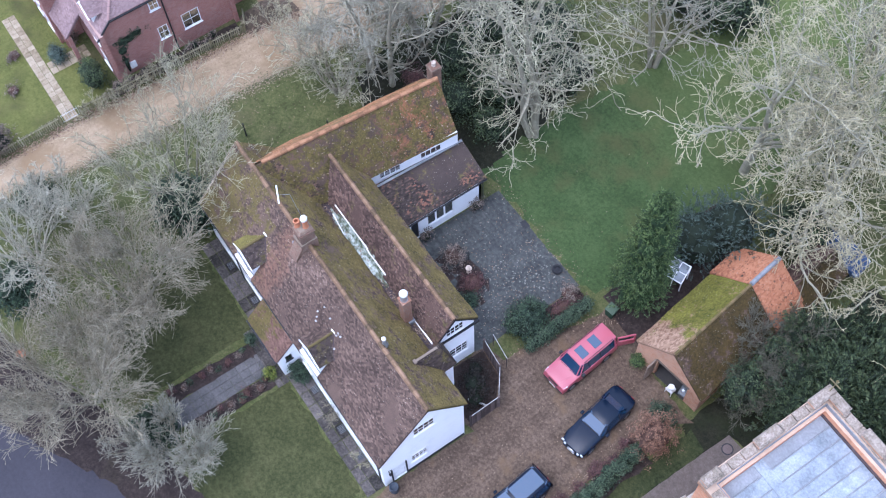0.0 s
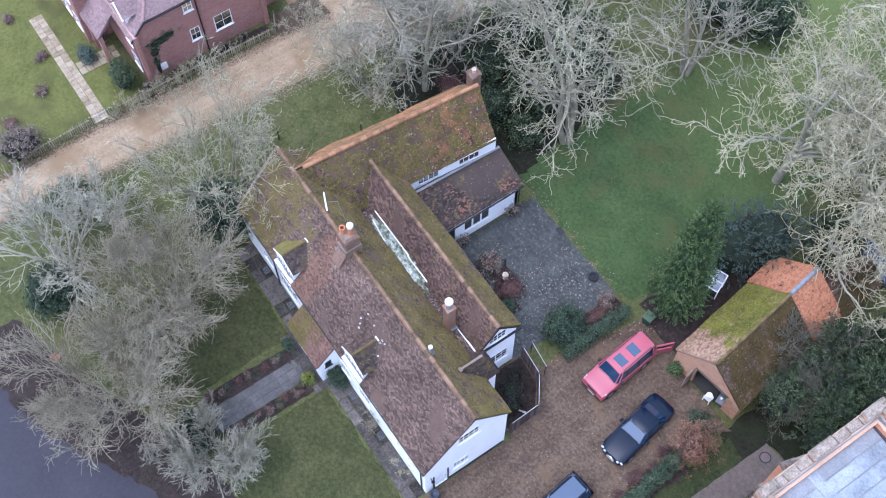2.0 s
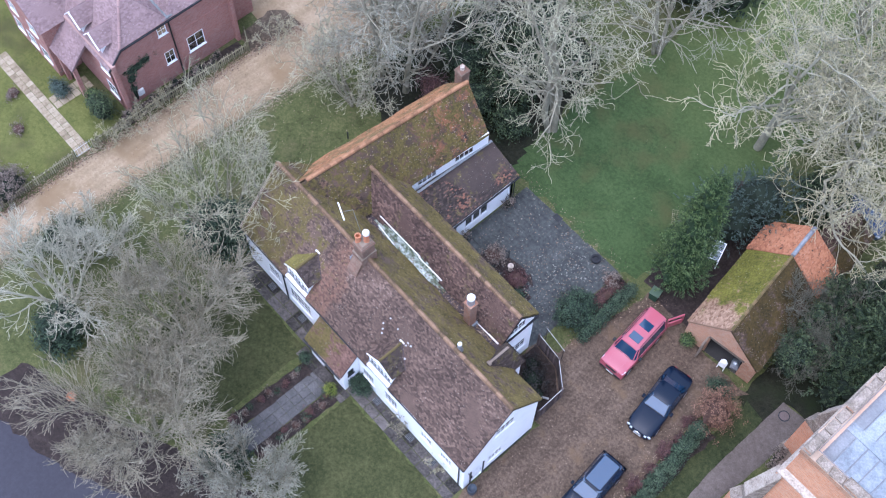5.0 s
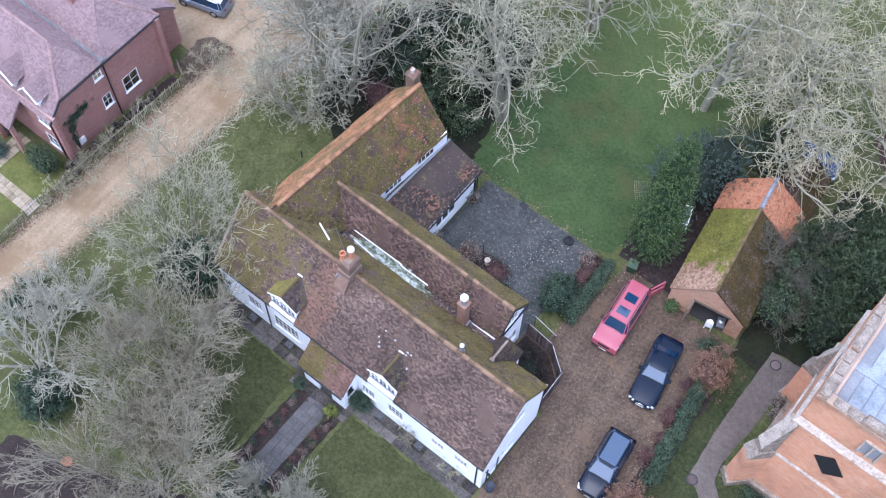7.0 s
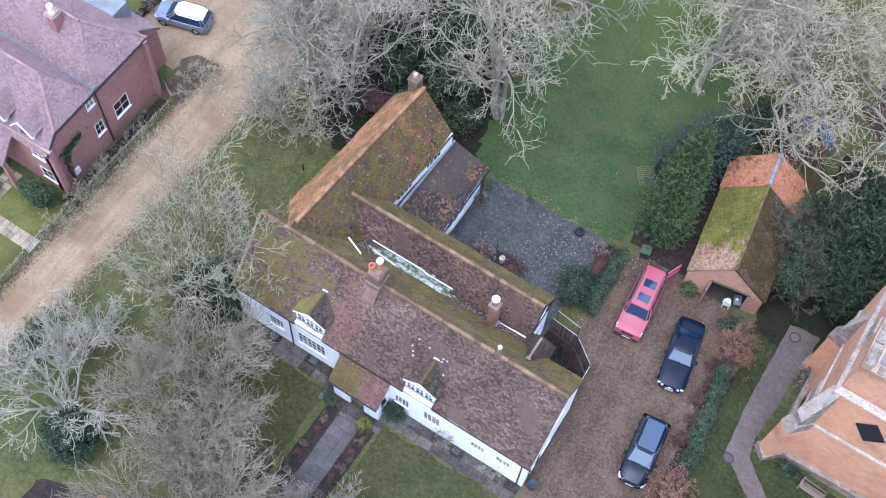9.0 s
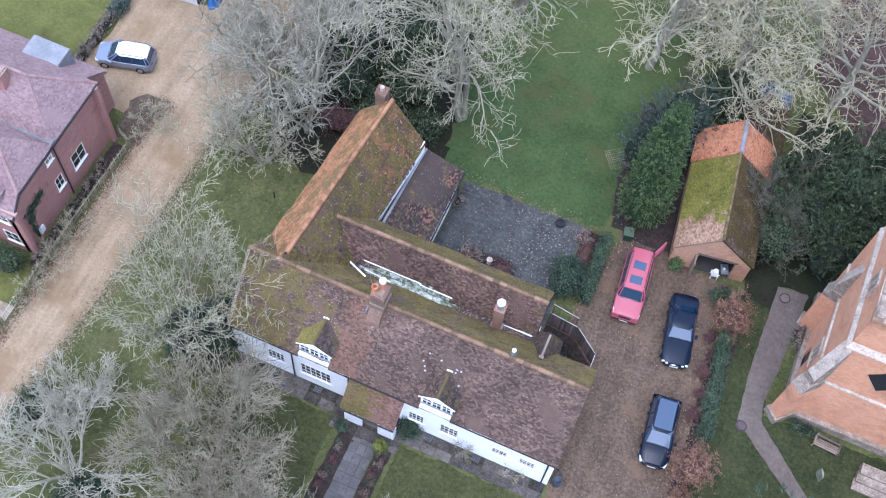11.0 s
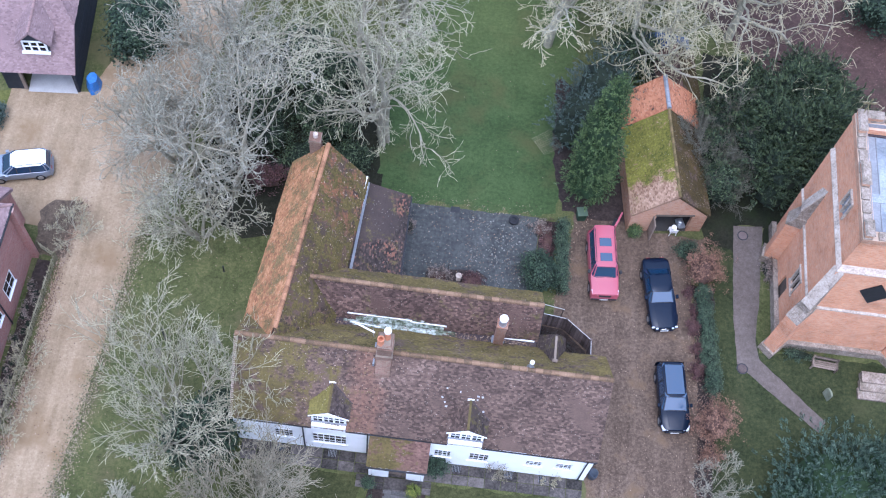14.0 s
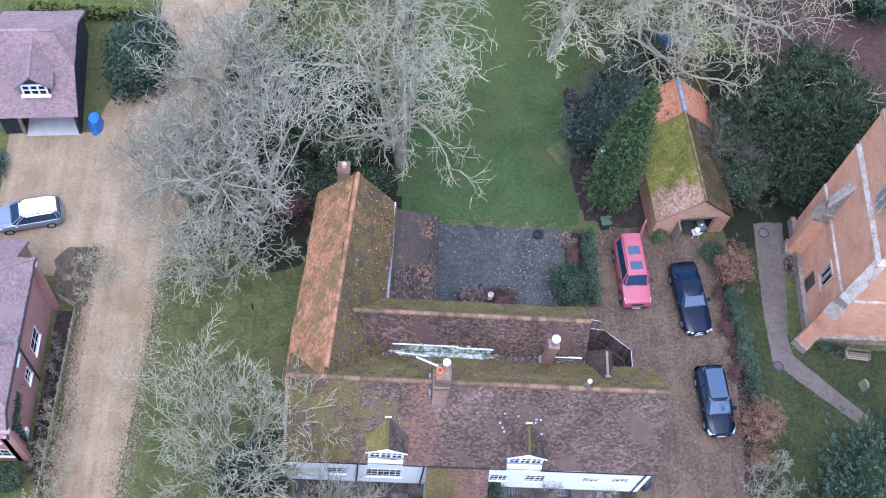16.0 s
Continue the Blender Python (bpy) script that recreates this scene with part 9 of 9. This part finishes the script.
litter("verge_gravel", "loose gravel strayed into the grass", fringe(4200, [(x + 0.25, y) for x, y in EDGE], 0.3), 0.05, leaf("strayed_gravel", (0.2, 0.15, 0.1), (0.33, 0.25, 0.17), (0.46, 0.37, 0.26)), 311)
litter("fence_grass", "dry grass and leaves under the picket fence", fringe(3800, [(-33.8, -12), (-33.75, -3), (-33.4, 3), (-33.45, 9.5), (-33.0, 14)], 0.22), 0.07, M_FALLEN, 312)
litter("drive_edge_leaves", "brown leaves drifted along the drive's edge", np.concatenate([fringe(1600, [(6.6, -6), (6.9, 2), (6.6, 9), (6.1, 14.5)], 0.35), fringe(200, [(-0.6, 18), (-2.0, 15), (-2.6, 10.5)], 0.25)]), 0.055, M_FALLEN, 313)
litter("lawn_edge_leaves", "dead leaves and moss at the lawn's edge", fringe(420, [(-14.0, 17.1), (-9, 17.0), (-4.2, 17.1)], 0.45), 0.04, M_FALLEN, 314)
litter("track_leaves", "scattered leaves along the gravel track", strew(700, -33.5, -29.5, -14, 16, 0.03), 0.045, M_FALLEN, 308)

# ---- small fixtures ----
for x, y in ((9.56, 17.55), (9.45, 8.15)):
    mh = thing("manhole_cover", "round dark iron cover set in the path", "manhole cover", (x, y, 0.02), group="covers in the church path")
    s = Shape()
    s.lathe(0, 0, [(0.36, 0), (0.36, 0.025), (0.3, 0.03), (0.3, 0.02)], 20)
    part("rim", s, M_BLACK, mh)
    s = Shape()
    s.lathe(0, 0, [(0.29, 0), (0.29, 0.022), (0.0, 0.024)], 20)
    part("lid", s, M_FENCE, mh)
wb = thing("water_butt", "blue-grey round water butt at the house corner", "water butt", (0.42, 0.15, 0.01))
s = Shape()
s.lathe(0, 0, [(0.24, 0), (0.29, 0.35), (0.27, 0.75), (0.28, 0.78), (0.24, 0.78), (0.22, 0.6)], 16)
part("barrel", s, M_BLUEGREY, wb, smooth=True)
for x, y, h, words in ((-23.34, 10.29, 0.8, "short dark post in the grass behind the wing"), (-25.96, 5.34, 1.5, "dark weathered post beside the bare tree")):
    p = thing("post", words, "post", (x, y, 0))
    s = Shape()
    s.tube([(0, 0, -0.1), (0.02, 0, h)], [0.055, 0.05], 8)
    part("shaft", s, M_BLACK, p)
nt = thing("netting", "faint square of pale netting on the lawn", "netting", (-3.74, 22.83, 0.03), 38)
for k in range(11):
    for a in (0, 1):
        s = Shape()
        u = -0.75 + 0.15 * k
        s.beam((-0.75, u, 0) if a else (u, -0.75, 0.012), (0.75, u, 0) if a else (u, 0.75, 0.012), 0.012, 0.01)
        part("cord", s, M_PICKET, nt)
pt = thing("flowerpot", "terracotta pot among the roadside shrubs", "pot", (-19.9, -14.2, 0))
s = Shape()
s.lathe(0, 0, [(0.2, 0), (0.27, 0.4), (0.31, 0.42), (0.31, 0.5), (0.26, 0.5), (0.24, 0.3)], 16)
part("pot", s, M_TERRA, pt)
bp = thing("post", "black slim post beside the patio shrubs", "post", (-9.4, 12.3, 0.02))
s = Shape()
s.tube([(0, 0, 0), (0, 0, 1.15)], [0.035, 0.03], 8)
part("shaft", s, M_BLACK, bp)
